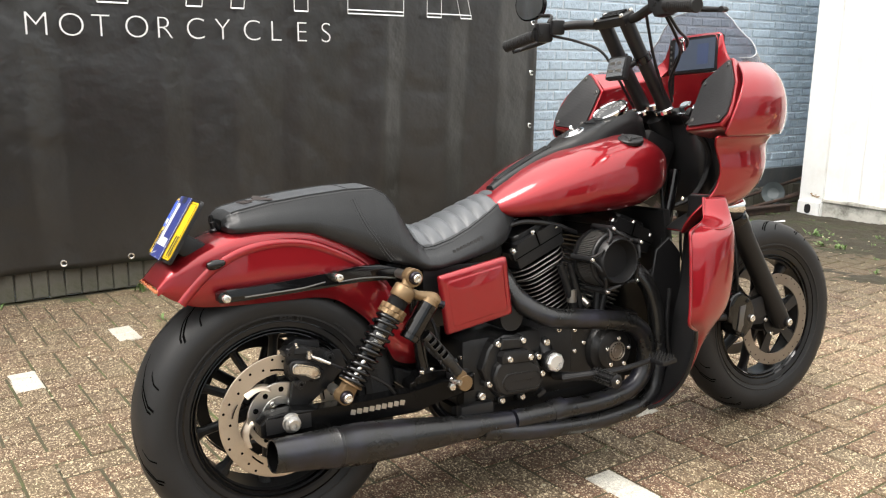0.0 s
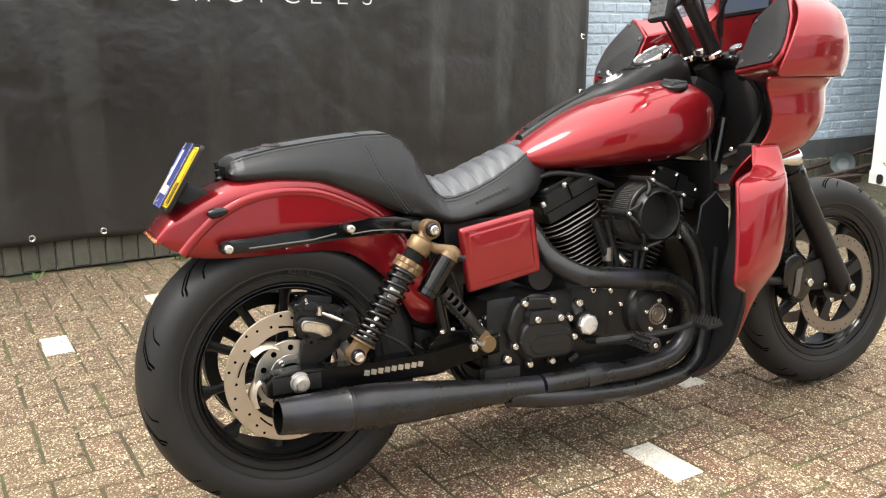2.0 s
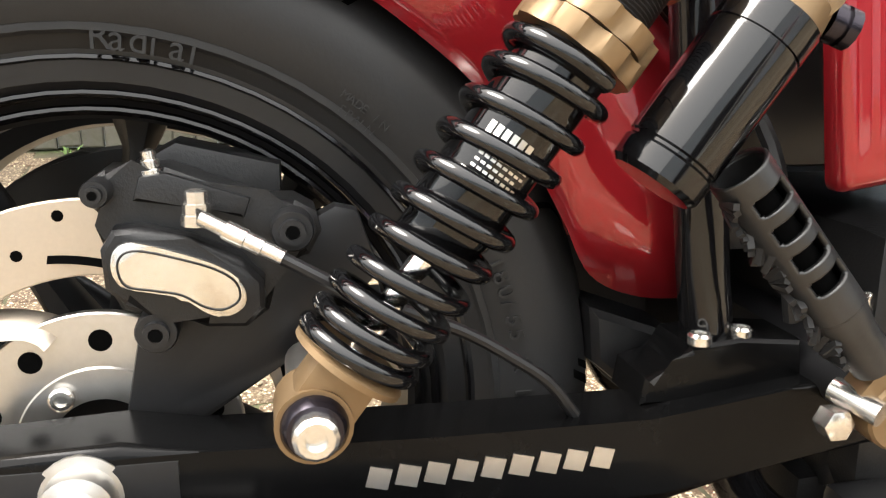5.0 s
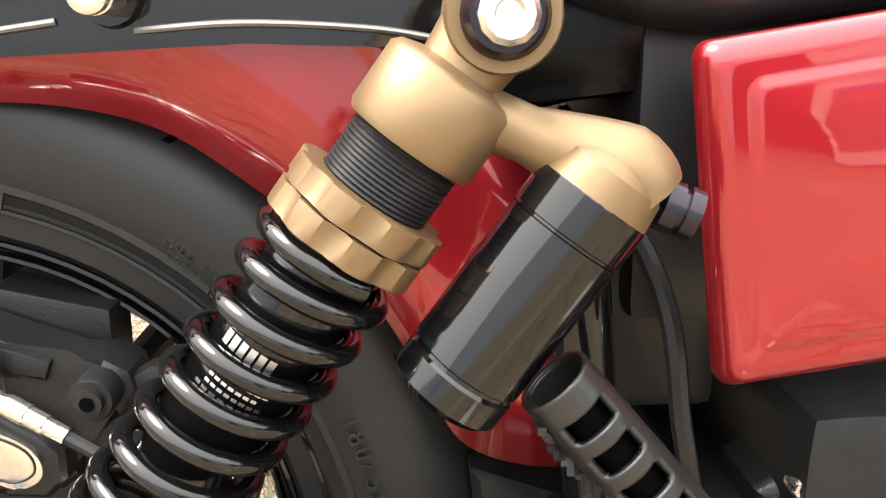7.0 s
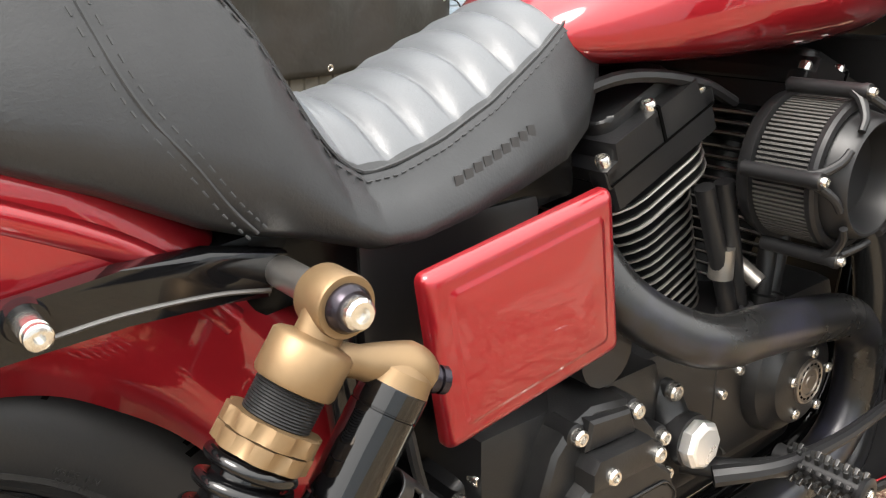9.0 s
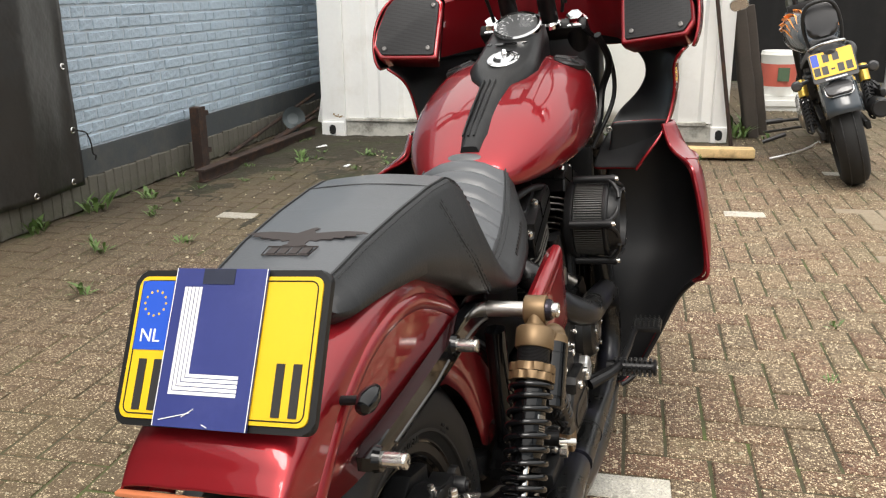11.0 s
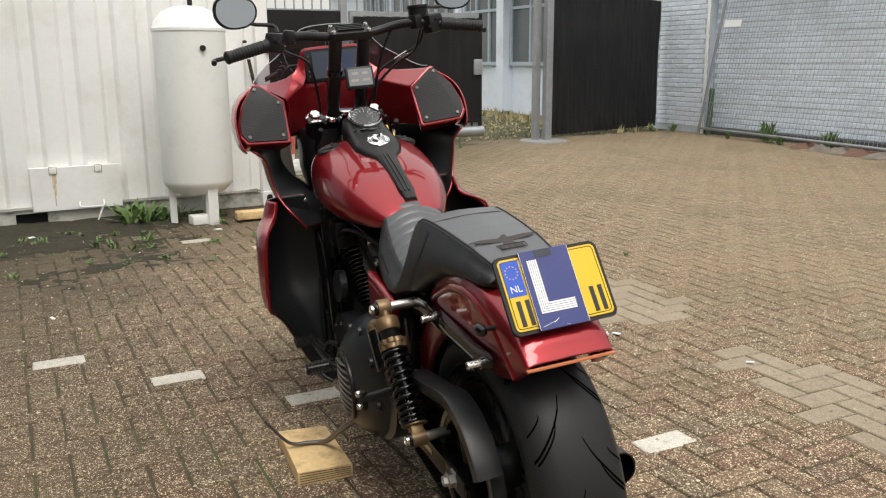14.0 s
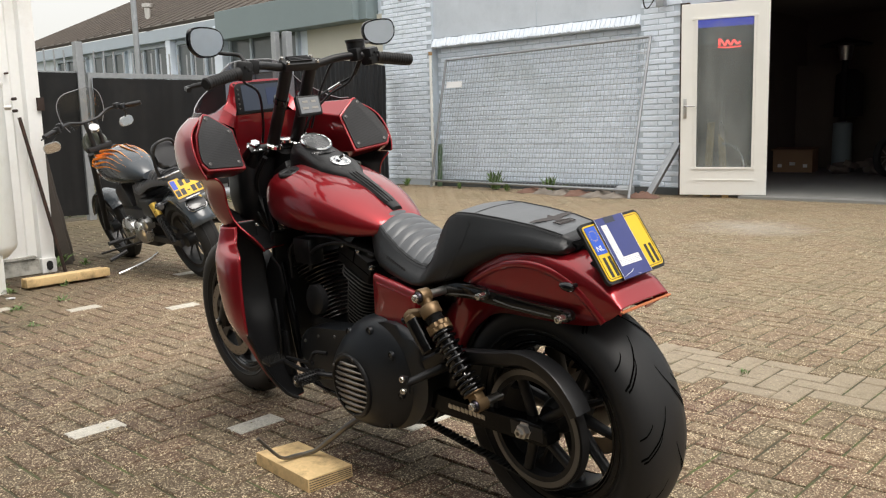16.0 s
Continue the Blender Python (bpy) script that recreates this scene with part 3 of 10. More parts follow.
for x in (0.095, CW - 0.055):
    part("corner_post", shape(box((x, 0.06, CH / 2), (0.19 if x < 1 else 0.11, 0.12, CH), bevel=0.008)), m_container, container, smooth=False)
part("bottom_rail", shape(box((0.62, 0.05, 0.06), (0.86, 0.06, 0.12), bevel=0.004), box((2.11, 0.05, 0.06), (1.68, 0.06, 0.12), bevel=0.004), box((1.15, 0.05, 0.107), (0.34, 0.06, 0.026)), box((CW / 2, 0.03, 0.135), (CW - 0.3, 0.05, 0.02))), m_container_low, container, "dirt-streaked lower rail", smooth=False)
part("forklift_pocket", shape(box((1.12, 0.12, 0.05), (0.3, 0.1, 0.1))), m_black, container, smooth=False)
part("top_rail", shape(box((CW / 2, 0.04, CH - 0.05), (CW - 0.1, 0.07, 0.11), bevel=0.006)), m_container, container, smooth=False)
for x in (0.09, CW - 0.06):
    b1 = shape(box((x, 0.06, 0.06), (0.18 if x < 1 else 0.12, 0.16, 0.12), bevel=0.01))
    cast = part("corner_casting", b1, m_container, container, smooth=False)
    part("casting_hole", shape(slab(rounded(0.05, 0.075, 0.024), 0.004, Matrix.Translation((x, -0.022, 0.06)) @ pose(0, 0, 0, 90, 0, 0))), m_black, cast, "dark oval hole", smooth=False)
hatch = part("hatch", shape(box((1.49, 0.01, 0.27), (0.64, 0.05, 0.33), bevel=0.004)), m_container, container, "plain bolted-on cover plate", smooth=False)
for x in (1.33, 1.65):
    hg = part("hatch_hinge", shape(box((x, -0.019, 0.41), (0.048, 0.012, 0.05), bevel=0.003)), m_container, hatch)
    part("rust_edge", shape(*[box((x + dx, -0.0165, 0.41 + dz), (w, 0.004, h)) for dx, dz, w, h in ((0.026, 0, 0.004, 0.055), (-0.026, 0, 0.003, 0.05), (0, 0.027, 0.05, 0.004))]), m_rustspot, hg, smooth=False)
part("rust_streak", shape(*[box((1.333 + dx, -0.0155, 0.383 - h / 2), (w, 0.0015, h)) for dx, w, h in ((0.0, 0.007, 0.24), (0.008, 0.005, 0.16), (-0.009, 0.004, 0.11), (0.015, 0.004, 0.07))]), m_ruststain, hatch, "pale rust streak", smooth=False)
part("hatch_handle", shape(tube([(1.5, -0.02, 0.16), (1.5, -0.06, 0.13), (1.57, -0.07, 0.125), (1.66, -0.07, 0.13), (1.67, -0.02, 0.16)], 0.007, 8), tube([(1.66, -0.07, 0.13), (1.63, -0.08, 0.06), (1.61, -0.085, 0.02)], 0.006, 8)), m_container, hatch)
part("rust_patch", shape(*[box((x, -0.002, z), (w, 0.003, h), (0, a, 0)) for x, z, w, h, a in ((0.12, 0.163, 0.03, 0.008, 12), (0.15, 0.158, 0.022, 0.01, -8), (0.1, 0.178, 0.014, 0.012, 30), (0.135, 0.172, 0.012, 0.006, 0), (0.165, 0.165, 0.01, 0.006, 40))]), m_rustspot, container, smooth=False)
part("door_cam", shape(box((CW - 0.01, -0.012, 1.32), (0.05, 0.03, 0.1), bevel=0.004)), m_rust, container)
for x, z, r in ((CW - 0.2, 1.36, 0.012), (CW - 0.2, 1.27, 0.012), (CW - 0.24, 1.55, 0.008)):
    part("door_bolt", shape(rod((x, -0.02, z), (x, 0.03, z), r)), m_rust, container)

# ---- far building on the right ----
WX = 9.15
wall_r = thing("wall_east", "blue-grey painted brick building with a recessed bay and a workshop doorway", "wall", kind="structure")


def slab_wall(name, x0, x1, y0, y1, z0, z1, mat, parent=wall_r, label=""):
    return part(name, shape(box(((x0 + x1) / 2, (y0 + y1) / 2, (z0 + z1) / 2), (x1 - x0, y1 - y0, z1 - z0))), mat, parent, label, smooth=False)


slab_wall("pier", WX + 0.05, WX + 0.5, 9.22, 10.45, 0, 4.6, m_bluemortar)
slab_wall("pier", WX + 0.05, WX + 0.5, 4.52, 5.15, 0, 4.6, m_bluemortar)
slab_wall("recessed_bay", WX + 0.19, WX + 0.5, 5.15, 9.22, 0, 2.38, m_bluemortar)
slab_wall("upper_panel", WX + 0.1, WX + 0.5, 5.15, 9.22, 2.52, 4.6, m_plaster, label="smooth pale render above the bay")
slab_wall("panel_joint", WX + 0.094, WX + 0.1, 7.0, 7.015, 2.55, 4.6, m_bluemortar)
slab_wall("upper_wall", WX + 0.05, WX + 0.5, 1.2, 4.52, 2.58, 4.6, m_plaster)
slab_wall("side_wall", WX + 0.05, WX + 0.5, -9.0, 1.2, 0, 4.6, m_bluemortar)
slab_wall("back_wall", WX + 0.5, WX + 1.2, 10.2, 10.45, 0, 4.6, m_bluemortar)
slab_wall("door_post", WX + 0.0, WX + 0.25, 4.4, 4.52, 0, 2.6, m_rust, label="dark brown frame board")
slab_wall("dark_footing", WX + 0.02, WX + 0.2, 4.52, 9.25, 0, 0.1, m_plinth)
part("drainpipe", shape(rod((WX - 0.02, 9.2, 0), (WX - 0.02, 9.2, 2.25), 0.025)), m_tankwhite, wall_r, "white plastic pipe")
part("pipe_cap", shape(rod((WX - 0.02, 9.2, 2.25), (WX - 0.02, 9.2, 2.31), 0.034)), m_rustspot, wall_r)
part("wall_lamp", shape(box((WX - 0.05, 4.78, 2.66), (0.1, 0.12, 0.16), bevel=0.01)), m_zinc, wall_r)
part("cable", shape(tube([(WX + 0.02, 4.9, 2.75), (WX, 4.98, 2.62), (WX + 0.02, 5.06, 2.6), (WX + 0.02, 5.1, 2.72), (WX + 0.02, 5.12, 3.0)], 0.008, 6)), m_black, wall_r)
part("camera_arm", shape(tube([(WX - 0.02, 9.9, 3.3), (WX - 0.1, 9.85, 3.25), (WX - 0.16, 9.75, 3.22)], 0.02, 8)), m_zinc, wall_r)

# workshop behind the open doorway
room = thing("workshop_room", "dim workshop interior with a concrete floor", "room", kind="structure")
part("room_floor", shape(box((WX + 3.3, 2.2, 0.01), (6.3, 6.0, 0.06))), m_floor, room, smooth=False)
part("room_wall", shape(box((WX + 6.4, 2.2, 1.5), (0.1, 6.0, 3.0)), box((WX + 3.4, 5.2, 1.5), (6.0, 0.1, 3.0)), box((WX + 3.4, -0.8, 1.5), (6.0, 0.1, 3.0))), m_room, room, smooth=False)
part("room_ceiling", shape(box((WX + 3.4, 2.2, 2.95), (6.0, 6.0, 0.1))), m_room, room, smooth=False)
part("sill", shape(box((WX + 0.1, 2.4, 0.01), (0.45, 2.4, 0.05), bevel=0.005)), m_floor, room, smooth=False)
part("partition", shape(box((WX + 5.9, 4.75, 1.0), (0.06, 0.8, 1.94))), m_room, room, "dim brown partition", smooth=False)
heater = thing("patio_heater", "dark metal patio heater with a wide round hood", "heater", pose(14.3, 4.04, 0.04))
part("gas_housing", shape(turned((0, 0, 0), (0, 0, 1), [(0, 0), (0, 0.2), (0.05, 0.2), (0.06, 0.17), (0.85, 0.16), (0.88, 0.05)])), m_box, heater)
part("pole", shape(rod((0, 0, 0.85), (0, 0, 2.0), 0.05)), m_black, heater)
part("burner", shape(rod((0, 0, 1.95), (0, 0, 2.2), 0.1, 0.13)), m_steel, heater)
part("hood", shape(turned((0, 0, 2.2), (0, 0, 1), [(0, 0.0), (0.0, 0.42), (0.02, 0.43), (0.1, 0.15), (0.14, 0.0)])), m_black, heater)
cbox = thing("cardboard_box", "brown cardboard box with printed labels on the workshop floor", "box", pose(13.95, 4.72, 0.04, 0, 0, 8) @ Matrix.Scale(1.2, 4))
part("carton", shape(box((0, 0, 0.17), (0.4, 0.56, 0.34), bevel=0.006)), m_card, cbox, smooth=False)
part("flap", shape(box((-0.02, 0, 0.347), (0.44, 0.6, 0.012), (0, -3, 0))), m_card, cbox, smooth=False)
for y, z, s in ((-0.18, 0.1, 0.06), (0.18, 0.1, 0.06), (0.0, 0.13, 0.08)):
    part("label_patch", shape(box((-0.203, y, z), (0.003, s, 0.05))), m_print, cbox, smooth=False)
jacket = thing("hanging_jacket", "dark jacket hanging on a rack in the workshop", "jacket", pose(WX + 5.6, 4.1, 0.0))
part("body", shape(loft([[(0.08 * math.cos(a) * k, w * math.sin(a), z) for a in np.linspace(0, math.tau, 13)[:-1]] for z, w, k in ((1.0, 0.26, 1), (1.4, 0.25, 1.1), (1.75, 0.24, 1.0), (1.85, 0.1, 0.7))])), m_black, jacket)
junk = thing("workshop_clutter", "low heap of dark parts and bright metal pieces on the floor", "clutter", pose(WX + 4.9, 3.1, 0.04), kind="stuff")
rg = random.Random(5)
part("piece", shape(*[box((rg.uniform(-0.5, 0.6), rg.uniform(-1.0, 0.9), rg.uniform(0.03, 0.16)), (rg.uniform(0.05, 0.25), rg.uniform(0.05, 0.3), rg.uniform(0.03, 0.12)), (rg.uniform(-30, 30), rg.uniform(-30, 30), rg.uniform(0, 90)), bevel=0.004) for _ in range(26)]), m_rag, junk)
parked = thing("stored_motorcycle", "dark motorcycle stored inside the workshop", "motorcycle", pose(WX + 4.6, 2.7, 0.04, 0, 0, 70))
for y in (-0.7, 0.7):
    w_ = part("wheel", shape(turned((-0.05, y, 0.32), (1, 0, 0), [(0, 0.24), (0.0, 0.3), (0.05, 0.32), (0.1, 0.3), (0.1, 0.24), (0, 0.24)], 28)), m_black, parked)
    part("spoke", shape(*[rod((0, y, 0.32), (0, y + 0.25 * math.cos(a), 0.32 + 0.25 * math.sin(a)), 0.008) for a in np.arange(0, 6.2, 0.7)]), m_steel, w_)
part("body", shape(loft([[(0.12 * math.cos(a) * k, y, z + h * math.sin(a)) for a in np.linspace(0, math.tau, 13)[:-1]] for y, z, h, k in ((-0.7, 0.62, 0.06, 0.6), (-0.3, 0.66, 0.12, 1), (0.2, 0.7, 0.2, 1.2), (0.5, 0.75, 0.14, 1))])), m_black, parked)
part("engine_block", shape(box((0, 0.1, 0.38), (0.24, 0.5, 0.34), bevel=0.03), rod((-0.2, -0.4, 0.3), (-0.2, 0.4, 0.3), 0.04)), m_steel, parked)

# white half-glazed door, folded open against the wall
door = thing("door_1", "open white half-glazed workshop door with a chrome handle", "door", pose(WX + 0.05, 3.3, 0.04, 0, 0, 17), kind="structure")
DW, DH = 1.1, 2.5
part("stile", shape(box((0, 0.08, DH / 2), (0.055, 0.16, DH), bevel=0.006)), m_whitepaint, door, smooth=False)
part("stile", shape(box((0, DW - 0.09, DH / 2), (0.055, 0.18, DH), bevel=0.006)), m_whitepaint, door, smooth=False)
part("rail", shape(box((0, DW / 2, DH - 0.09), (0.054, DW - 0.3, 0.18), bevel=0.006)), m_whitepaint, door, smooth=False)
part("rail", shape(box((0, DW / 2, 0.17), (0.054, DW - 0.3, 0.34), bevel=0.006)), m_whitepaint, door, smooth=False)
part("bead", shape(box((-0.03, DW / 2, 0.355), (0.02, DW - 0.28, 0.03), bevel=0.004), box((-0.03, DW / 2, DH - 0.195), (0.02, DW - 0.28, 0.03), bevel=0.004), box((-0.03, 0.175, DH / 2 + 0.08), (0.02, 0.03, DH - 0.55), bevel=0.004), box((-0.03, DW - 0.195, DH / 2 + 0.08), (0.02, 0.03, DH - 0.55), bevel=0.004), box((-0.03, DW / 2, 0.2), (0.012, DW - 0.36, 0.012))), m_whitepaint, door, smooth=False)
pane = part("pane", shape(box((0, DW / 2, DH / 2 + 0.08), (0.008, DW - 0.36, DH - 0.54))), m_hazed_pane, door, smooth=False)
pane.visible_shadow = False
part("light_bar", shape(box((0.012, DW / 2, DH - 0.26), (0.01, DW - 0.4, 0.1))), m_neonblue, door, "dark blue strip behind the glass", smooth=False)
sign = part("neon_sign", shape(tube([(0.02, 0.62, 1.95), (0.02, 0.62, 2.03), (0.02, 0.58, 1.99), (0.02, 0.55, 1.95), (0.02, 0.52, 2.01), (0.02, 0.48, 1.95), (0.02, 0.44, 2.01), (0.02, 0.4, 1.96), (0.02, 0.36, 1.99)], 0.012, 8), tube([(0.02, 0.64, 1.93), (0.02, 0.5, 1.92), (0.02, 0.35, 1.93)], 0.008, 8)), m_neon, door, "red neon squiggle")
part("handle_plate", shape(box((-0.034, DW - 0.06, 1.15), (0.012, 0.045, 0.26), bevel=0.004)), m_steel, door)
part("handle", shape(tube([(-0.04, DW - 0.06, 1.18), (-0.085, DW - 0.06, 1.18), (-0.095, DW - 0.09, 1.18), (-0.095, DW - 0.2, 1.175)], 0.01, 10)), m_chrome, door, "chrome lever handle")
leftover = thing("leaning_boards", "pale boards leaning behind the open door", "boards", pose(WX - 0.05, 4.0, 0.0))
part("board", shape(box((0.0, 0.05, 0.5), (0.03, 0.09, 1.0), (0, 6, 0)), box((0.03, -0.14, 0.42), (0.03, 0.08, 0.86), (-8, 6, 0))), m_wood, leftover, smooth=False)
part("hoop", shape(tube([(0.02, -0.45, 0.3), (0.02, -0.4, 0.55), (0.02, -0.28, 0.68), (0.02, -0.12, 0.72)], 0.012, 8)), m_zinc, leftover)

# mesh fence panel leaning on the bay
panel = thing("site_barrier", "galvanised wire-mesh site fence panel leaning against the wall", "fence")
FA, FB, FC, FD = Vector((8.95, 9.1, 0)), Vector((8.4, 4.86, 0)), Vector((WX - 0.03, 8.82, 2.14)), Vector((WX - 0.03, 4.95, 2.2))
for a, b in ((FA, FC), (FB, FD)):
    part("upright", shape(rod(a, b, 0.022)), m_zinc, panel)
part("cross_tube", shape(rod(FC, FD, 0.021)), m_zinc, panel)
part("cross_tube", shape(rod(FA.lerp(FC, 0.05), FB.lerp(FD, 0.05), 0.021)), m_zinc, panel)
adds = []
for k in range(1, 62):
    adds.append(rod(FA.lerp(FB, k / 62).lerp(FC.lerp(FD, k / 62), 0.05), FC.lerp(FD, k / 62), 0.0028, n=5))
for k in range(1, 10):
    adds.append(rod(FA.lerp(FC, 0.05 + k * 0.095), FB.lerp(FD, 0.05 + k * 0.095), 0.003, n=5))
tagged(part("wire_mesh", shape(*adds), m_zinc, panel), kind="stuff")
part("name_tag", shape(box((WX - 0.14, 8.55, 1.72), (0.006, 0.34, 0.1), (0, 8, 0))), m_print, panel, "small pale blue tag", smooth=False)
solo("leaning_post", shape(box((0, 0, 0.42), (0.06, 0.09, 0.86), bevel=0.008)), m_zinc, "short grey post leaning against the wall", "post", pose(8.72, 4.75, 0, 0, 26, 0) @ pose(0, 0, 0, 18, 0, 0))
solo("concrete_block", shape(box((0, 0, 0.08), (0.3, 0.22, 0.16), bevel=0.04, seg=3)), m_zinc, "rounded grey concrete fence foot", "block", pose(8.62, 5.05, 0, 0, 0, 20))
rg = random.Random(9)
for k in range(7):
    y = 4.75 + k * 0.33
    sc = rg.uniform(0.6, 1.1)
    rows = []
    for i in range(9):
        u = i / 8 * 2 - 1
        rows.append([(u * 0.16 * sc, v * 0.26 * sc, max(0.0, (0.07 + 0.05 * noise.noise((i * 0.9 + k * 5, j * 0.8, 2))) * (1 - u * u) * (1 - v * v)) + 0.004) for j, v in enumerate(np.linspace(-1, 1, 11))])
    solo("rag", shape(loft(rows, ring=False)), m_rag if k % 3 else m_terracotta, "crumpled dirty cloth lying at the foot of the wall" if k % 3 else "scatter of broken red tile at the foot of the wall", "debris", pose(8.62 + rg.uniform(-0.1, 0.1), y, 0, 0, 0, rg.uniform(0, 90)), group="debris along the wall")
solo("netting_roll", shape(rod((0, 0, -0.18), (0.04, 0, 0.55), 0.045, 0.04)), m_green, "green plastic mesh roll standing by the pipe", "netting roll", pose(WX - 0.06, 9.02, 0.18))

# ---- building beyond the fence ----
far = thing("neighbour_building", "long low pale-blue brick building with a brown sheet roof", "building")
part("wall", shape(box((WX + 0.4, 19.0, 1.7), (0.5, 17.0, 3.4))), m_bluebrick_far, far, smooth=False)
part("fascia", shape(box((WX + 0.05, 20.6, 3.36), (0.25, 13.2, 0.28))), m_fascia, far, smooth=False)
part("roof", shape(slab([(0, 0), (14.0, 0), (14.0, 6.2), (0, 6.2)], 0.08, Matrix.Translation((WX - 0.05, 14.0, 3.52)) @ Matrix(((0, math.cos(radians(24)), -math.sin(radians(24)), 0), (1, 0, 0, 0), (0, math.sin(radians(24)), math.cos(radians(24)), 0), (0, 0, 0, 1))))), m_roof, far, smooth=False)
part("roof_rib", shape(*[rod((WX - 0.05, 14.0 + k * 0.5, 3.61), (WX + 5.6, 14.0 + k * 0.5, 6.12), 0.04, n=6) for k in range(28)]), m_roof, far)
part("clad_box", shape(box((WX - 0.02, 13.1, 3.3), (0.55, 4.5, 0.6), bevel=0.01), box((WX + 0.1, 10.9, 3.3), (0.5, 0.5, 0.58))), m_box, far, "grey-green clad box along the roof edge", smooth=False)
part("cream_panel", shape(box((WX + 0.14, 11.6, 2.4), (0.06, 2.2, 1.4))), m_creamwall, far, smooth=False)
for y0, y1 in ((13.0, 15.4), (15.8, 17.6), (18.0, 19.8), (20.2, 22.0), (22.4, 24.2)):
    w_ = part("window", shape(box((WX + 0.12, (y0 + y1) / 2, 2.3), (0.1, y1 - y0 - 0.07, 0.06))), m_fascia, far, smooth=False)
    part("window_sill", shape(box((WX + 0.12, (y0 + y1) / 2, 1.1), (0.14, y1 - y0 + 0.1, 0.08))), m_fascia, w_, smooth=False)
    part("window_head", shape(box((WX + 0.12, (y0 + y1) / 2, 3.13), (0.1, y1 - y0 + 0.1, 0.06))), m_fascia, w_, smooth=False)
    for y in np.linspace(y0, y1, 4):
        part("mullion", shape(box((WX + 0.118, y, 2.12), (0.1, 0.07, 1.95))), m_fascia, w_, smooth=False)
    part("window_pane", shape(box((WX + 0.13, (y0 + y1) / 2, 2.1), (0.03, y1 - y0, 1.95))), m_darkglass, w_, smooth=False)
part("pilaster", shape(box((WX + 0.05, 15.6, 1.7), (0.3, 0.3, 3.3))), m_bluebrick_far, far, smooth=False)
part("pilaster", shape(box((WX + 0.05, 17.8, 1.7), (0.2, 0.2, 3.3))), m_bluebrick_far, far, smooth=False)
part("flue", shape(rod((WX + 1.0, 20.5, 3.6), (WX + 1.0, 20.5, 4.35), 0.09), rod((WX + 1.0, 20.5, 4.35), (WX + 1.0, 20.5, 4.45), 0.15)), m_steel, far, "short steel flue")
solo("lamp_pole", shape(rod((0, 0, 0), (0, 0, 7), 0.06, 0.045)), m_zinc, "tall grey metal pole behind the fence", "pole", pose(6.6, 14.6, 0))
solo("backdrop_wall", shape(box((-6.0, 22.0, 1.6), (18.0, 0.3, 3.2))), m_creamwall, "plain wall closing the view behind the yard", "wall", kind="structure")

# ---- yard fence, gate and netting ----
FY = 9.4
fence = thing("yard_fence", "galvanised bar fence covered with black privacy netting", "fence")
def hung_net(x0, x1, z0, z1, y, parent):
    """Netting that sags in soft upright folds."""
    rows = []
    for x in np.arange(x0, x1 + 0.001, 0.03):
        rows.append([(x, y + 0.03 * noise.noise((x * 4.0, z * 0.8, 4.0)) + 0.016 * noise.noise((x * 12.0, z * 0.5, 9.0)), z + 0.012 * noise.noise((x * 2.5, z, 6.0)) * (1 if z < z0 + 0.1 else 0)) for z in np.linspace(z0, z1, 26)])
    part("netting", shape(loft(rows, ring=False)), m_mesh, parent, "black netting with soft folds", sharp=80)


hung_net(-1.3, 3.1, 0.075, 1.825, FY - 0.02, fence)
for x in np.arange(-1.2, 3.1, 0.12):
    part("bar", shape(rod((x, FY + 0.03, 0.1), (x, FY + 0.03, 2.1), 0.01, n=6)), m_zinc, fence)
part("rail", shape(box((0.9, FY + 0.03, 1.82), (4.4, 0.04, 0.05))), m_zinc, fence, smooth=False)
part("post", shape(box((3.04, FY, 1.1), (0.09, 0.1, 2.2), bevel=0.005)), m_zinc, fence, smooth=False)
gate = thing("sliding_gate", "galvanised sliding gate with black netting and a round bottom beam", "gate")
part("bottom_beam", shape(rod((3.12, FY - 0.05, 0.2), (5.1, FY - 0.05, 0.2), 0.075)), m_zinc, gate)
part("lower_rail", shape(box((4.1, FY - 0.02, 0.35), (1.96, 0.04, 0.2))), m_zinc, gate, smooth=False)
part("top_rail", shape(box((4.1, FY - 0.03, 1.8), (1.96, 0.05, 0.06))), m_zinc, gate, smooth=False)
for x, mt in ((3.14, m_zinc), (5.06, m_mesh)):
    part("stile", shape(box((x, FY - 0.03, 1.05), (0.05, 0.06, 1.55))), mt, gate, smooth=False)
for x in np.arange(3.24, 5.05, 0.13):
    part("bar", shape(rod((x, FY + 0.0, 0.3), (x, FY + 0.0, 2.1), 0.01, n=6)), m_zinc, gate)
hung_net(3.15, 5.05, 0.335, 1.76, FY - 0.085, gate)
for x in np.arange(3.24, 5.05, 0.13):
    part("lower_bar", shape(rod((x, FY - 0.05, 0.27), (x, FY - 0.05, 0.5), 0.011, n=8)), m_mesh, gate)
part("latch", shape(box((5.0, FY - 0.09, 1.1), (0.14, 0.05, 0.22), bevel=0.02)), m_zinc, gate)
posts = thing("gate_post", "pair of thick galvanised gate posts on a concrete base", "post", pose(6.15, FY, 0))
part("post", shape(box((-0.05, 0.1, 1.25), (0.09, 0.1, 2.5), bevel=0.006)), m_zinc, posts, smooth=False)
part("post", shape(box((0.06, -0.04, 1.25), (0.11, 0.11, 2.5), bevel=0.006)), m_zinc, posts, smooth=False)
part("base", shape(turned((0.0, -0.05, 0), (0, 0, 1), [(0, 0), (0, 0.36), (0.02, 0.35), (0.025, 0)], 20)), m_floor, posts)
part("bracket", shape(box((-0.14, -0.02, 1.42), (0.06, 0.05, 0.2))), m_zinc, posts, smooth=False)
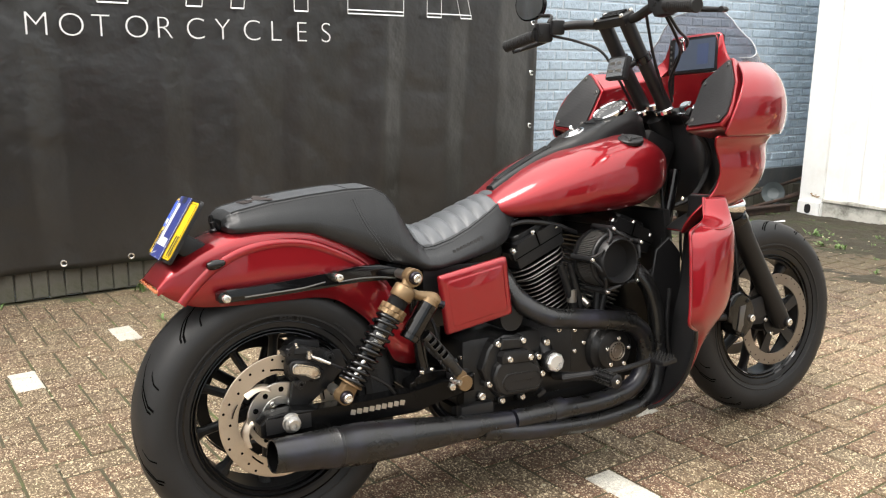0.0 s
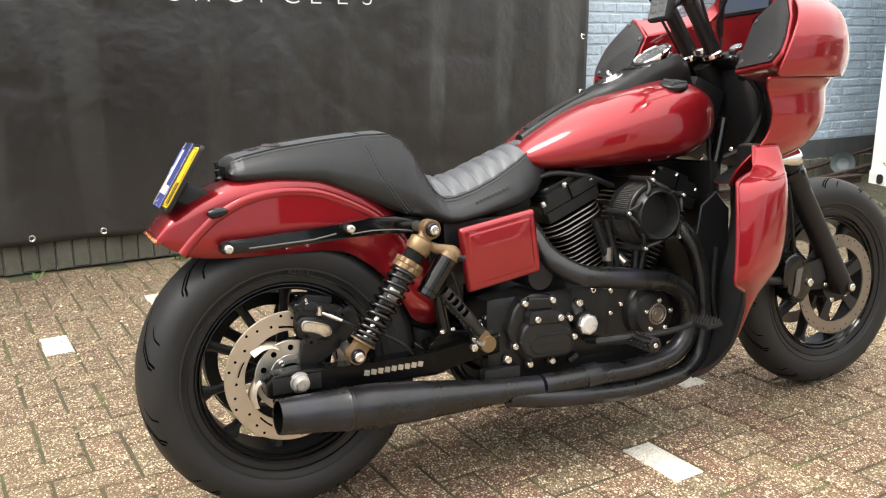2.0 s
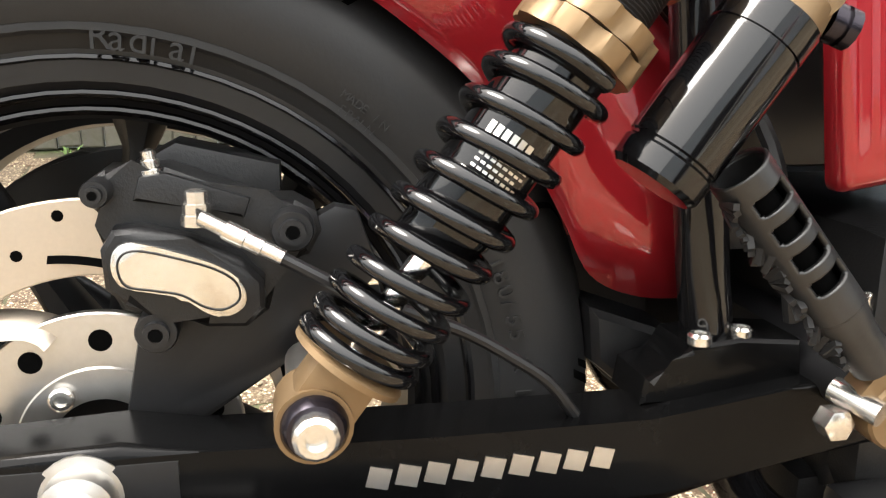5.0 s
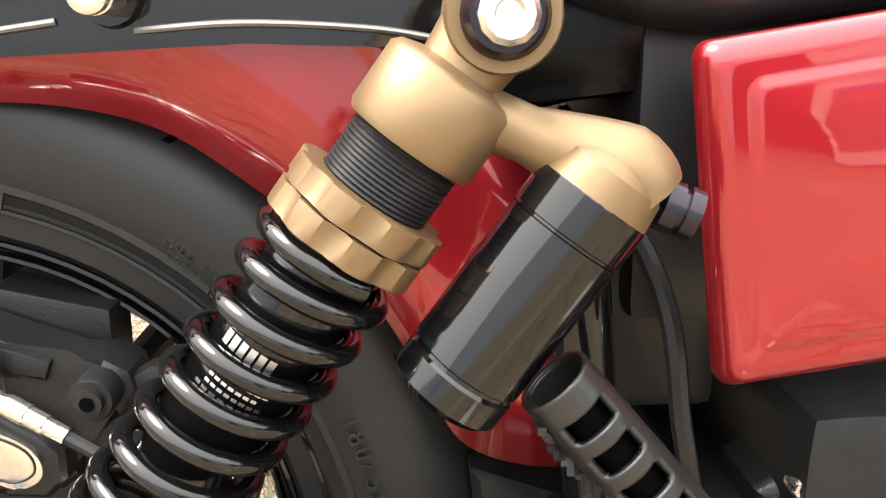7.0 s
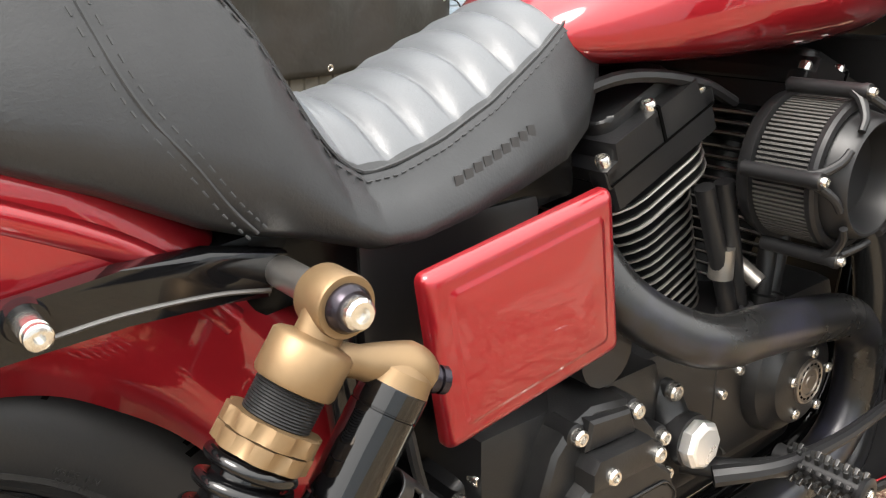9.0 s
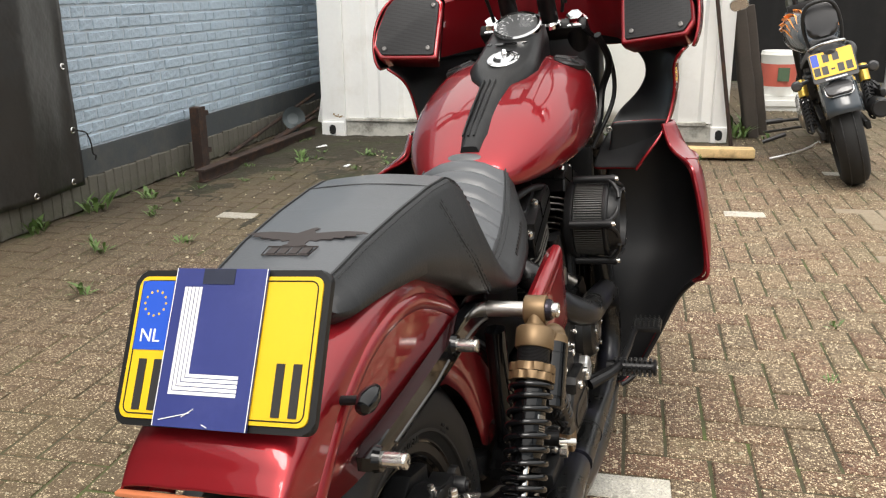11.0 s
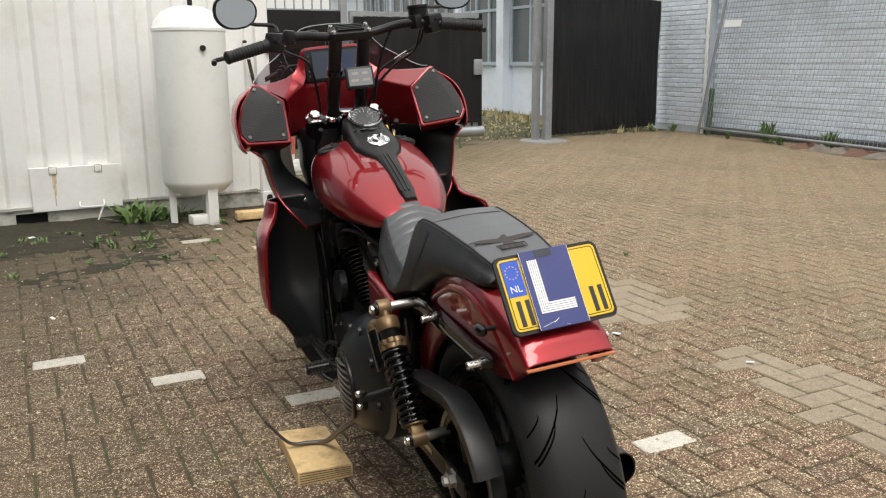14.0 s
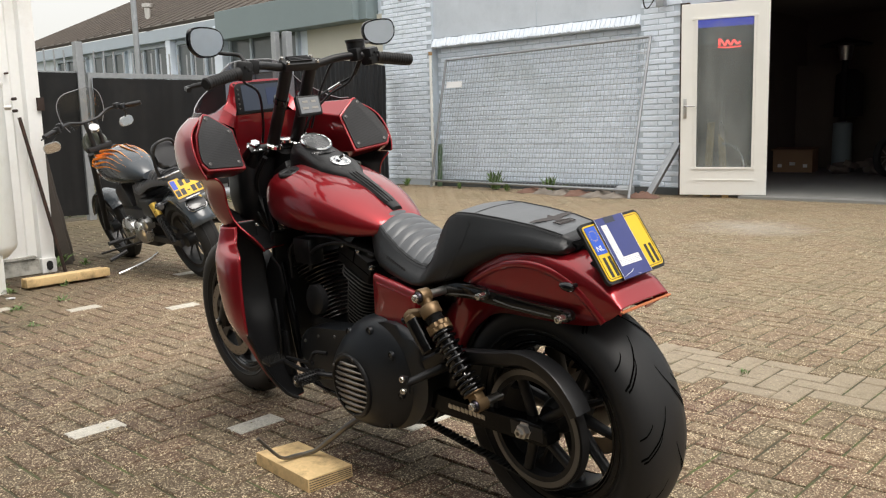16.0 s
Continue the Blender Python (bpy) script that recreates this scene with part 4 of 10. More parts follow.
nets = thing("net_fence", "bar fence panel hung with black netting", "fence", pose(6.3, 9.56, 0, 0, 0, 15))
rows = []
for i in range(150):
    x = i * (2.92 / 149)
    rows.append([(x, 0.02 * abs(math.sin(x * 24)) + 0.03 * noise.noise((x * 3, z * 1.2, 0)), z + 0.03 * math.sin(x * 1.1) * (z - 0.1) / 2) for z in np.linspace(0.06, 2.15, 20)])
part("netting", shape(loft(rows, ring=False)), m_mesh, nets, "black netting pressed against the bars", sharp=60)
for x in np.arange(0.05, 2.9, 0.13):
    part("bar", shape(rod((x, 0.05, 0.1), (x, 0.05, 2.16), 0.012, n=6)), m_mesh, nets)
for z in (0.12, 2.08):
    part("rail", shape(box((1.46, 0.06, z), (2.9, 0.04, 0.04))), m_mesh, nets, smooth=False)

# ---- pressure vessel by the container ----
vessel = thing("pressure_vessel", "cream-white upright air receiver tank on three legs", "tank", pose(0.27, 5.2, 0))
part("shell", shape(turned((0, 0, 0), (0, 0, 1), [(0.2, 0), (0.205, 0.1), (0.24, 0.2), (0.3, 0.255), (0.33, 0.262), (1.42, 0.262), (1.425, 0.268), (1.445, 0.268), (1.45, 0.262), (1.5, 0.245), (1.56, 0.19), (1.6, 0.1), (1.61, 0)], 48)), m_tankwhite, vessel)
for ang in (-75, 175, 60):
    c, s = math.cos(radians(ang)), math.sin(radians(ang))
    part("leg", shape(box((c * 0.2, s * 0.2, 0.16), (0.05, 0.08, 0.36), (0, 0, ang), bevel=0.004)), m_tankwhite, vessel, smooth=False)
part("valve", shape(rod((0.02, 0, 1.6), (0.02, 0, 1.7), 0.018), box((0.02, 0, 1.67), (0.05, 0.02, 0.02))), m_black, vessel)
part("port", shape(rod((0.04, -0.25, 1.3), (0.04, -0.28, 1.3), 0.022, n=8)), m_black, vessel)
part("port", shape(rod((0.25, -0.02, 1.28), (0.31, -0.04, 1.28), 0.018)), m_steel, vessel)
solo("white_tray", shape(box((0, 0, 0.04), (0.2, 0.12, 0.07), bevel=0.01)), m_tankwhite, "small white box under the vessel", "box", pose(0.26, 5.05, 0, 0, 0, 8))
litter = [(-0.92, 5.0, 0.05), (-1.9, 5.0, 0.06), (0.3, 4.75, 0.035), (-1.5, 4.4, 0.03), (1.6, 0.9, 0.02), (1.35, 1.45, 0.025), (-1.55, 0.35, 0.02), (-0.9, 2.9, 0.02)]
for x, y, s in litter:
    solo("litter", shape(box((0, 0, s * 0.14), (s * 1.6, s * 0.8, s * 0.25), (0, 6, 0), bevel=0.002)), m_print, "scrap of white litter on the paving", "litter", pose(x, y, 0.002, 0, 0, x * 77), group="litter")
solo("iron_bar", shape(rod((0, 0, 0), (-0.2, 0.1, 1.22), 0.014)), m_rust, "thin rusty bar leaning on the container", "bar", pose(1.02, 5.55, 0))
solo("timber_beam", shape(box((0, 0, 0.05), (0.62, 0.07, 0.06), bevel=0.008), box((0.02, 0.09, 0.035), (0.6, 0.09, 0.07), bevel=0.008)), m_wood, "pale timber length lying by the container", "timber", pose(0.8, 5.0, 0, 0, 0, 2))
for dx, dy in ((1.22, 6.0), (1.3, 6.14)):
    solo("old_post", shape(loft([[(x * k + 0.012 * noise.noise((z * 4, x * 9, 2.0)), y * k + 0.012 * noise.noise((z * 4, y * 9, 7.0)), z) for x, y in rounded(0.095, 0.1, 0.02, 3)] for z, k in ((0.0, 1.0), (0.15, 1.04), (0.3, 0.96), (0.45, 1.03), (0.6, 0.98), (0.75, 1.02), (0.9, 0.95), (1.0, 0.9))])), m_darkwood, "dark weathered leaning post beside the container", "post", pose(dx, dy, -0.02, 0, -11, 10))
bucket = thing("bucket", "white plastic bucket with a red and green label", "bucket", pose(1.62, 7.6, 0.14))
part("tub", shape(turned((0, 0, 0), (0, 0, 1), [(0, 0), (0, 0.14), (0.34, 0.165), (0.36, 0.172), (0.37, 0.165), (0.39, 0.16), (0.39, 0)], 28)), m_tankwhite, bucket)
m_redlabel = material("red_label", (0.6, 0.14, 0.1), 0.5, vary=0.08)
part("label_band", shape(turned((0, 0, 0), (0, 0, 1), [(0.08, 0.1485), (0.28, 0.1625)], 28)), m_redlabel, bucket, "faded red label")
part("label_patch", shape(box((0.02, -0.158, 0.19), (0.1, 0.012, 0.12))), m_green, bucket, smooth=False)
solo("pallet_piece", shape(box((0, 0, 0.07), (0.5, 0.3, 0.05)), box((0, -0.1, 0.02), (0.5, 0.06, 0.05)), box((0, 0.1, 0.02), (0.5, 0.06, 0.05)), box((0, 0, 0.115), (0.44, 0.26, 0.05))), m_tankwhite, "low white pallet piece under the bucket", "pallet", pose(1.62, 7.6, 0), smooth=False)

# ---- rusty iron along the wall ----
irons = thing("rail_post", "rusted iron rail post with a long rail lying at the wall", "rail", pose(-2.4, 4.12, 0))
part("post", shape(box((0.01, 0, 0.2), (0.07, 0.06, 0.42), bevel=0.006), box((0.04, 0, 0.2), (0.015, 0.09, 0.42))), m_rust, irons, smooth=False)
part("rail", shape(box((0.23, 0.5, 0.04), (0.02, 1.7, 0.07), (0, 0, -3.4)), box((0.23, 0.5, 0.0755), (0.065, 1.7, 0.011), (0, 0, -3.4)), box((0.23, 0.5, 0.0055), (0.065, 1.7, 0.011), (0, 0, -3.4))), m_rust, irons, smooth=False)
part("bracket", shape(box((0.02, 0.07, 0.36), (0.02, 0.1, 0.03)), box((0.02, 0.07, 0.12), (0.02, 0.1, 0.03))), m_rust, irons, smooth=False)
for k, (a, b) in enumerate((((-2.3, 4.95, 0.02), (-2.2, 5.7, 0.12)), ((-2.34, 5.2, 0.02), (-2.3, 6.27, 0.15)), ((-2.42, 4.6, 0.02), (-2.38, 6.2, 0.24)))):
    solo("scrap_bar", shape(rod(a, b, 0.014)), m_rust, "old metal bar leaning in the corner", "bar", group="scrap bars")
solo("lamp_shell", shape(turned((-2.293, 5.494, 0.141), (0.5, -0.8, 0.2), [(0, 0.085), (0.01, 0.09), (0.0, 0.08), (-0.04, 0.045), (-0.05, 0)], 24), box((-2.293, 5.53, 0.04), (0.04, 0.05, 0.1))), m_darkglass, "round headlamp shell standing in the corner", "lamp shell")
solo("white_board", shape(box((0, 0, 0.27), (0.16, 0.015, 0.54), (-14, 14, 0))), m_container, "pale board leaning behind the container corner", "board", pose(-2.2, 6.15, 0, 0, 0, 30), smooth=False)


# ---- soil washed over the pavers by the container and the wall ----
bm = bmesh.new()
nx, ny, st = 152, 132, 0.025
grid = []
for i in range(nx):
    col = []
    for j in range(ny):
        x, y = -2.52 + i * st, 2.55 + j * st
        lift = 0.024 * (max(0.0, (y - 3.5) / 1.7) - 0.36) + 0.018 * max(0.0, (-1.9 - x) / 0.6) - 0.03 * max(0.0, x + 0.2)
        h = -0.003 + lift + 0.016 * noise.noise((x * 1.7, y * 1.7, 2.0)) + 0.009 * noise.noise((x * 6, y * 6, 4.0)) + 0.007 * noise.noise((x * 17, y * 17, 1.0)) + 0.005 * noise.noise((x * 41, y * 41, 6.0))
        edge_ = min(1.0, min(i, j, nx - 1 - i) * 0.1)
        col.append(bm.verts.new((x, y, max(-0.02, min(h, 0.022)) * edge_ - 0.02 * (1 - edge_))))
    grid.append(col)
for i in range(nx - 1):
    for j in range(ny - 1):
        bm.faces.new((grid[i][j], grid[i + 1][j], grid[i + 1][j + 1], grid[i][j + 1]))
m_dirt = material("damp_soil", (0.03, 0.025, 0.015), 0.95, vary=0.6, scale=11, fine=130, bump=1.0, depth=0.012, stain=(0.038, 0.052, 0.014), stain_amount=0.85, stain_scale=3)
solo("soil", bm, m_dirt, "damp soil and moss spread over the pavers", "soil", kind="stuff")


# ---- weeds ----
def weed(at, size, n, seed, tall=0.6):
    rr = random.Random(seed)
    bm = bmesh.new()
    for _ in range(n):
        a, r, h = rr.uniform(0, math.tau), size * rr.uniform(0.1, 1.0), size * tall * rr.uniform(0.3, 1.3)
        base = Vector((rr.uniform(-1, 1) * size * 0.35, rr.uniform(-1, 1) * size * 0.35, 0))
        tip = base + Vector((math.cos(a) * r, math.sin(a) * r, h))
        side = Vector((-math.sin(a), math.cos(a), 0)) * size * rr.uniform(0.04, 0.12)
        mid = base.lerp(tip, 0.55) + Vector((0, 0, h * 0.2))
        v = [bm.verts.new(p) for p in (base, mid + side, tip, mid - side)]
        bm.faces.new((v[0], v[1], v[3]))
        bm.faces.new((v[1], v[2], v[3]))
    return solo("weed", bm, m_leaf, "small green weed growing between the pavers", "weed", pose(*at), group="weeds", smooth=False)


WEEDS = [(-2.5, 2.62, 0.13), (-2.45, 3.05, 0.16), (-2.32, 3.35, 0.09), (-2.1, 3.0, 0.06), (-2.5, 0.42, 0.1), (-2.5, 0.6, 0.06), (-2.5, -0.25, 0.05), (-2.0, 2.4, 0.1), (-1.7, 2.6, 0.07), (-1.75, 1.9, 0.09),
         (-2.2, 4.3, 0.09), (-1.9, 4.6, 0.1), (-1.5, 4.8, 0.08), (-1.0, 4.9, 0.07), (-0.4, 4.9, 0.06), (-1.4, 4.3, 0.06), (-0.05, 5.35, 0.2), (0.12, 5.45, 0.16), (-0.2, 5.3, 0.12), (0.45, 5.4, 0.1), (0.75, 4.95, 0.07), (1.1, 5.9, 0.16), (1.15, 6.2, 0.2), (1.3, 5.8, 0.1),
         (-1.95, 0.35, 0.04), (1.35, 2.4, 0.05), (1.0, 2.05, 0.05), (1.6, 0.25, 0.04), (0.9, 1.6, 0.04), (2.4, 2.7, 0.05), (3.0, 8.9, 0.12), (4.6, 9.1, 0.1)]
WEEDS += [(-0.2, 5.28, 0.24), (-0.07, 5.41, 0.18), (-0.25, 5.48, 0.16), (-0.55, 4.54, 0.08), (-0.87, 4.8, 0.07), (-0.45, 4.45, 0.09), (-0.34, 4.31, 0.07), (-0.51, 4.74, 0.06), (-0.22, 4.59, 0.1), (-2.16, 3.63, 0.05), (-2.12, 3.31, 0.06), (-2.16, 3.15, 0.05), (-2.43, 3.93, 0.06)]
for k, (x, y, s) in enumerate(WEEDS):
    weed((x, y, -0.004), s, int(9 + s * 90), k)
rr = random.Random(21)
for k in range(46):
    weed((rr.uniform(-2.3, 0.5), 5.35 - 1.6 * rr.random() ** 1.7, -0.002), rr.uniform(0.035, 0.085), rr.randint(10, 22), 200 + k, 0.4)
for k, (x, y, s) in enumerate([(8.95, 6.6, 0.34), (8.9, 7.6, 0.42), (8.85, 6.2, 0.2), (8.8, 8.3, 0.16), (8.95, 9.7, 0.2), (8.7, 7.2, 0.18), (8.75, 10.0, 0.15)]):
    weed((x, y, 0), s * 0.5, 60, 50 + k, 1.2)
# grit and leaf crumbs swept over the paving
rr = random.Random(8)
cells, faces_ = [], []
for _ in range(7000):
    x, y, r = rr.uniform(-2.2, 7.5), rr.uniform(-1.5, 9.0), rr.uniform(0.002, 0.0065)
    a, n = rr.uniform(0, 6.28), len(cells)
    cells += [(x + r * 1.5 * math.cos(a + k * 2.1), y + r * 1.5 * math.sin(a + k * 2.1), 0.0035) for k in range(3)] + [(x, y, 0.004 + r)]
    faces_ += [(n, n + 1, n + 3), (n + 1, n + 2, n + 3), (n + 2, n, n + 3)]
chips = bpy.data.meshes.new("grit")
chips.from_pydata(cells, [], faces_)
chips.materials.append(material("pale_and_dark_grit", (0.16, 0.14, 0.1), 0.9, vary=0.4, scale=2.0, fine=40, bump=0, per_island=2.6))
tagged(new("grit", chips), "loose pale and dark grit scattered over the paving", "grit", kind="stuff")
# rough grass outside the gate
rr = random.Random(3)
bm = bmesh.new()
for _ in range(5000):
    x, y = rr.uniform(2.5, 9.0), rr.uniform(10.0, 18.0)
    h, a = rr.uniform(0.015, 0.05) * (3.5 if x > 8.0 else 1), rr.uniform(0, 3.14)
    d = Vector((math.cos(a), math.sin(a), 0)) * 0.02
    o = Vector((x, y, -0.01))
    bm.faces.new([bm.verts.new(p) for p in (o - d, o + d, o + Vector((rr.uniform(-0.05, 0.05), rr.uniform(-0.05, 0.05), h)))])
m_grass = material("dry_grass", (0.27, 0.235, 0.12), 0.8, vary=0.3, scale=0.8, fine=20, bump=0, per_island=0.5)
solo("grass", bm, m_grass, "rough dry grass outside the gate", "grass", kind="stuff", smooth=False)

# ---- the red motorcycle ----
m_red = material("candy_red_paint", (0.285, 0.0125, 0.0185), 0.34, 0.62, vary=0.05, scale=3, fine=400, bump=0.015, depth=0.0003, coat=1.0, coat_ior=1.55, rough_vary=0.03, spec=0.05)
m_satin = material("satin_black_paint", (0.01, 0.01, 0.0107), 0.38, spec=0.33, vary=0.15, scale=12, fine=220, bump=0.06, depth=0.0006, stain=(0.018, 0.017, 0.016), stain_amount=0.4, stain_scale=9)
m_wrinkle = material("wrinkle_black_engine", (0.008, 0.008, 0.0085), 0.34, spec=0.36, vary=0.15, scale=14, fine=500, bump=0.35, depth=0.0008, stain=(0.035, 0.033, 0.03), stain_amount=0.4, stain_scale=8)
m_primary = material("satin_primary_black", (0.011, 0.0128, 0.0155), 0.4, spec=0.42, vary=0.12, scale=10, fine=400, bump=0.15, depth=0.0005, stain=(0.026, 0.025, 0.023), stain_amount=0.3, stain_scale=6)
m_gloss = material("gloss_black_paint", (0.004, 0.004, 0.0045), 0.12, spec=0.3, vary=0.1, scale=8, fine=200, bump=0.01, coat=0.3)
m_lacquer = material("glossy_black_lacquer", (0.003, 0.003, 0.0034), 0.09, spec=0.35, vary=0.1, scale=8, fine=200, bump=0.02, depth=0.0004, coat=0.35, rough_vary=0.03)
m_swing = material("deep_black_enamel", (0.003, 0.003, 0.0032), 0.22, spec=0.14, vary=0.15, scale=10, fine=200, bump=0.02, stain=(0.012, 0.011, 0.01), stain_amount=0.3, stain_scale=12)
m_bush = material("dark_purple_anodised", (0.03, 0.026, 0.033), 0.22, 0.8, vary=0.1, scale=30, fine=200, bump=0.02)
m_tape = material("dark_tape", (0.022, 0.026, 0.045), 0.3, vary=0.15, scale=30, fine=120, bump=0.05)
m_rubber = material("tyre_rubber", (0.016, 0.016, 0.0165), 0.5, spec=0.28, vary=0.2, scale=10, fine=260, bump=0.2, depth=0.0008, stain=(0.022, 0.021, 0.02), stain_amount=0.4, stain_scale=7)
m_pleat = material("oiled_filter_gauze", (0.045, 0.043, 0.04), 0.5, vary=0.2, scale=20, fine=300, bump=0.2)
m_groove = material("tread_groove", (0.0025, 0.0025, 0.0025), 0.95, spec=0.0, vary=0.1, bump=0)
m_peg = material("worn_black_peg", (0.042, 0.042, 0.042), 0.35, 0.7, vary=0.2, scale=25, fine=200, bump=0.08)
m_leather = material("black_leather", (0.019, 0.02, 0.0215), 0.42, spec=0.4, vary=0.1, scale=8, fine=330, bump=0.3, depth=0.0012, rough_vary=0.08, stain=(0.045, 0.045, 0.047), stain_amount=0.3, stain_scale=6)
# paler copy of the black leather, with the sky's sheen put into its colour
m_leather_lit = material("sky_lit_leather", (0.078, 0.083, 0.09), 0.32, vary=0.1, scale=8, fine=330, bump=0.25, depth=0.001)
m_thread = material("grey_thread", (0.032, 0.033, 0.035), 0.8, vary=0.1, bump=0)
m_gold = material("bronze_anodised", (0.19, 0.125, 0.065), 0.42, 0.6, vary=0.08, scale=20, fine=260, bump=0.06, depth=0.0005)
m_pipe = material("black_exhaust_coating", (0.008, 0.008, 0.008), 0.28, spec=0.5, metal=0.0, vary=0.2, scale=9, fine=180, bump=0.12, depth=0.0008, stain=(0.03, 0.03, 0.055), stain_amount=0.5, stain_scale=9)
m_disc = material("worn_brake_disc", (0.5, 0.43, 0.35), 0.38, 0.85, vary=0.12, scale=14, fine=300, bump=0.08, depth=0.0004, stain=(0.35, 0.27, 0.2), stain_amount=0.5, stain_scale=9)
m_disc_front = material("dull_brake_disc", (0.24, 0.21, 0.18), 0.4, 0.85, vary=0.15, scale=14, fine=300, bump=0.08, depth=0.0004, stain=(0.16, 0.12, 0.09), stain_amount=0.5, stain_scale=9)
m_steel2 = material("dark_steel", (0.16, 0.155, 0.15), 0.4, 0.85, vary=0.12, scale=20, fine=160, bump=0.05)
m_bolt = material("bright_bolt", (0.68, 0.66, 0.62), 0.22, 0.95, vary=0.08, scale=40, fine=300, bump=0.02)
m_capwhite = material("polished_cap", (0.8, 0.79, 0.77), 0.3, 0.75, vary=0.04, scale=30, fine=200, bump=0.02)
m_fin = material("machined_fin_edge", (0.3, 0.28, 0.255), 0.35, 0.85, vary=0.1, scale=30, fine=200, bump=0.05)
m_yellow = material("yellow_plate", (0.72, 0.47, 0.01), 0.4, vary=0.04, scale=20, fine=200, bump=0.02)
m_blueeu = material("blue_plate_strip", (0.015, 0.08, 0.5), 0.4, vary=0.05, bump=0.02)
m_navy = material("navy_card", (0.03, 0.04, 0.17), 0.35, vary=0.12, scale=12, fine=90, bump=0.03, stain=(0.07, 0.08, 0.25), stain_amount=0.4, stain_scale=10)
m_amber = material("amber_lens", (0.6, 0.2, 0.09), 0.2, vary=0.06, scale=30, coat=0.6)
m_smoke = glass("smoked_screen", (0.5, 0.47, 0.5), 0.03)
m_rim_edge = material("cut_acrylic_edge", (0.35, 0.36, 0.38), 0.25, vary=0.1, bump=0.0)
m_clearred = glass("gauge_glass", (0.92, 0.92, 0.92), 0.02)
m_mirror = material("mirror_glass", (0.85, 0.86, 0.87), 0.02, 1.0, vary=0.0, bump=0, rough_vary=0.0)
m_screen = material("display_glass", (0.13, 0.14, 0.15), 0.12, spec=0.9, vary=0.05, bump=0.0, coat=1.0, coat_ior=1.6)
m_screen_dark = glow("display_dark", (0.1, 0.13, 0.19), 0.12)
m_screen_blue = glow("display_blue", (0.07, 0.1, 0.2), 0.2)
m_grille = material("speaker_grille", (0.02, 0.02, 0.021), 0.6, vary=0.1, scale=10, fine=700, bump=0.6, depth=0.001)
gn, gl = m_grille.node_tree.nodes, m_grille.node_tree.links
holes_, dots_ = gn.new("ShaderNodeTexVoronoi"), gn.new("ShaderNodeValToRGB")
holes_.inputs["Scale"].default_value, holes_.inputs["Randomness"].default_value = 210.0, 0.0
where_ = gn.new("ShaderNodeTexCoord")
gl.new(where_.outputs["Object"], holes_.inputs["Vector"])
gl.new(holes_.outputs["Distance"], dots_.inputs[0])
dots_.color_ramp.elements[0].position, dots_.color_ramp.elements[1].position = 0.36, 0.44
dots_.color_ramp.elements[0].color, dots_.color_ramp.elements[1].color = (0.012, 0.012, 0.0125, 1), (0.025, 0.025, 0.027, 1)
gl.new(dots_.outputs[0], gn["Principled BSDF"].inputs["Base Color"])
m_dial = material("dial_face", (0.11, 0.112, 0.115), 0.4, 0.3, vary=0.1, scale=20, bump=0.02)
m_emboss = material("dark_embossing", (0.015, 0.014, 0.014), 0.55, vary=0.1, bump=0.05)
m_emblem = material("dark_brown_emblem", (0.03, 0.022, 0.02), 0.6, vary=0.1, bump=0.1)

BIKE = pose(-0.0163, 0.016, 0, 0, -5.0, -6.3)
bike = thing("motorcycle", "red custom touring motorcycle with black engine and black leather seat", "motorcycle", BIKE)
X = Vector((1, 0, 0))


def bolt(at, d=(1, 0, 0), r=0.009, h=0.008, parent=None, mat=None, name="bolt"):
    a = Vector(at)
    d = Vector(d).normalized()
    return part(name, shape(turned(a, d, [(0, 0), (0, r), (h * 0.75, r), (h, r * 0.8), (h, r * 0.5), (h * 0.5, r * 0.42), (h * 0.5, 0)], 12)), mat or m_bolt, parent or bike)


def ring_xy(cy, cz, x, r0, r1, thick, n=64):
    return turned((x, cy, cz), (1, 0, 0), [(0, r0), (0, r1), (thick, r1), (thick, r0), (0, r0)], n)


# wheels


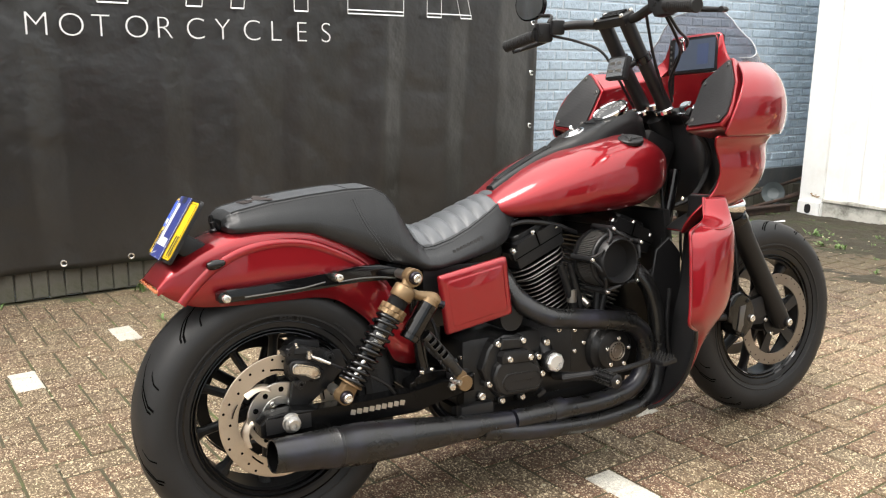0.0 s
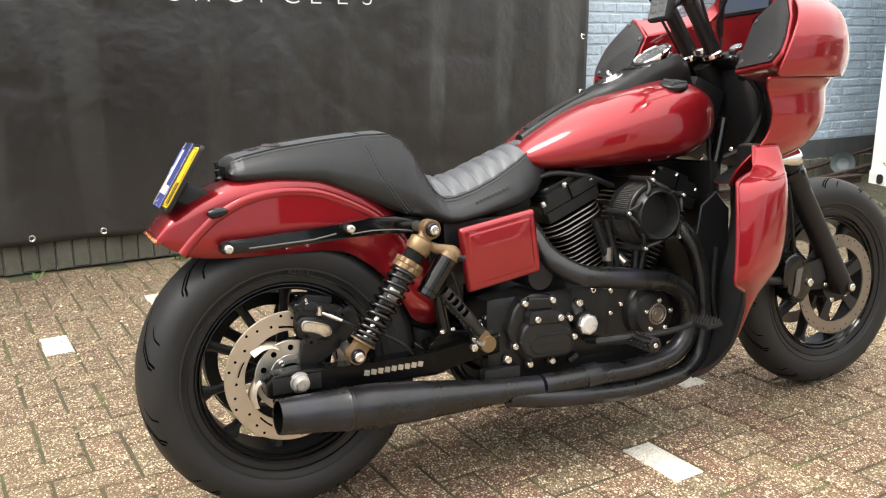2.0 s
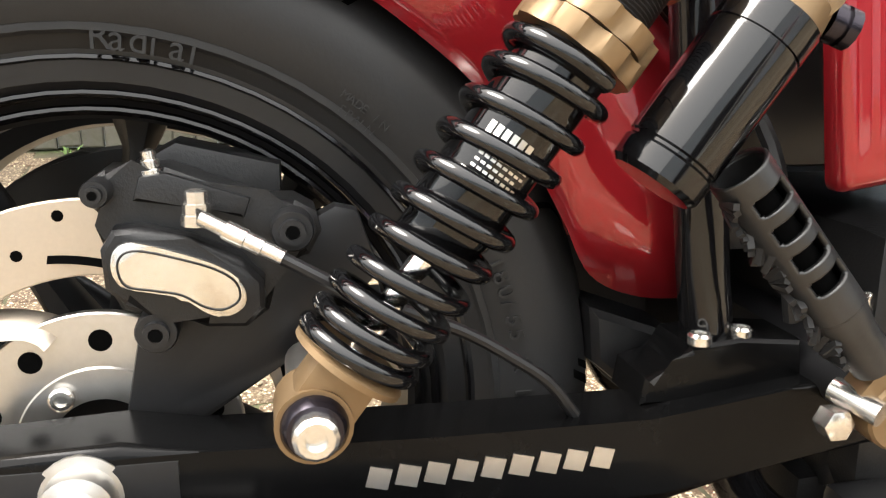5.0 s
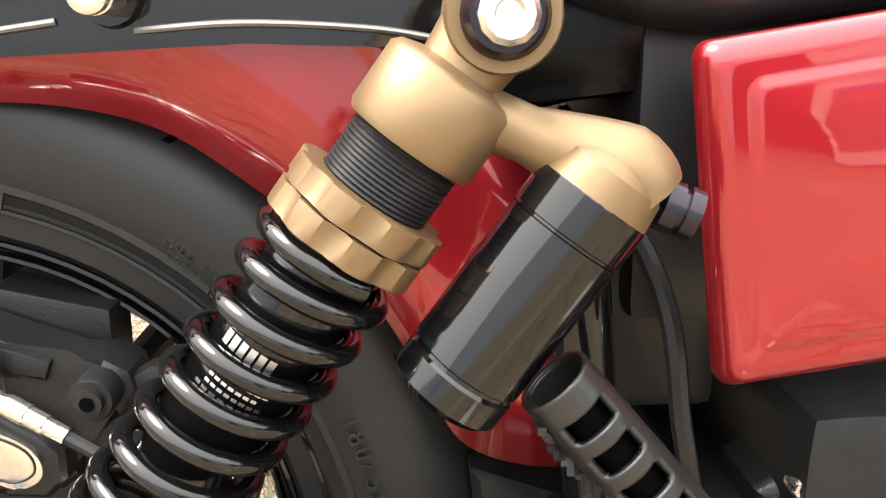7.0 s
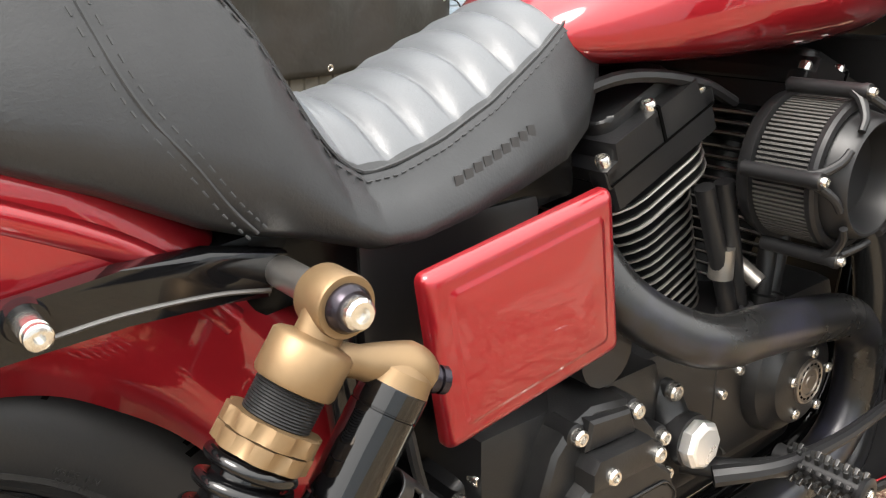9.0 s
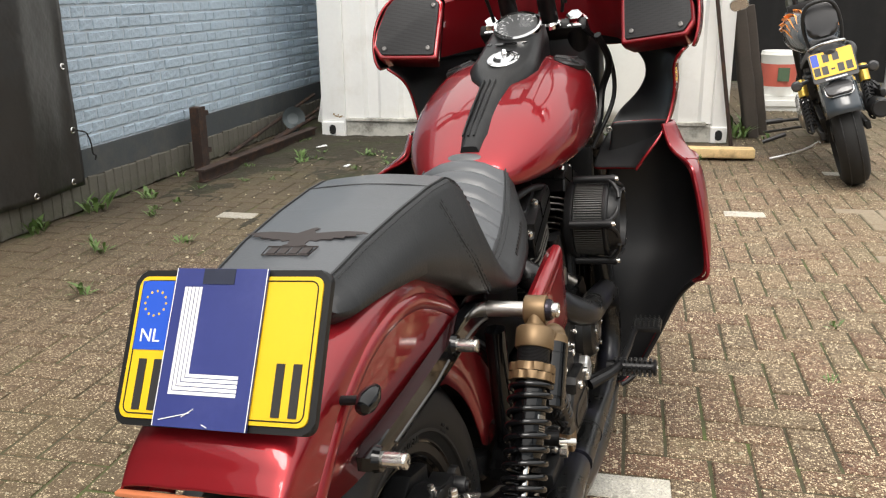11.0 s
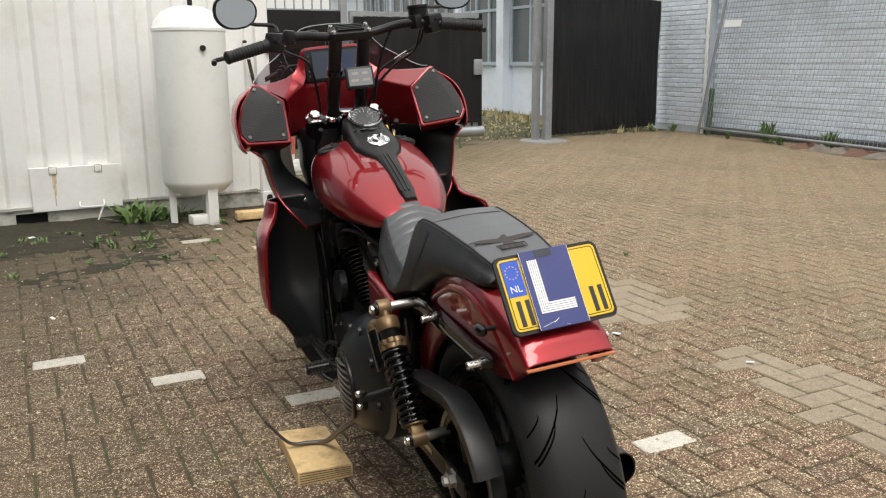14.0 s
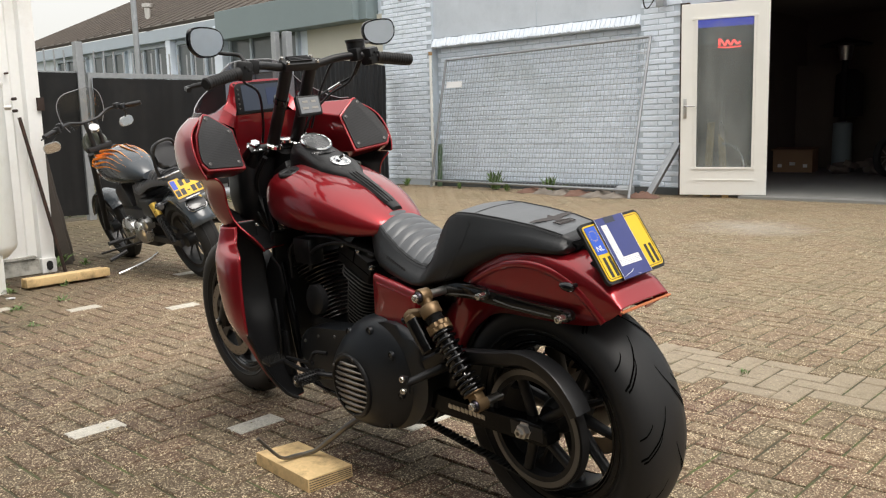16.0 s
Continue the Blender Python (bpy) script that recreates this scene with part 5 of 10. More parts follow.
def wheel(name, cy, cz, r, hw, rim, spokes, grooves, seed):
    w_ = part(name, shape(turned((0, cy, cz), (1, 0, 0), [(-hw * 0.78, rim - 0.012), (-hw * 0.8, rim + 0.008), (-hw * 0.74, rim + 0.004), (-hw * 0.6, rim - 0.02), (-0.02, rim - 0.03), (0.02, rim - 0.03), (hw * 0.6, rim - 0.02), (hw * 0.74, rim + 0.004), (hw * 0.8, rim + 0.008), (hw * 0.78, rim - 0.012), (hw * 0.5, rim - 0.035), (-hw * 0.5, rim - 0.035), (-hw * 0.78, rim - 0.012)], 72)), m_satin, bike)
    tp = [(-hw * 0.74, rim), (-hw * 0.92, rim + 0.018), (-hw, rim + (r - rim) * 0.42), (-hw * 0.97, rim + (r - rim) * 0.62), (-hw * 0.8, r - (r - rim) * 0.17), (-hw * 0.5, r - (r - rim) * 0.05), (-hw * 0.2, r - 0.0008), (0, r)]
    tp = tp + [(-h, q) for h, q in reversed(tp[:-1])]
    ty = part("tyre", shape(turned((0, cy, cz), (1, 0, 0), tp, 96)), m_rubber, w_, "black road tyre with curved tread grooves", sharp=60)
    # raised sidewall rings
    for s in (-1, 1):
        part("bead_ring", shape(turned((s * hw * 0.9, cy, cz), (s, 0, 0), [(0, rim + 0.014), (0.003, rim + 0.016), (0.003, rim + 0.02), (0, rim + 0.022)], 72)), m_rubber, w_)
    for s in (-1, 1):
        for dr, dx in ((0.004, 0.8), (-0.016, 0.74), (-0.026, 0.66)):
            part("rim_ring", shape(turned((s * hw * dx, cy, cz), (s, 0, 0), [(-0.004, rim + dr), (0.001, rim + dr - 0.001), (0.0015, rim + dr - 0.003), (-0.004, rim + dr - 0.006)], 72)), m_gloss, w_, "gloss black rim step")
    hs, qs = [p[0] for p in tp[2:-2]], [p[1] for p in tp[2:-2]]

    def surf(u, a, lift=0.0009):
        q = np.interp(u * hw, hs, qs) + lift
        return (u * hw, cy + q * math.cos(a), cz + q * math.sin(a))

    adds = []
    for k in range(grooves):
        a0 = k * math.tau / grooves
        for s in (-1, 1):
            a1 = a0 + (math.pi / grooves if s > 0 else 0)
            for u0, u1, da, wd in ((0.1, 0.9, 0.36, 0.0034), (0.34, 0.86, 0.22, 0.003), (0.6, 0.9, 0.1, 0.0024)):
                a2 = a1 + {0.1: 0.0, 0.34: 0.16, 0.6: 0.09}[u0]
                line = [(u0 + (u1 - u0) * t, a2 + da * t ** 0.7) for t in np.linspace(0, 1, 9)]
                lo = [surf(s * u, a - wd / r) for u, a in line]
                hi = [surf(s * u, a + wd / r) for u, a in line]
                adds.append(loft([lo, hi], ring=False))
    if r < 0.327:
        for text, rad, a0, size, step_ in (("Radial", 0.232, 88.0, 0.021, 0.0105), ("MADE IN", 0.2515, 55.0, 0.0075, 0.0048), ("SPAIN", 0.2435, 54.0, 0.0075, 0.0048), ("180/55 R 17", 0.255, 24.0, 0.016, 0.0098)):
            for k, ch in enumerate(text):
                if ch == " ":
                    continue
                a = radians(a0) - k * step_ / rad
                cA, sA = math.cos(a), math.sin(a)
                xs_ = max(float(np.interp(rad + size * v, [rim, rim + 0.018, rim + (r - rim) * 0.42, rim + (r - rim) * 0.62], [hw * 0.74, hw * 0.92, hw, hw * 0.97])) for v in (0.0, 0.35, 0.7)) - 0.0012
                lettering(ch, size, Matrix(((0, 0, 1, xs_), (sA, cA, 0, cy + rad * cA), (-cA, sA, 0, cz + rad * sA), (0, 0, 0, 1))), m_rubber, w_, "sidewall_letter", extrude=0.0012)
    tagged(part("tread_pattern", shape(*adds), m_groove, w_, smooth=False), kind="stuff")
    for k in range(spokes):
        a = k * math.tau / spokes + 0.2
        c, s = math.cos(a), math.sin(a)
        t = Vector((0, -s, c))
        d = Vector((0, c, s))
        o = Vector((0, cy, cz))
        secs = []
        for q, ww, th in ((0.04, 0.017, 0.026), (0.1, 0.011, 0.02), (rim * 0.75, 0.011, 0.017), (rim - 0.045, 0.016, 0.02), (rim - 0.02, 0.026, 0.026)):
            secs.append([o + d * q + t * ww * math.cos(b) + X * th * math.sin(b) for b in np.linspace(0, math.tau, 9)[:-1] + 0.39])
        part("spoke", shape(loft(secs)), m_satin, w_)
    part("hub", shape(turned((-0.07, cy, cz), (1, 0, 0), [(0, 0), (0, 0.035), (0.02, 0.045), (0.04, 0.05), (0.1, 0.05), (0.12, 0.045), (0.14, 0.035), (0.14, 0)])), m_satin, w_)
    return w_


rear = wheel("rear_wheel", 0, 0.332, 0.326, 0.098, 0.226, 10, 11, 1)
front = wheel("front_wheel", 1.73, 0.333, 0.328, 0.062, 0.232, 9, 12, 2)


def disc(x, cy, cz, r1, r0, s, parent, holes):
    """The slim drilled front disc on a dark carrier."""
    d = part("brake_disc", shape(ring_xy(cy, cz, x, r0, r1, 0.005 * s)), m_disc_front, parent, "worn drilled steel brake disc")
    adds = []
    for k in range(holes):
        a = k * math.tau / holes
        q = r1 - 0.006 - 0.007 * (k % 2)
        adds.append(turned((x + 0.0054 * s, cy + q * math.cos(a), cz + q * math.sin(a)), (s, 0, 0), [(0, 0.0026), (0.0002, 0)], 8))
    tagged(part("disc_drilling", shape(*adds), m_groove, parent), kind="stuff")
    for a in np.arange(5) * math.tau / 5 + 0.5:
        m = Matrix.Translation((x - 0.002 * s, cy, cz)) @ Matrix(((0, 0, s, 0), (math.cos(a), -math.sin(a), 0, 0), (math.sin(a), math.cos(a), 0, 0), (0, 0, 0, 1)))
        part("disc_carrier", shape(slab([(0.03, -0.012), (r0 + 0.008, -0.02), (r0 + 0.008, 0.02), (0.03, 0.012)], 0.006, m)), m_satin, parent, "dark carrier arm")
        bolt((x + 0.004 * s, cy + 0.05 * math.cos(a), cz + 0.05 * math.sin(a)), (s, 0, 0), 0.008, 0.008, parent)
    part("carrier_hub", shape(ring_xy(cy, cz, x - 0.001 * s, 0.028, 0.055, 0.006 * s, 40)), m_satin, parent)
    return d


def rear_disc(x, cy, cz, parent):
    """The broad rear disc: a drilled ring held by curved arms to a grey carrier."""
    d = part("brake_disc", shape(turned((x, cy, cz), (1, 0, 0), [(0, 0.105), (0, 0.149), (0.0008, 0.15), (0.0045, 0.15), (0.0053, 0.149), (0.0053, 0.106), (0.0045, 0.105), (0, 0.105)], 96)), m_disc, parent, "worn drilled steel brake disc")
    for k in range(5):
        a0 = k * math.tau / 5 + 0.62
        arm = []
        for u in np.linspace(0, 1, 9):
            q, a = 0.072 + 0.037 * u, a0 + 0.62 * u ** 1.4
            arm.append((x + 0.0028, cy + q * math.cos(a), cz + q * math.sin(a)))
        part("disc_arm", shape(tube(arm, [0.013, 0.011, 0.012, 0.017], 12, 2, flat=0.2)), m_disc, d, "curved disc arm")
        q, a = 0.1005, a0 - 0.42
        slot = [(x + 0.0054, cy + (0.113 + 0.006 * u) * math.cos(a + 0.3 * u), cz + (0.113 + 0.006 * u) * math.sin(a + 0.3 * u)) for u in np.linspace(0, 1, 6)]
        part("disc_slot", shape(tube(slot, 0.005, 8, 2, flat=0.08)), m_groove, d)
    adds = []
    for k in range(30):
        a = k * math.tau / 30 + (0.03 if k % 3 == 1 else 0.0)
        q = (0.124, 0.133, 0.141)[k % 3]
        adds.append(turned((x + 0.0055, cy + q * math.cos(a), cz + q * math.sin(a)), (1, 0, 0), [(0, 0.0034), (0.0002, 0)], 10))
    tagged(part("disc_drilling", shape(*adds), m_groove, d), kind="stuff")
    ch = part("carrier_hub", shape(turned((x - 0.001, cy, cz), (1, 0, 0), [(0, 0.03), (0, 0.083), (0.006, 0.083), (0.007, 0.082), (0.007, 0.05), (0.0085, 0.049), (0.0085, 0.03), (0, 0.03)], 72)), m_steel, parent, "grey steel disc carrier")
    for k in range(10):
        a = k * math.tau / 10 + 0.28
        part("carrier_hole", shape(turned((x + 0.0062, cy + 0.066 * math.cos(a), cz + 0.066 * math.sin(a)), (1, 0, 0), [(0, 0.0068), (0.0002, 0)], 16)), m_groove, ch)
    for k in range(5):
        a = k * math.tau / 5 + 2.15
        bolt((x + 0.0078, cy + 0.0385 * math.cos(a), cz + 0.0385 * math.sin(a)), (1, 0, 0), 0.0075, 0.005, ch)
    return d


rear_disc(0.088, 0, 0.332, rear)
disc(0.078, 1.73, 0.333, 0.155, 0.118, 1, front, 36)
disc(-0.078, 1.73, 0.333, 0.155, 0.118, -1, front, 36)

# belt drive on the left
part("belt_pulley", shape(ring_xy(0, 0.33, -0.135, 0.128, 0.158, 0.03)), m_satin, rear)
for a in np.arange(5) * math.tau / 5:
    part("pulley_spoke", shape(rod((-0.12, 0.03 * math.cos(a), 0.33 + 0.03 * math.sin(a)), (-0.12, 0.14 * math.cos(a), 0.33 + 0.14 * math.sin(a)), 0.014)), m_satin, rear)
part("pulley_rim", shape(ring_xy(0, 0.33, -0.1372, 0.141, 0.155, 0.0016)), m_steel2, rear, "bare metal pulley rim")
bl = []
for k in range(25):
    a = math.pi / 2 + 0.25 + k * (math.pi - 0.4) / 24
    bl.append((0.161 * math.cos(a), 0.33 + 0.161 * math.sin(a)))
belt = [(0.72, 0.42)] + bl + [(0.72, 0.26)]
part("drive_belt", shape(loft([[(-0.108, y, z), (-0.134, y, z), (-0.134, y * 1.0, z - 0.004), (-0.108, y, z - 0.004)] for y, z in belt])), m_rubber, bike, "toothed rubber drive belt")
teeth = []
for k in range(44):
    t = k / 43
    y, z = 0.05 + 0.66 * t, 0.174 + (0.26 - 0.174) * t
    teeth.append(box((-0.121, y, z + 0.004), (0.026, 0.006, 0.007)))
tagged(part("belt_teeth", shape(*teeth), m_rubber, bike, smooth=False), kind="stuff")
gpath = [(0.36, 0.43), (0.27, 0.475), (0.18, 0.492), (0.09, 0.505), (0.0, 0.522), (-0.06, 0.516), (-0.115, 0.488), (-0.155, 0.445), (-0.172, 0.415)]
gs = spline([(-0.15, y, z) for y, z in gpath], 4)
secs = []
for i, p in enumerate(gs):
    d = (gs[min(i + 1, len(gs) - 1)] - gs[max(i - 1, 0)]).normalized()
    nrm = Vector((0, -d.z, d.y)) * -1
    if nrm.z < 0 and nrm.y > 0:
        nrm = -nrm
    up = Vector((0, -d.z, d.y))
    secs.append([p + X * a + up * b for a, b in ((0.035, 0.016), (0.012, 0.02), (-0.018, 0.018), (-0.03, 0.006), (-0.03, -0.02), (-0.024, -0.022), (0.03, -0.012))])
part("belt_guard", shape(loft(secs)), m_satin, bike, "satin black belt guard", sharp=50)

# swingarm and axle
for s in (1, -1):
    o = [(-0.072, 0.312), (-0.072, 0.34), (-0.055, 0.358), (0.02, 0.362), (0.06, 0.355), (0.2, 0.352), (0.32, 0.352), (0.41, 0.364), (0.5, 0.372), (0.5, 0.325), (0.42, 0.318), (0.33, 0.296), (0.14, 0.303), (-0.055, 0.302)]
    sa = part("swingarm", shape(side_plate(o, 0.115 * s, 0.163 * s, 0.007, 3)), m_swing, bike, "gloss black swingarm")
    part("edge_line", shape(tube([(0.1605 * s, y, z - 0.0035) for y, z in o[2:9]], 0.0014, 6, smooth_line=False)), m_steel, sa, "thin bright line along the top edge")
    part("axle_nut", shape(turned((0.16 * s, 0, 0.335), (s, 0, 0), [(0, 0), (0, 0.024), (0.004, 0.024), (0.005, 0.019), (0.019, 0.019), (0.021, 0.013), (0.03, 0.012), (0.03, 0.006), (0.02, 0.005), (0.02, 0)], 6 if s < 0 else 24)), m_steel, sa)
    part("axle_plate", shape(side_plate([(-0.06, 0.315), (-0.06, 0.352), (0.05, 0.352), (0.05, 0.315)], 0.16 * s, 0.1645 * s, 0.003)), m_satin, sa)
    y0 = 0.15 if s > 0 else 0.29
    for k in range(9):
        yy = y0 + s * k * 0.0165
        part("mark", shape(box((0.1638 * s, yy + s * 0.006, 0.331), (0.001, 0.0128, 0.0125), (-14 * s, 0, 0))), m_steel, sa, "pale grey painted mark", smooth=False)
part("swingarm_bridge", shape(box((0, 0.47, 0.35), (0.3, 0.07, 0.07), bevel=0.015)), m_satin, bike)

# rear caliper and hose
co = [(0.006, 0.494), (0.008, 0.48), (0.016, 0.473), (0.012, 0.455), (0.012, 0.437), (0.02, 0.421), (0.034, 0.416), (0.062, 0.414), (0.088, 0.409), (0.1, 0.418), (0.107, 0.449), (0.124, 0.45), (0.131, 0.463), (0.128, 0.475), (0.116, 0.482), (0.1, 0.482), (0.07, 0.493), (0.047, 0.502), (0.031, 0.5), (0.016, 0.501)]
cal = part("rear_caliper", shape(side_plate(co, 0.085, 0.118, 0.006, 3), side_plate([(0.014, 0.438), (0.013, 0.46), (0.02, 0.471), (0.034, 0.472), (0.06, 0.465), (0.086, 0.453), (0.098, 0.44), (0.098, 0.424), (0.088, 0.413), (0.066, 0.414), (0.046, 0.425), (0.024, 0.429)], 0.115, 0.134, 0.007, 3)), m_wrinkle, bike, "textured black brake caliper")
part("caliper_half", shape(side_plate([(0.02, 0.46), (0.024, 0.498), (0.05, 0.512), (0.11, 0.498), (0.11, 0.46), (0.07, 0.43)], 0.05, 0.082, 0.006, 2)), m_wrinkle, cal)
part("pad_pin_web", shape(side_plate([(0.03, 0.484), (0.034, 0.497), (0.048, 0.499), (0.092, 0.484), (0.088, 0.473), (0.06, 0.482)], 0.117, 0.122, 0.002, 2)), m_wrinkle, cal)
bo = spline([(0.0, y, z) for y, z in ((0.019, 0.453), (0.022, 0.462), (0.031, 0.4645), (0.051, 0.459), (0.074, 0.45), (0.086, 0.44), (0.0875, 0.428), (0.078, 0.4215), (0.067, 0.424), (0.054, 0.433), (0.038, 0.437), (0.023, 0.441))], 4, True)
part("caliper_badge", shape(side_plate([(p.y, p.z) for p in bo], 0.133, 0.1372, 0.0012)), m_bolt, cal, "polished kidney-shaped badge")
bc = (sum(p.y for p in bo) / len(bo), sum(p.z for p in bo) / len(bo))
part("badge_line", shape(tube([(0.1373, (p.y - bc[0]) * 0.9 + bc[0], (p.z - bc[1]) * 0.8 + bc[1]) for p in bo], 0.0007, 6, per=1, closed=True, smooth_line=False)), m_satin, cal)
for y, z, r in ((0.114, 0.467, 0.0118), (0.039, 0.413, 0.0118), (0.013, 0.49, 0.0075)):
    bl_ = part("caliper_bolt", shape(turned((0.116, y, z), (1, 0, 0), [(0, 0), (0, r), (0.016, r), (0.018, r * 0.92), (0.018, r * 0.62), (0.022, r * 0.6), (0.022, r * 0.34), (0.017, r * 0.3), (0.017, 0)], 24)), m_satin, cal, "black socket bolt")
    part("bolt_socket", shape(turned((0.1385 - 0.0, y, z), (1, 0, 0), [(0, r * 0.32), (0.0002, 0)], 6)), m_groove, bl_)
part("bleed_nipple", shape(turned((0.112, 0.04, 0.496), (0, -0.1, 1), [(0, 0.0075), (0.004, 0.0075), (0.0045, 0.0052), (0.009, 0.0052), (0.0095, 0.004), (0.014, 0.004), (0.0155, 0)], 12)), m_bolt, cal, "small bleed nipple")
part("banjo_bolt", shape(turned((0.132, 0.064, 0.472), (0.0, 0.0, 1), [(0, 0.0085), (0.006, 0.0085), (0.006, 0.0075), (0.012, 0.0075), (0.012, 0.0062), (0.0185, 0.0062), (0.0195, 0.004), (0.0195, 0)], 8)), m_bolt, cal, "bright banjo bolt")
part("hose_crimp", shape(turned((0.142, 0.066, 0.478), (0.18, 0.9, -0.46), [(0, 0.0042), (0.014, 0.0042), (0.0145, 0.0056), (0.026, 0.0056), (0.0265, 0.005), (0.036, 0.005), (0.0365, 0.0044), (0.048, 0.0044)], 16)), m_bolt, cal, "bright hose crimp")
part("brake_hose", shape(tube([(0.15, 0.108, 0.456), (0.155, 0.142, 0.438), (0.152, 0.175, 0.423), (0.15, 0.207, 0.409), (0.15, 0.235, 0.392), (0.15, 0.258, 0.375), (0.148, 0.276, 0.352)], 0.0038, 10)), m_satin, bike, "thin black brake hose")
part("caliper_bracket", shape(side_plate([(0.029, 0.42), (0.014, 0.346), (0.05, 0.344), (0.112, 0.386), (0.122, 0.392), (0.165, 0.436), (0.152, 0.474), (0.139, 0.477), (0.126, 0.47), (0.108, 0.44)], 0.1, 0.112, 0.004, 2)), m_satin, bike, "flat black caliper bracket")

# ---- shocks ----
TOP, BOT = Vector((0, 0.309, 0.65)), Vector((0, 0.119, 0.389))
U = (BOT - TOP).normalized()
NF = Vector((0, -U.z, U.y)) if -U.z > 0 else Vector((0, U.z, -U.y))


def shock(s):
    cx = 0.2 * s
    at = lambda d, f=0.0, dx=0.0: TOP + U * d + NF * f + X * (cx + dx * s)
    sh = part("shock_absorber", shape(turned(at(0.108), U, [(0, 0), (0, 0.0235), (0.1, 0.0235), (0.104, 0.021), (0.118, 0.021), (0.12, 0.014), (0.12, 0)], 28)), m_lacquer, bike, "coil-over shock with bronze body and remote reservoir")
    part("thread_body", shape(turned(at(0.045), U, [(0, 0.024)] + [(0.001 * k, 0.024 - 0.0009 * (k % 2)) for k in range(1, 48)], 28)), m_satin, sh)
    part("eyelet", shape(turned(at(0, 0, -0.017), X * s, [(0, 0.009), (0, 0.021), (0.002, 0.022), (0.03, 0.022), (0.032, 0.021), (0.032, 0.009)], 28), loft([[at(d) + X * w * math.cos(a) + NF * h * math.sin(a) for a in np.linspace(0, math.tau, 21)[:-1]] for d, w, h in ((0.008, 0.013, 0.019), (0.02, 0.0135, 0.0175), (0.0255, 0.0145, 0.017), (0.028, 0.025, 0.0255), (0.031, 0.0285, 0.0285), (0.057, 0.0285, 0.0285), (0.06, 0.027, 0.027))])), m_gold, sh, "bronze top mount", sharp=60)
    for d0 in (0.084, 0.0965):
        prof = []
        for k in range(64):
            r = 0.0335 if (k % 8) < 5 else 0.0308
            prof.append((r * math.cos(k * math.tau / 64 + d0 * 20), r * math.sin(k * math.tau / 64 + d0 * 20)))
        part("preload_ring", shape(slab(prof, 0.0115, Matrix.Translation(at(d0)) @ frame_of(U), 0.001, 1)), m_gold, sh, "notched bronze ring")
    pts, m = [], 560
    for k in range(m + 1):
        t = k / m
        turns = 10.6 * t
        d = np.interp(turns, [0, 0.6, 7.4, 9.2, 10.6], [0.113, 0.118, 0.246, 0.272, 0.288])
        a = 0.6 - turns * math.tau
        pts.append(at(float(d)) + (X * math.cos(a) + NF * math.sin(a)) * 0.0285)
    part("spring", shape(tube(pts, 0.0046, 14, smooth_line=False)), m_lacquer, sh, "gloss black coil spring", sharp=80)
    part("damper_rod", shape(rod(at(0.22), at(0.292), 0.0065)), m_chrome, sh)
    part("spring_seat", shape(turned(at(0.284), U, [(0, 0), (0, 0.024), (0.006, 0.0305), (0.009, 0.0305), (0.011, 0.015), (0.011, 0)], 28)), m_gold, sh)
    part("clevis", shape(box(at(0.306), (0.03, 0.034, 0.036), (math.degrees(math.atan2(U.y, -U.z)) * 1.0, 0, 0), bevel=0.004), turned(at(0.323, 0, -0.017), X * s, [(0, 0), (0, 0.019), (0.034, 0.019), (0.034, 0)], 24)), m_gold, sh)
    for base in (TOP, BOT):
        p = base + X * cx
        part("mount_bush", shape(turned(p + X * s * 0.013, X * s, [(0, 0), (0, 0.0165), (0.006, 0.0165), (0.011, 0.0135), (0.011, 0)], 24)), m_bush, sh, "dark purple anodised bush")
        bolt(p + X * s * 0.024, X * s, 0.0112, 0.009, sh)
        part("mount_stud", shape(rod(p - X * s * 0.075, p, 0.012)), m_steel, sh)
    for d0, h, n_ in ((0.156, 0.0062, 6), (0.1675, 0.0014, 8), (0.1708, 0.0014, 8), (0.1741, 0.0014, 7), (0.1774, 0.0014, 8), (0.1807, 0.0014, 5)):
        for k in range(n_):
            a0, a1 = -0.62 + 1.15 * k / 8, -0.62 + 1.15 * (k + 0.72) / 8
            part("label_bar", shape(loft([[at(d) + (X * s * math.cos(a) + NF * math.sin(a)) * 0.0238 for a in np.linspace(a0 if n_ > 6 else a0 * 1.25, a1 if n_ > 6 else a1 * 1.25, 4)] for d in (d0, d0 + h)], ring=False)), m_steel, sh)
    rb = lambda d, f=0.0: Vector((0.212 * s, 0.343, 0.58)) + U * d + NF * f
    res = part("reservoir", shape(turned(rb(-0.004), U, [(0, 0), (0, 0.0225), (0.002, 0.0245), (0.018, 0.0245), (0.0185, 0.0235), (0.0195, 0.0235), (0.02, 0.0245), (0.084, 0.0245), (0.085, 0.0232), (0.0865, 0.0232), (0.088, 0.0245), (0.099, 0.0242), (0.102, 0.021), (0.102, 0.0)], 64)), m_lacquer, sh, "gloss black remote reservoir")
    br = [at(0.036, 0.012), at(0.03, 0.035) + X * 0.004 * s, Vector((0.211 * s, 0.343, 0.581)) - U * 0.015 + NF * 0.002, Vector((0.212 * s, 0.354, 0.58)) - U * 0.006 + NF * 0.007]
    part("bridge", shape(tube(br, [0.0125, 0.0115, 0.0195, 0.018], 18), turned(rb(-0.024), U, [(0, 0), (0.002, 0.014), (0.01, 0.0225), (0.022, 0.0242), (0.022, 0)], 28)), m_gold, sh, "bronze bridge to the reservoir")
    q = Vector((0.214 * s, 0.3705, 0.5795))
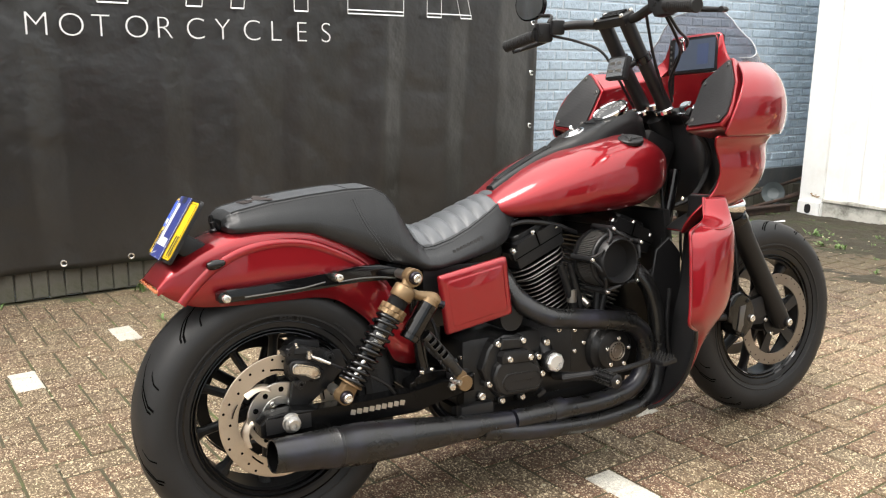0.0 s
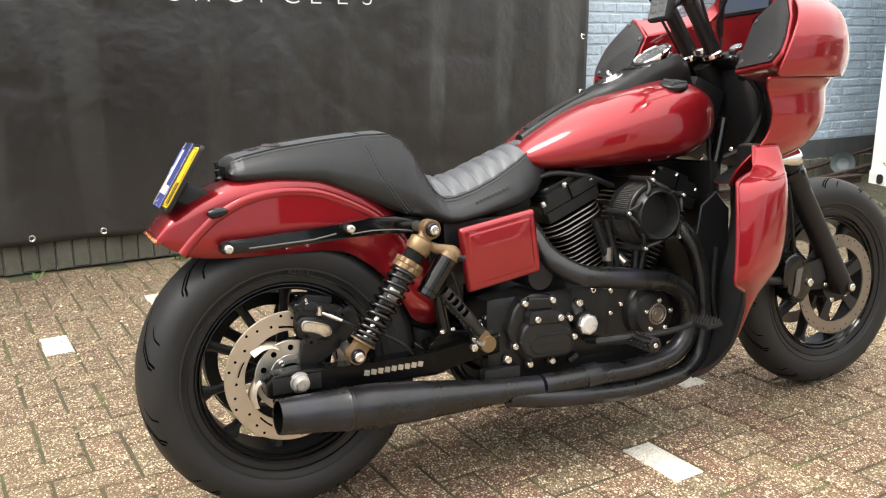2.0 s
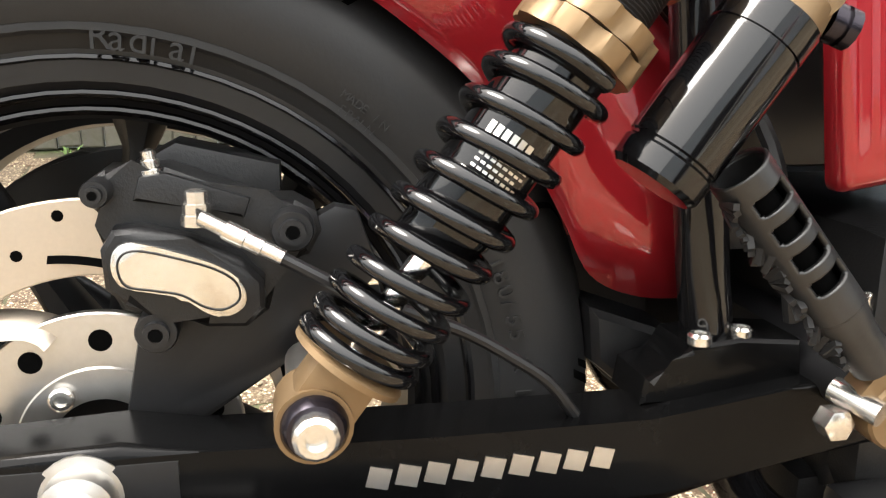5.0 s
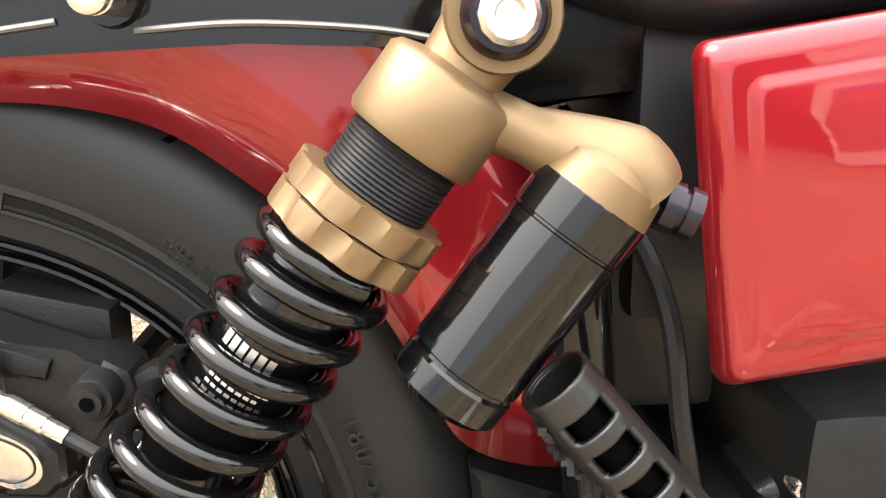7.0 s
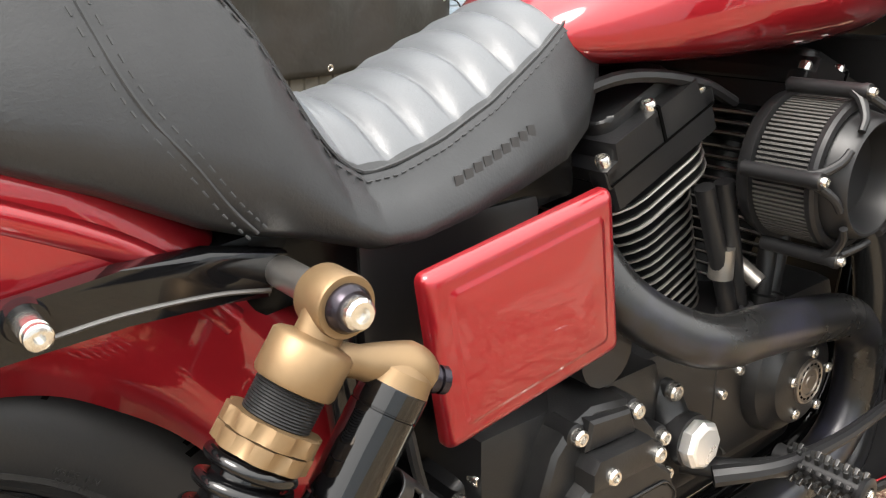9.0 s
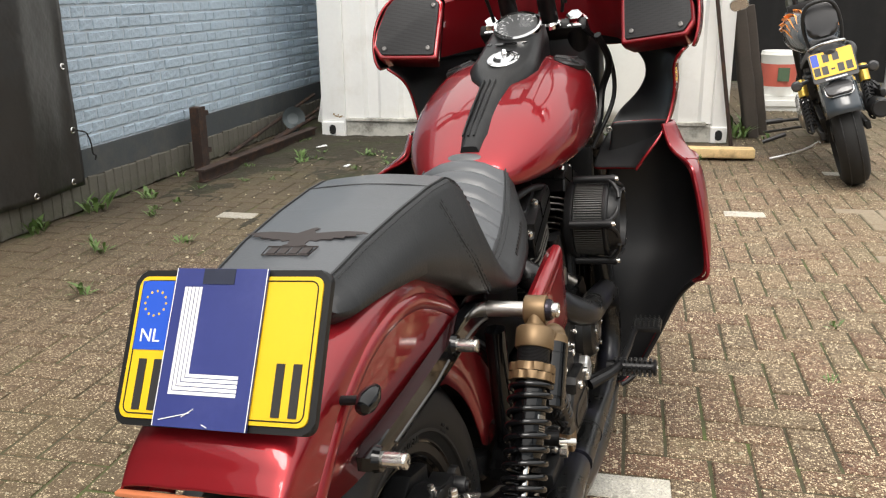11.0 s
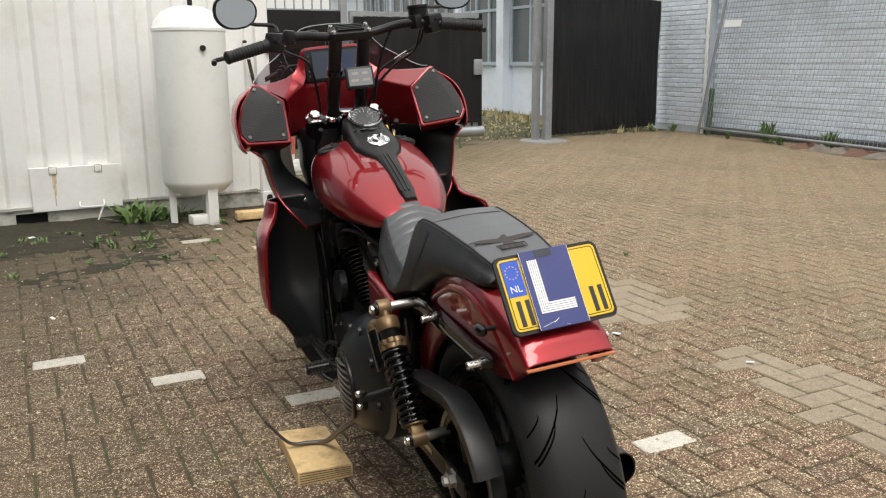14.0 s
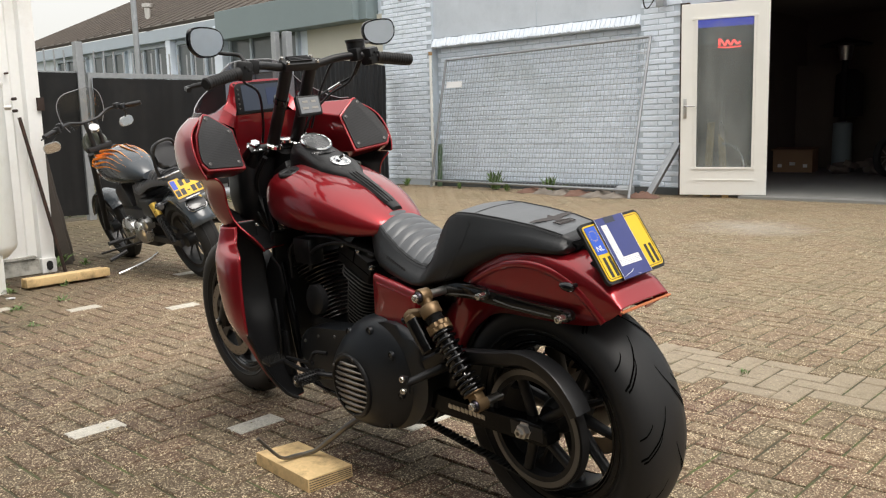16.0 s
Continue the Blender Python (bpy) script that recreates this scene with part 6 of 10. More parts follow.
    part("adjuster_nut", shape(turned(q, (0.15 * s, 0.9, -0.35), [(0, 0), (0, 0.0105), (0.006, 0.0105), (0.0065, 0.0085), (0.0085, 0.0085), (0.0085, 0.0105), (0.014, 0.0105), (0.0148, 0.0085), (0.0148, 0.004), (0.0115, 0.0035), (0.0115, 0)], 12)), m_bush, sh, "dark adjuster knob")
    return sh


shock(1)
shock(-1)


# folded passenger peg
def peg(s):
    a, b = Vector((0.214 * s, 0.33, 0.508)), Vector((0.212 * s, 0.428, 0.392))
    d = (b - a).normalized()
    n = Vector((0, -d.z, d.y))
    p = part("passenger_peg", shape(turned(a + d * 0.094, d, [(0, 0), (0, 0.0125), (0.004, 0.0162), (0.008, 0.0162), (0.022, 0.0135), (0.05, 0.0125), (0.05, 0)], 28)), m_peg, bike, "folded slotted metal foot peg")
    def shell(bm):
        na, nl = 60, 100
        grid = [[bm.verts.new(a + d * (0.1 * j / nl) + (X * s * math.cos(t) + n * math.sin(t)) * (0.0165 if 0 < j < nl else 0.0158)) for t in np.arange(na) * math.tau / na] for j in range(nl + 1)]
        for j in range(nl):
            for i in range(na):
                t = (i + 0.5) * math.tau / na
                t = t - math.tau if t > math.pi else t
                u = abs(((0.1 * (j + 0.5) / nl) - 0.0185) % 0.0187 - 0.00935)
                k = ((0.1 * (j + 0.5) / nl) - 0.0185 + 0.00935) / 0.0187
                v = 0.00935 - u
                w = abs(t - 0.12) * 0.0165
                r = 0.0035
                if 0 <= k < 4 and v < 0.0058 and w < 0.0125 and not (v > 0.0058 - r and w > 0.0125 - r and math.hypot(v - 0.0058 + r, w - 0.0125 + r) > r):
                    continue
                bm.faces.new((grid[j][i], grid[j][(i + 1) % na], grid[j + 1][(i + 1) % na], grid[j + 1][i]))
    tb = part("slotted_tube", shape(shell), m_peg, p, "slotted steel tube", sharp=70)
    sm = tb.modifiers.new("thick", "SOLIDIFY")
    sm.thickness, sm.offset = 0.0032, -1
    part("peg_core", shape(turned(a + d * 0.012, d, [(0, 0), (0, 0.0095), (0.085, 0.0095), (0.085, 0)], 20)), m_groove, p)
    rk = random.Random(8)
    teeth = [box(a + d * (0.01 + k * 0.0036) - n * (0.0155 + rk.uniform(-0.0005, 0.0015)) + X * s * rk.uniform(-0.005, 0.005), (0.014, 0.0035, 0.0035), (k * 37, k * 11, 0)) for k in range(34)]
    tagged(part("serration", shape(*teeth), m_rubber, p, "rough black rubber tread", smooth=False), kind="stuff")
    cap = part("peg_clevis", shape(turned((0.196 * s, 0.441, 0.367), X * s, [(0, 0), (0, 0.0195), (0.012, 0.0205), (0.02, 0.0205), (0.022, 0.019), (0.022, 0)], 28), box((0.206 * s, 0.431, 0.386), (0.02, 0.02, 0.03), (-40, 0, 0), bevel=0.004)), m_gold, bike, "bronze peg clevis")
    part("clevis_pin", shape(rod((0.196 * s, 0.412, 0.378), (0.222 * s, 0.424, 0.372), 0.0075), turned((0.2 * s, 0.407, 0.362), X * s, [(0, 0), (0, 0.0095), (0.012, 0.0095), (0.013, 0.007), (0.013, 0)], 6)), m_bolt, cap, "bright steel pin")
    part("clevis_stub", shape(rod((0.12 * s, 0.44, 0.368), (0.198 * s, 0.441, 0.367), 0.014)), m_satin, cap)


peg(1)

# ---- rear fender ----
FEN = [(-0.264, 0.091, 0.6635, 0.6735, 0.6685), (-0.252, 0.0935, 0.656, 0.689, 0.678), (-0.235, 0.096, 0.644, 0.71, 0.69), (-0.2, 0.1, 0.627, 0.737, 0.7), (-0.16, 0.102, 0.619, 0.758, 0.718), (-0.1, 0.104, 0.615, 0.78, 0.738), (-0.03, 0.105, 0.613, 0.794, 0.748), (0.04, 0.105, 0.612, 0.799, 0.748), (0.1, 0.105, 0.61, 0.795, 0.737), (0.15, 0.105, 0.598, 0.78, 0.718), (0.19, 0.105, 0.572, 0.762, 0.696), (0.225, 0.105, 0.542, 0.74, 0.668), (0.255, 0.105, 0.505, 0.715, 0.635), (0.28, 0.105, 0.462, 0.69, 0.6), (0.3, 0.105, 0.425, 0.66, 0.56), (0.335, 0.104, 0.409, 0.62, 0.52), (0.381, 0.103, 0.406, 0.57, 0.48)]
BEAD = [(-0.264, 0.668), (-0.235, 0.652), (-0.214, 0.632), (-0.194, 0.655), (-0.168, 0.681), (-0.133, 0.708), (-0.069, 0.737), (0.011, 0.748), (0.092, 0.738), (0.174, 0.703), (0.231, 0.666), (0.28, 0.61), (0.33, 0.53), (0.381, 0.47)]
def fender_half(w, zb, zt, zs):
    return [(w * 0.98, zb), (w * 0.985, zb + (zs - zb) * 0.5), (w * 0.985, zs - 0.012), (w * 0.98, zs), (w * 0.965, zs + (zt - zs) * 0.25), (w * 0.92, zs + (zt - zs) * 0.5), (w * 0.82, zs + (zt - zs) * 0.73), (w * 0.62, zs + (zt - zs) * 0.9), (w * 0.32, zt - 0.001)]


rows = []
fa, fb = spline([(f[0], f[1], f[2]) for f in FEN], 6), spline([(f[3], f[4], 0) for f in FEN], 6)
for y, w, zb, zt, zs in [(a.x, a.y, a.z, b.x, b.y) for a, b in zip(fa, fb)]:
    half = fender_half(w, zb, zt, max(zb + 0.004, min(zs, zt - 0.004)))
    rows.append([(a, y, b) for a, b in half] + [(0, y, zt)] + [(-a, y, b) for a, b in reversed(half)])


def fender_x(y, z):
    w, zb, zt, zs = (float(np.interp(y, [f[0] for f in FEN], [f[k] for f in FEN])) for k in (1, 2, 3, 4))
    half = fender_half(w, zb, zt, zs)
    return float(np.interp(z, [b for _, b in half], [a for a, _ in half]))


fend = part("rear_fender", shape(loft(rows, ring=False)), m_red, bike, "candy red rear fender with an arched side bead", sharp=75)
for s in (1, -1):
    part("fender_bead", shape(tube([((fender_x(y, z) - 0.0102) * s, y, z) for y, z in BEAD[2:-2]], 0.0145, 20, per=8)), m_red, fend, "raised arched bead")
fm = fend.modifiers.new("thick", "SOLIDIFY")
fm.thickness, fm.offset = 0.003, -1
part("tail_light", shape(box((0.0, -0.266, 0.664), (0.186, 0.008, 0.005), bevel=0.0016)), m_amber, bike, "thin amber light strip")
part("inner_fender", shape(loft([[(0.082 * math.cos(a), y, z + 0.008 * math.sin(a)) for a in np.linspace(0, math.pi, 9)] for y, z in ((-0.2, 0.69), (0, 0.755), (0.2, 0.72), (0.3, 0.6), (0.36, 0.45))], ring=False)), m_satin, bike)
for s in (1, -1):
    o = [(-0.142, 0.634), (-0.142, 0.65), (-0.128, 0.657), (-0.09, 0.657), (0.0, 0.661), (0.13, 0.67), (0.2, 0.677), (0.26, 0.676), (0.318, 0.662), (0.3, 0.632), (0.26, 0.637), (0.2, 0.639), (0.1, 0.634), (-0.08, 0.628), (-0.12, 0.627)]
    st = part("fender_strut", shape(side_plate(o, 0.107 * s, 0.125 * s, 0.005, 2)), m_gloss, bike, "gloss black fender strut")
    # thin grey tubes draw the highlight along the black strut
    part("strut_recess", shape(tube([(0.1254 * s, y, z) for y, z in ((-0.08, 0.636), (0.06, 0.641), (0.115, 0.649))], 0.0019, 8, smooth_line=False), tube([(0.1254 * s, y, z) for y, z in ((0.15, 0.645), (0.2, 0.648), (0.26, 0.645), (0.3, 0.638))], 0.0019, 8)), m_steel2, st, "highlight drawn as a thin line on the strut")
    for y, z in ((-0.128, 0.642), (0.141, 0.66)):
        part("strut_boss", shape(turned((0.123 * s, y, z), (s, 0, 0), [(0, 0), (0, 0.015), (0.008, 0.013), (0.008, 0.0), ], 20)), m_gloss, st)
        part("strut_bolt", shape(turned((0.126 * s, y, z), (s, 0, 0), [(0, 0), (0, 0.0088), (0.024, 0.0088), (0.0245, 0.008), (0.0285, 0.008), (0.029, 0.0088), (0.032, 0.0085), (0.033, 0.007), (0.033, 0.0035), (0.027, 0.0035), (0.027, 0)], 20)), m_bolt, st)
    tn = part("turn_signal", shape(turned((0.13 * s, -0.16, 0.716), (0, 1, 0.12), [(-0.004, 0), (0.0, 0.008), (0.01, 0.0115), (0.024, 0.011), (0.038, 0.006), (0.042, 0)], 18)), m_gloss, bike)
    part("signal_stalk", shape(rod((0.1 * s, -0.145, 0.716), (0.13 * s, -0.145, 0.718), 0.005)), m_satin, tn)

# ---- licence plate with a learner card ----
PM = Matrix(((1, 0, 0, 0.008), (0, 0.53, -0.848, -0.2), (0, 0.848, 0.53, 0.792), (0, 0, 0, 1))) @ pose(0, 0, 0, 0, 0, 0.5)
plate = part("plate_holder", shape(slab(rounded(0.222, 0.156, 0.012), 0.008, PM @ pose(0, 0, -0.006), 0.002, 1)), m_satin, bike, "black plate holder")
part("yellow_plate", shape(slab(rounded(0.208, 0.142, 0.009), 0.002, PM @ pose(0, 0, 0.0022), 0.0006, 1)), m_yellow, plate, "yellow number plate")
part("plate_edge", shape(tube([PM @ Vector((x, y, 0.0045)) for x, y in rounded(0.199, 0.133, 0.008)], 0.0007, 6, closed=True, smooth_line=False)), m_satin, plate)
part("country_strip", shape(slab([(-0.1, -0.004), (-0.062, -0.004), (-0.062, 0.066), (-0.1, 0.066)], 0.0008, PM @ pose(0, 0, 0.0043))), m_blueeu, plate, "blue country strip", smooth=False)
lettering("NL", 0.019, PM @ pose(-0.0935, 0.004, 0.0053), m_print, plate, "country_code")
part("star_ring", shape(*[turned(PM @ Vector((-0.081 + 0.0125 * math.cos(a), 0.043 + 0.0125 * math.sin(a), 0.0052)), PM.to_3x3() @ Vector((0, 0, 1)), [(0, 0.0014), (0.0003, 0)], 6) for a in np.arange(12) * math.tau / 12]), m_yellow, plate)
for x0 in (-0.085, 0.07):
    part("plate_character", shape(box((0.0, 0, 0), (0.009, 0.05, 0.0008)), box((0.018, 0, 0), (0.009, 0.05, 0.0008))), m_emboss, plate, smooth=False).matrix_basis = PM @ pose(x0, -0.038, 0.0047)
card = part("learner_card", shape(slab([(-0.052, -0.078), (0.052, -0.078), (0.052, 0.078), (-0.052, 0.078)], 0.0025, PM @ pose(-0.007, 0.0, 0.006, 0, 0, -0.6))), m_navy, bike, "navy learner card taped over the plate", smooth=False)
CMx = PM @ pose(-0.007, 0.0, 0.0088, 0, 0, -0.6)
for k in range(5):
    part("card_stripe", shape(slab([(-0.0394 + k * 0.0042, 0.059), (-0.0361 + k * 0.0042, 0.059), (-0.0361 + k * 0.0042, -0.0437 + k * 0.0042), (0.036, -0.0437 + k * 0.0042), (0.036, -0.047 + k * 0.0042), (-0.0394 + k * 0.0042, -0.047 + k * 0.0042)], 0.0004, CMx)), m_print, card, "white stripe of the L", smooth=False)
part("card_scratch", shape(*[tube([CMx @ Vector((x0, y0, 0.0003)), CMx @ Vector((x1, y1, 0.0003))], 0.0005, 5, smooth_line=False) for x0, y0, x1, y1 in ((-0.045, -0.072, -0.012, -0.064), (-0.02, -0.068, -0.008, -0.06), (0.004, -0.074, 0.01, -0.0765))]), m_print, card, "pale scratch")
part("tape", shape(slab([(-0.02, 0.062), (0.016, 0.062), (0.016, 0.0776), (-0.02, 0.0776)], 0.0004, CMx)), m_tape, card, "dark strip of tape", smooth=False)
for x in (-0.0515, 0.0515):
    part("card_edge", shape(slab([(x - 0.0004, -0.078), (x + 0.0004, -0.078), (x + 0.0004, 0.078), (x - 0.0004, 0.078)], 0.0003, CMx)), m_print, card, smooth=False)
part("plate_bracket", shape(box((0.008, -0.17, 0.745), (0.13, 0.08, 0.05), (-32, 0, 0), bevel=0.012)), m_satin, bike)
part("seat_bolt", shape(turned((0.0, -0.105, 0.77), (0, -0.2, 1), [(0, 0.012), (0.012, 0.013), (0.016, 0.008), (0.03, 0.008), (0.032, 0.0045), (0.048, 0.0045), (0.05, 0)], 14)), m_satin, bike)

# ---- seat ----
ST_Y = [-0.106, -0.103, -0.096, -0.086, -0.07, 0.0, 0.1, 0.2, 0.26, 0.29, 0.315, 0.34, 0.365, 0.39, 0.42, 0.47, 0.53, 0.6, 0.65, 0.685, 0.7]
ST_T = [0.8, 0.811, 0.82, 0.8265, 0.832, 0.846, 0.858, 0.867, 0.869, 0.859, 0.835, 0.802, 0.773, 0.755, 0.75, 0.762, 0.786, 0.812, 0.828, 0.826, 0.805]
ST_B = [0.796, 0.786, 0.779, 0.775, 0.773, 0.773, 0.762, 0.72, 0.688, 0.677, 0.671, 0.664, 0.655, 0.646, 0.643, 0.65, 0.66, 0.672, 0.69, 0.73, 0.77]
ST_D = [0.003, 0.003, 0.003, 0.003, 0.003, 0.003, 0.003, 0.004, 0.006, 0.012, 0.02, 0.034, 0.05, 0.05, 0.044, 0.043, 0.044, 0.035, 0.022, 0.014, 0.008]
ST_W = [0.045, 0.058, 0.067, 0.073, 0.078, 0.084, 0.09, 0.095, 0.099, 0.104, 0.109, 0.113, 0.116, 0.118, 0.118, 0.115, 0.108, 0.094, 0.08, 0.066, 0.05]
ST_V = [0.06, 0.075, 0.085, 0.092, 0.098, 0.106, 0.114, 0.124, 0.132, 0.136, 0.14, 0.143, 0.146, 0.148, 0.148, 0.145, 0.138, 0.122, 0.1, 0.08, 0.06]
rows = []
for y in np.linspace(-0.106, 0.7, 331):
    t, b, w, v, e = (float(np.interp(y, ST_Y, a)) for a in (ST_T, ST_B, ST_W, ST_V, ST_D))
    e = t - e
    r = 0.0
    if y > 0.345:
        r = -0.013 * (1 - abs(math.sin((y - 0.345) / 0.0365 * math.pi)) ** 0.36)
    half = [(v * 0.8, b), (v, b + 0.012), (v * 0.995, b + (e - b) * 0.35), (v * 0.5 + w * 0.5, b + (e - b) * 0.68), (w * 1.03, e - 0.014), (w * 0.99, e - 0.004), (w * 0.94, e), (w * 0.9, e + 0.12 * (t - e) + r * 0.2), (w * 0.8, e + 0.35 * (t - e) + r * 0.9), (w * 0.65, e + 0.6 * (t - e) + r), (w * 0.5, e + 0.8 * (t - e) + r), (w * 0.25, e + 0.95 * (t - e) + 0.001 + r)]
    rows.append([(a, y, z) for a, z in half] + [(0, y, t + 0.0015 + r)] + [(-a, y, z) for a, z in reversed(half)])
seat = part("seat", shape(loft(rows)), [m_leather, m_leather_lit], bike, "stepped black leather seat with ribbed rider section", sharp=75)
# top faces take the paler copy, as if lit by the sky
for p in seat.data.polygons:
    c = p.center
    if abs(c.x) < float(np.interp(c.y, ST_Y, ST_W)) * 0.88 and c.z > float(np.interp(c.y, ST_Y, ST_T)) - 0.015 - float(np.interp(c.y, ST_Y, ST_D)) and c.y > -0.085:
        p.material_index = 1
for s in (1, -1):
    def edge(y, k=0.945, dz=0.0005):
        return (s * float(np.interp(y, ST_Y, ST_W)) * k, y, float(np.interp(y, ST_Y, ST_T)) - float(np.interp(y, ST_Y, ST_D)) + dz)
    part("piping", shape(tube([edge(y) for y in np.linspace(-0.085, 0.69, 40)], 0.0018, 6, per=2)), m_leather, seat)
    n = 95
    adds = []
    for k in range(n):
        y = -0.08 + 0.77 * k / n
        a, b = Vector(edge(y, 1.003, -0.0055)), Vector(edge(y + 0.0045, 1.003, -0.0055))
        adds.append(rod(a, b, 0.0007, n=5))
    tagged(part("stitching", shape(*adds), m_thread, seat, smooth=False), kind="stuff")
    def skin(y, z):
        b_, e_, v_, w2 = (float(np.interp(y, ST_Y, a)) for a in (ST_B, [t_ - d_ for t_, d_ in zip(ST_T, ST_D)], ST_V, ST_W))
        return float(np.interp(z, [b_ + 0.012, b_ + (e_ - b_) * 0.35, b_ + (e_ - b_) * 0.68, e_ - 0.014], [v_, v_ * 0.995, (v_ + w2) / 2, w2 * 1.03]))
    seam = [(0.205, 0.84), (0.218, 0.8), (0.232, 0.769), (0.254, 0.737), (0.274, 0.705), (0.29, 0.685)]
    part("side_seam", shape(tube([(skin(y, z) * s, y, z) for y, z in seam], 0.0016, 6)), m_leather, seat)
    for off in (-0.006, 0.006):
        line = spline([(0, y + off, z + off * 0.5) for y, z in seam], 7)
        tagged(part("seam_stitch", shape(*[rod((skin(a.y, a.z) * s, a.y, a.z), (skin(b.y, b.z) * s, b.y, b.z), 0.001, n=5) for a, b in zip(line[::2], line[1::2])]), m_thread, seat, smooth=False), kind="stuff")
    # embossed mark
    for k in range(9):
        yy, zz = 0.466 + k * 0.0112, 0.689 + k * 0.0033
        b_, e_, v_, w2 = (float(np.interp(yy, ST_Y, a)) for a in (ST_B, [t_ - d_ for t_, d_ in zip(ST_T, ST_D)], ST_V, ST_W))
        vv = float(np.interp(zz, [b_ + 0.012, b_ + (e_ - b_) * 0.35, b_ + (e_ - b_) * 0.68, e_ - 0.014], [v_, v_ * 0.995, (v_ + w2) / 2, w2 * 1.03]))
        part("embossed_mark", shape(box((s * vv, yy, zz), (0.0015, 0.0085, 0.011), (0, -s * 14, 0))), m_emboss, seat, smooth=False)
part("band", shape(tube([(-0.092, 0.2, 0.8625), (-0.06, 0.2, 0.866), (0, 0.2, 0.8685), (0.06, 0.2, 0.866), (0.092, 0.2, 0.8625)], 0.0012, 6)), m_leather, seat)
EM = Matrix.Translation((0.0, 0.0, 0.8469)) @ pose(0, 0, 0, 9.5, 0, 0)
wing = [(0.0, 0.026), (0.006, 0.03), (0.012, 0.027), (0.008, 0.022), (0.012, 0.014), (0.03, 0.017), (0.05, 0.019), (0.074, 0.016), (0.081, 0.011), (0.066, 0.0095), (0.068, 0.005), (0.054, 0.0045), (0.055, 0.0), (0.041, 0.0005), (0.04, -0.004), (0.027, -0.003), (0.022, -0.008), (0.013, -0.006), (0.011, -0.016), (0.016, -0.019), (0.0, -0.021)]
wing = wing + [(-x, y) for x, y in reversed(wing[1:-1]) if not 0.004 < x < 0.013 or y < 0.02]
part("seat_emblem", shape(slab(wing, 0.0007, EM)), m_emblem, seat, "dark brown winged emblem", smooth=False)
for x in (-0.021, -0.007, 0.007, 0.021):
    part("emblem_tab", shape(slab([(x - 0.0055, -0.041), (x + 0.0055, -0.041), (x + 0.0055, -0.025), (x - 0.0055, -0.025)], 0.0007, EM)), m_emblem, seat, smooth=False)
part("emblem_frame", shape(tube([EM @ Vector((x, y, 0.0005)) for x, y in ((-0.03, -0.044), (0.03, -0.044), (0.032, -0.0225), (-0.032, -0.0225))], 0.001, 6, closed=True, smooth_line=False)), m_emblem, seat)

# ---- fuel tank and console ----
TK = [(0.625, 0.06, 0.8, 0.775), (0.635, 0.085, 0.815, 0.764), (0.68, 0.115, 0.846, 0.752), (0.76, 0.15, 0.89, 0.747), (0.85, 0.172, 0.925, 0.745), (0.95, 0.182, 0.955, 0.745), (1.05, 0.183, 0.972, 0.75), (1.11, 0.178, 0.971, 0.764), (1.155, 0.163, 0.956, 0.785), (1.183, 0.142, 0.935, 0.81), (1.2, 0.112, 0.912, 0.836), (1.207, 0.07, 0.892, 0.856), (1.209, 0.02, 0.878, 0.868)]


def tank_sec(y, w, t, b):
    zc = b + (t - b) * 0.42
    ec, es = float(np.interp(y, [0.7, 1.0], [0.78, 0.68])), float(np.interp(y, [0.7, 1.05], [0.9, 0.66]))
    out = []
    for k in range(40):
        a = k * math.tau / 40
        c, s = math.cos(a), math.sin(a)
        px = w * math.copysign(abs(c) ** ec, c)
        pz = zc + ((t - zc) if s > 0 else (zc - b)) * math.copysign(abs(s) ** (es if s > 0 else 0.62), s)
        out.append((px, y, pz))
    return out


ta, tb = spline([(y, w, t) for y, w, t, b in TK], 6), spline([(b, 0, 0) for y, w, t, b in TK], 6)
part("fuel_tank", shape(loft([tank_sec(p.x, p.y, p.z, q.x) for p, q in zip(ta, tb)])), m_red, bike, "candy red teardrop fuel tank", sharp=70)
CN = [(0.655, 0.02, 0.8, 0.84), (0.7, 0.026, 0.84, 0.867), (0.8, 0.028, 0.885, 0.915), (0.865, 0.035, 0.905, 0.942), (0.9, 0.06, 0.92, 0.958), (0.945, 0.076, 0.93, 0.976), (1.01, 0.073, 0.94, 1.0), (1.08, 0.068, 0.945, 1.03), (1.13, 0.065, 0.945, 1.04), (1.165, 0.055, 0.94, 1.02), (1.19, 0.04, 0.92, 0.975), (1.2, 0.025, 0.9, 0.93)]
rows = []
for y, w, b, t in CN:
    half = [(w, b), (w * 0.98, b + (t - b) * 0.6), (w * 0.86, t - 0.006), (w * 0.7, t), (w * 0.3, t + 0.001)]
    rows.append([(a, y, z) for a, z in half] + [(-a, y, z) for a, z in reversed(half)])
rows = [[(x + 0.008, y, z) for x, y, z in r_] for r_ in rows]
dash = part("dash_console", shape(loft(rows)), m_wrinkle, bike, "textured black dash console", sharp=50)
for k in (-1, 0, 1):
    part("console_rib", shape(tube([(k * 0.011, 0.68, 0.857), (k * 0.012, 0.76, 0.899), (k * 0.012, 0.86, 0.943)], 0.0022, 8)), m_wrinkle, dash)
GN = Vector((0, -0.5, 0.87)).normalized()
g = part("speedometer", shape(turned((0.012, 1.087, 1.024), GN, [(0, 0.05), (0.012, 0.055), (0.02, 0.055), (0.024, 0.052), (0.022, 0.047), (0.012, 0.046)], 48)), m_chrome, dash, "round speedometer with a chrome bezel")
part("dial", shape(turned((0.012, 1.087, 1.024), GN, [(0.013, 0.047), (0.0131, 0)], 40)), m_dial, g)
fr = frame_of(GN)
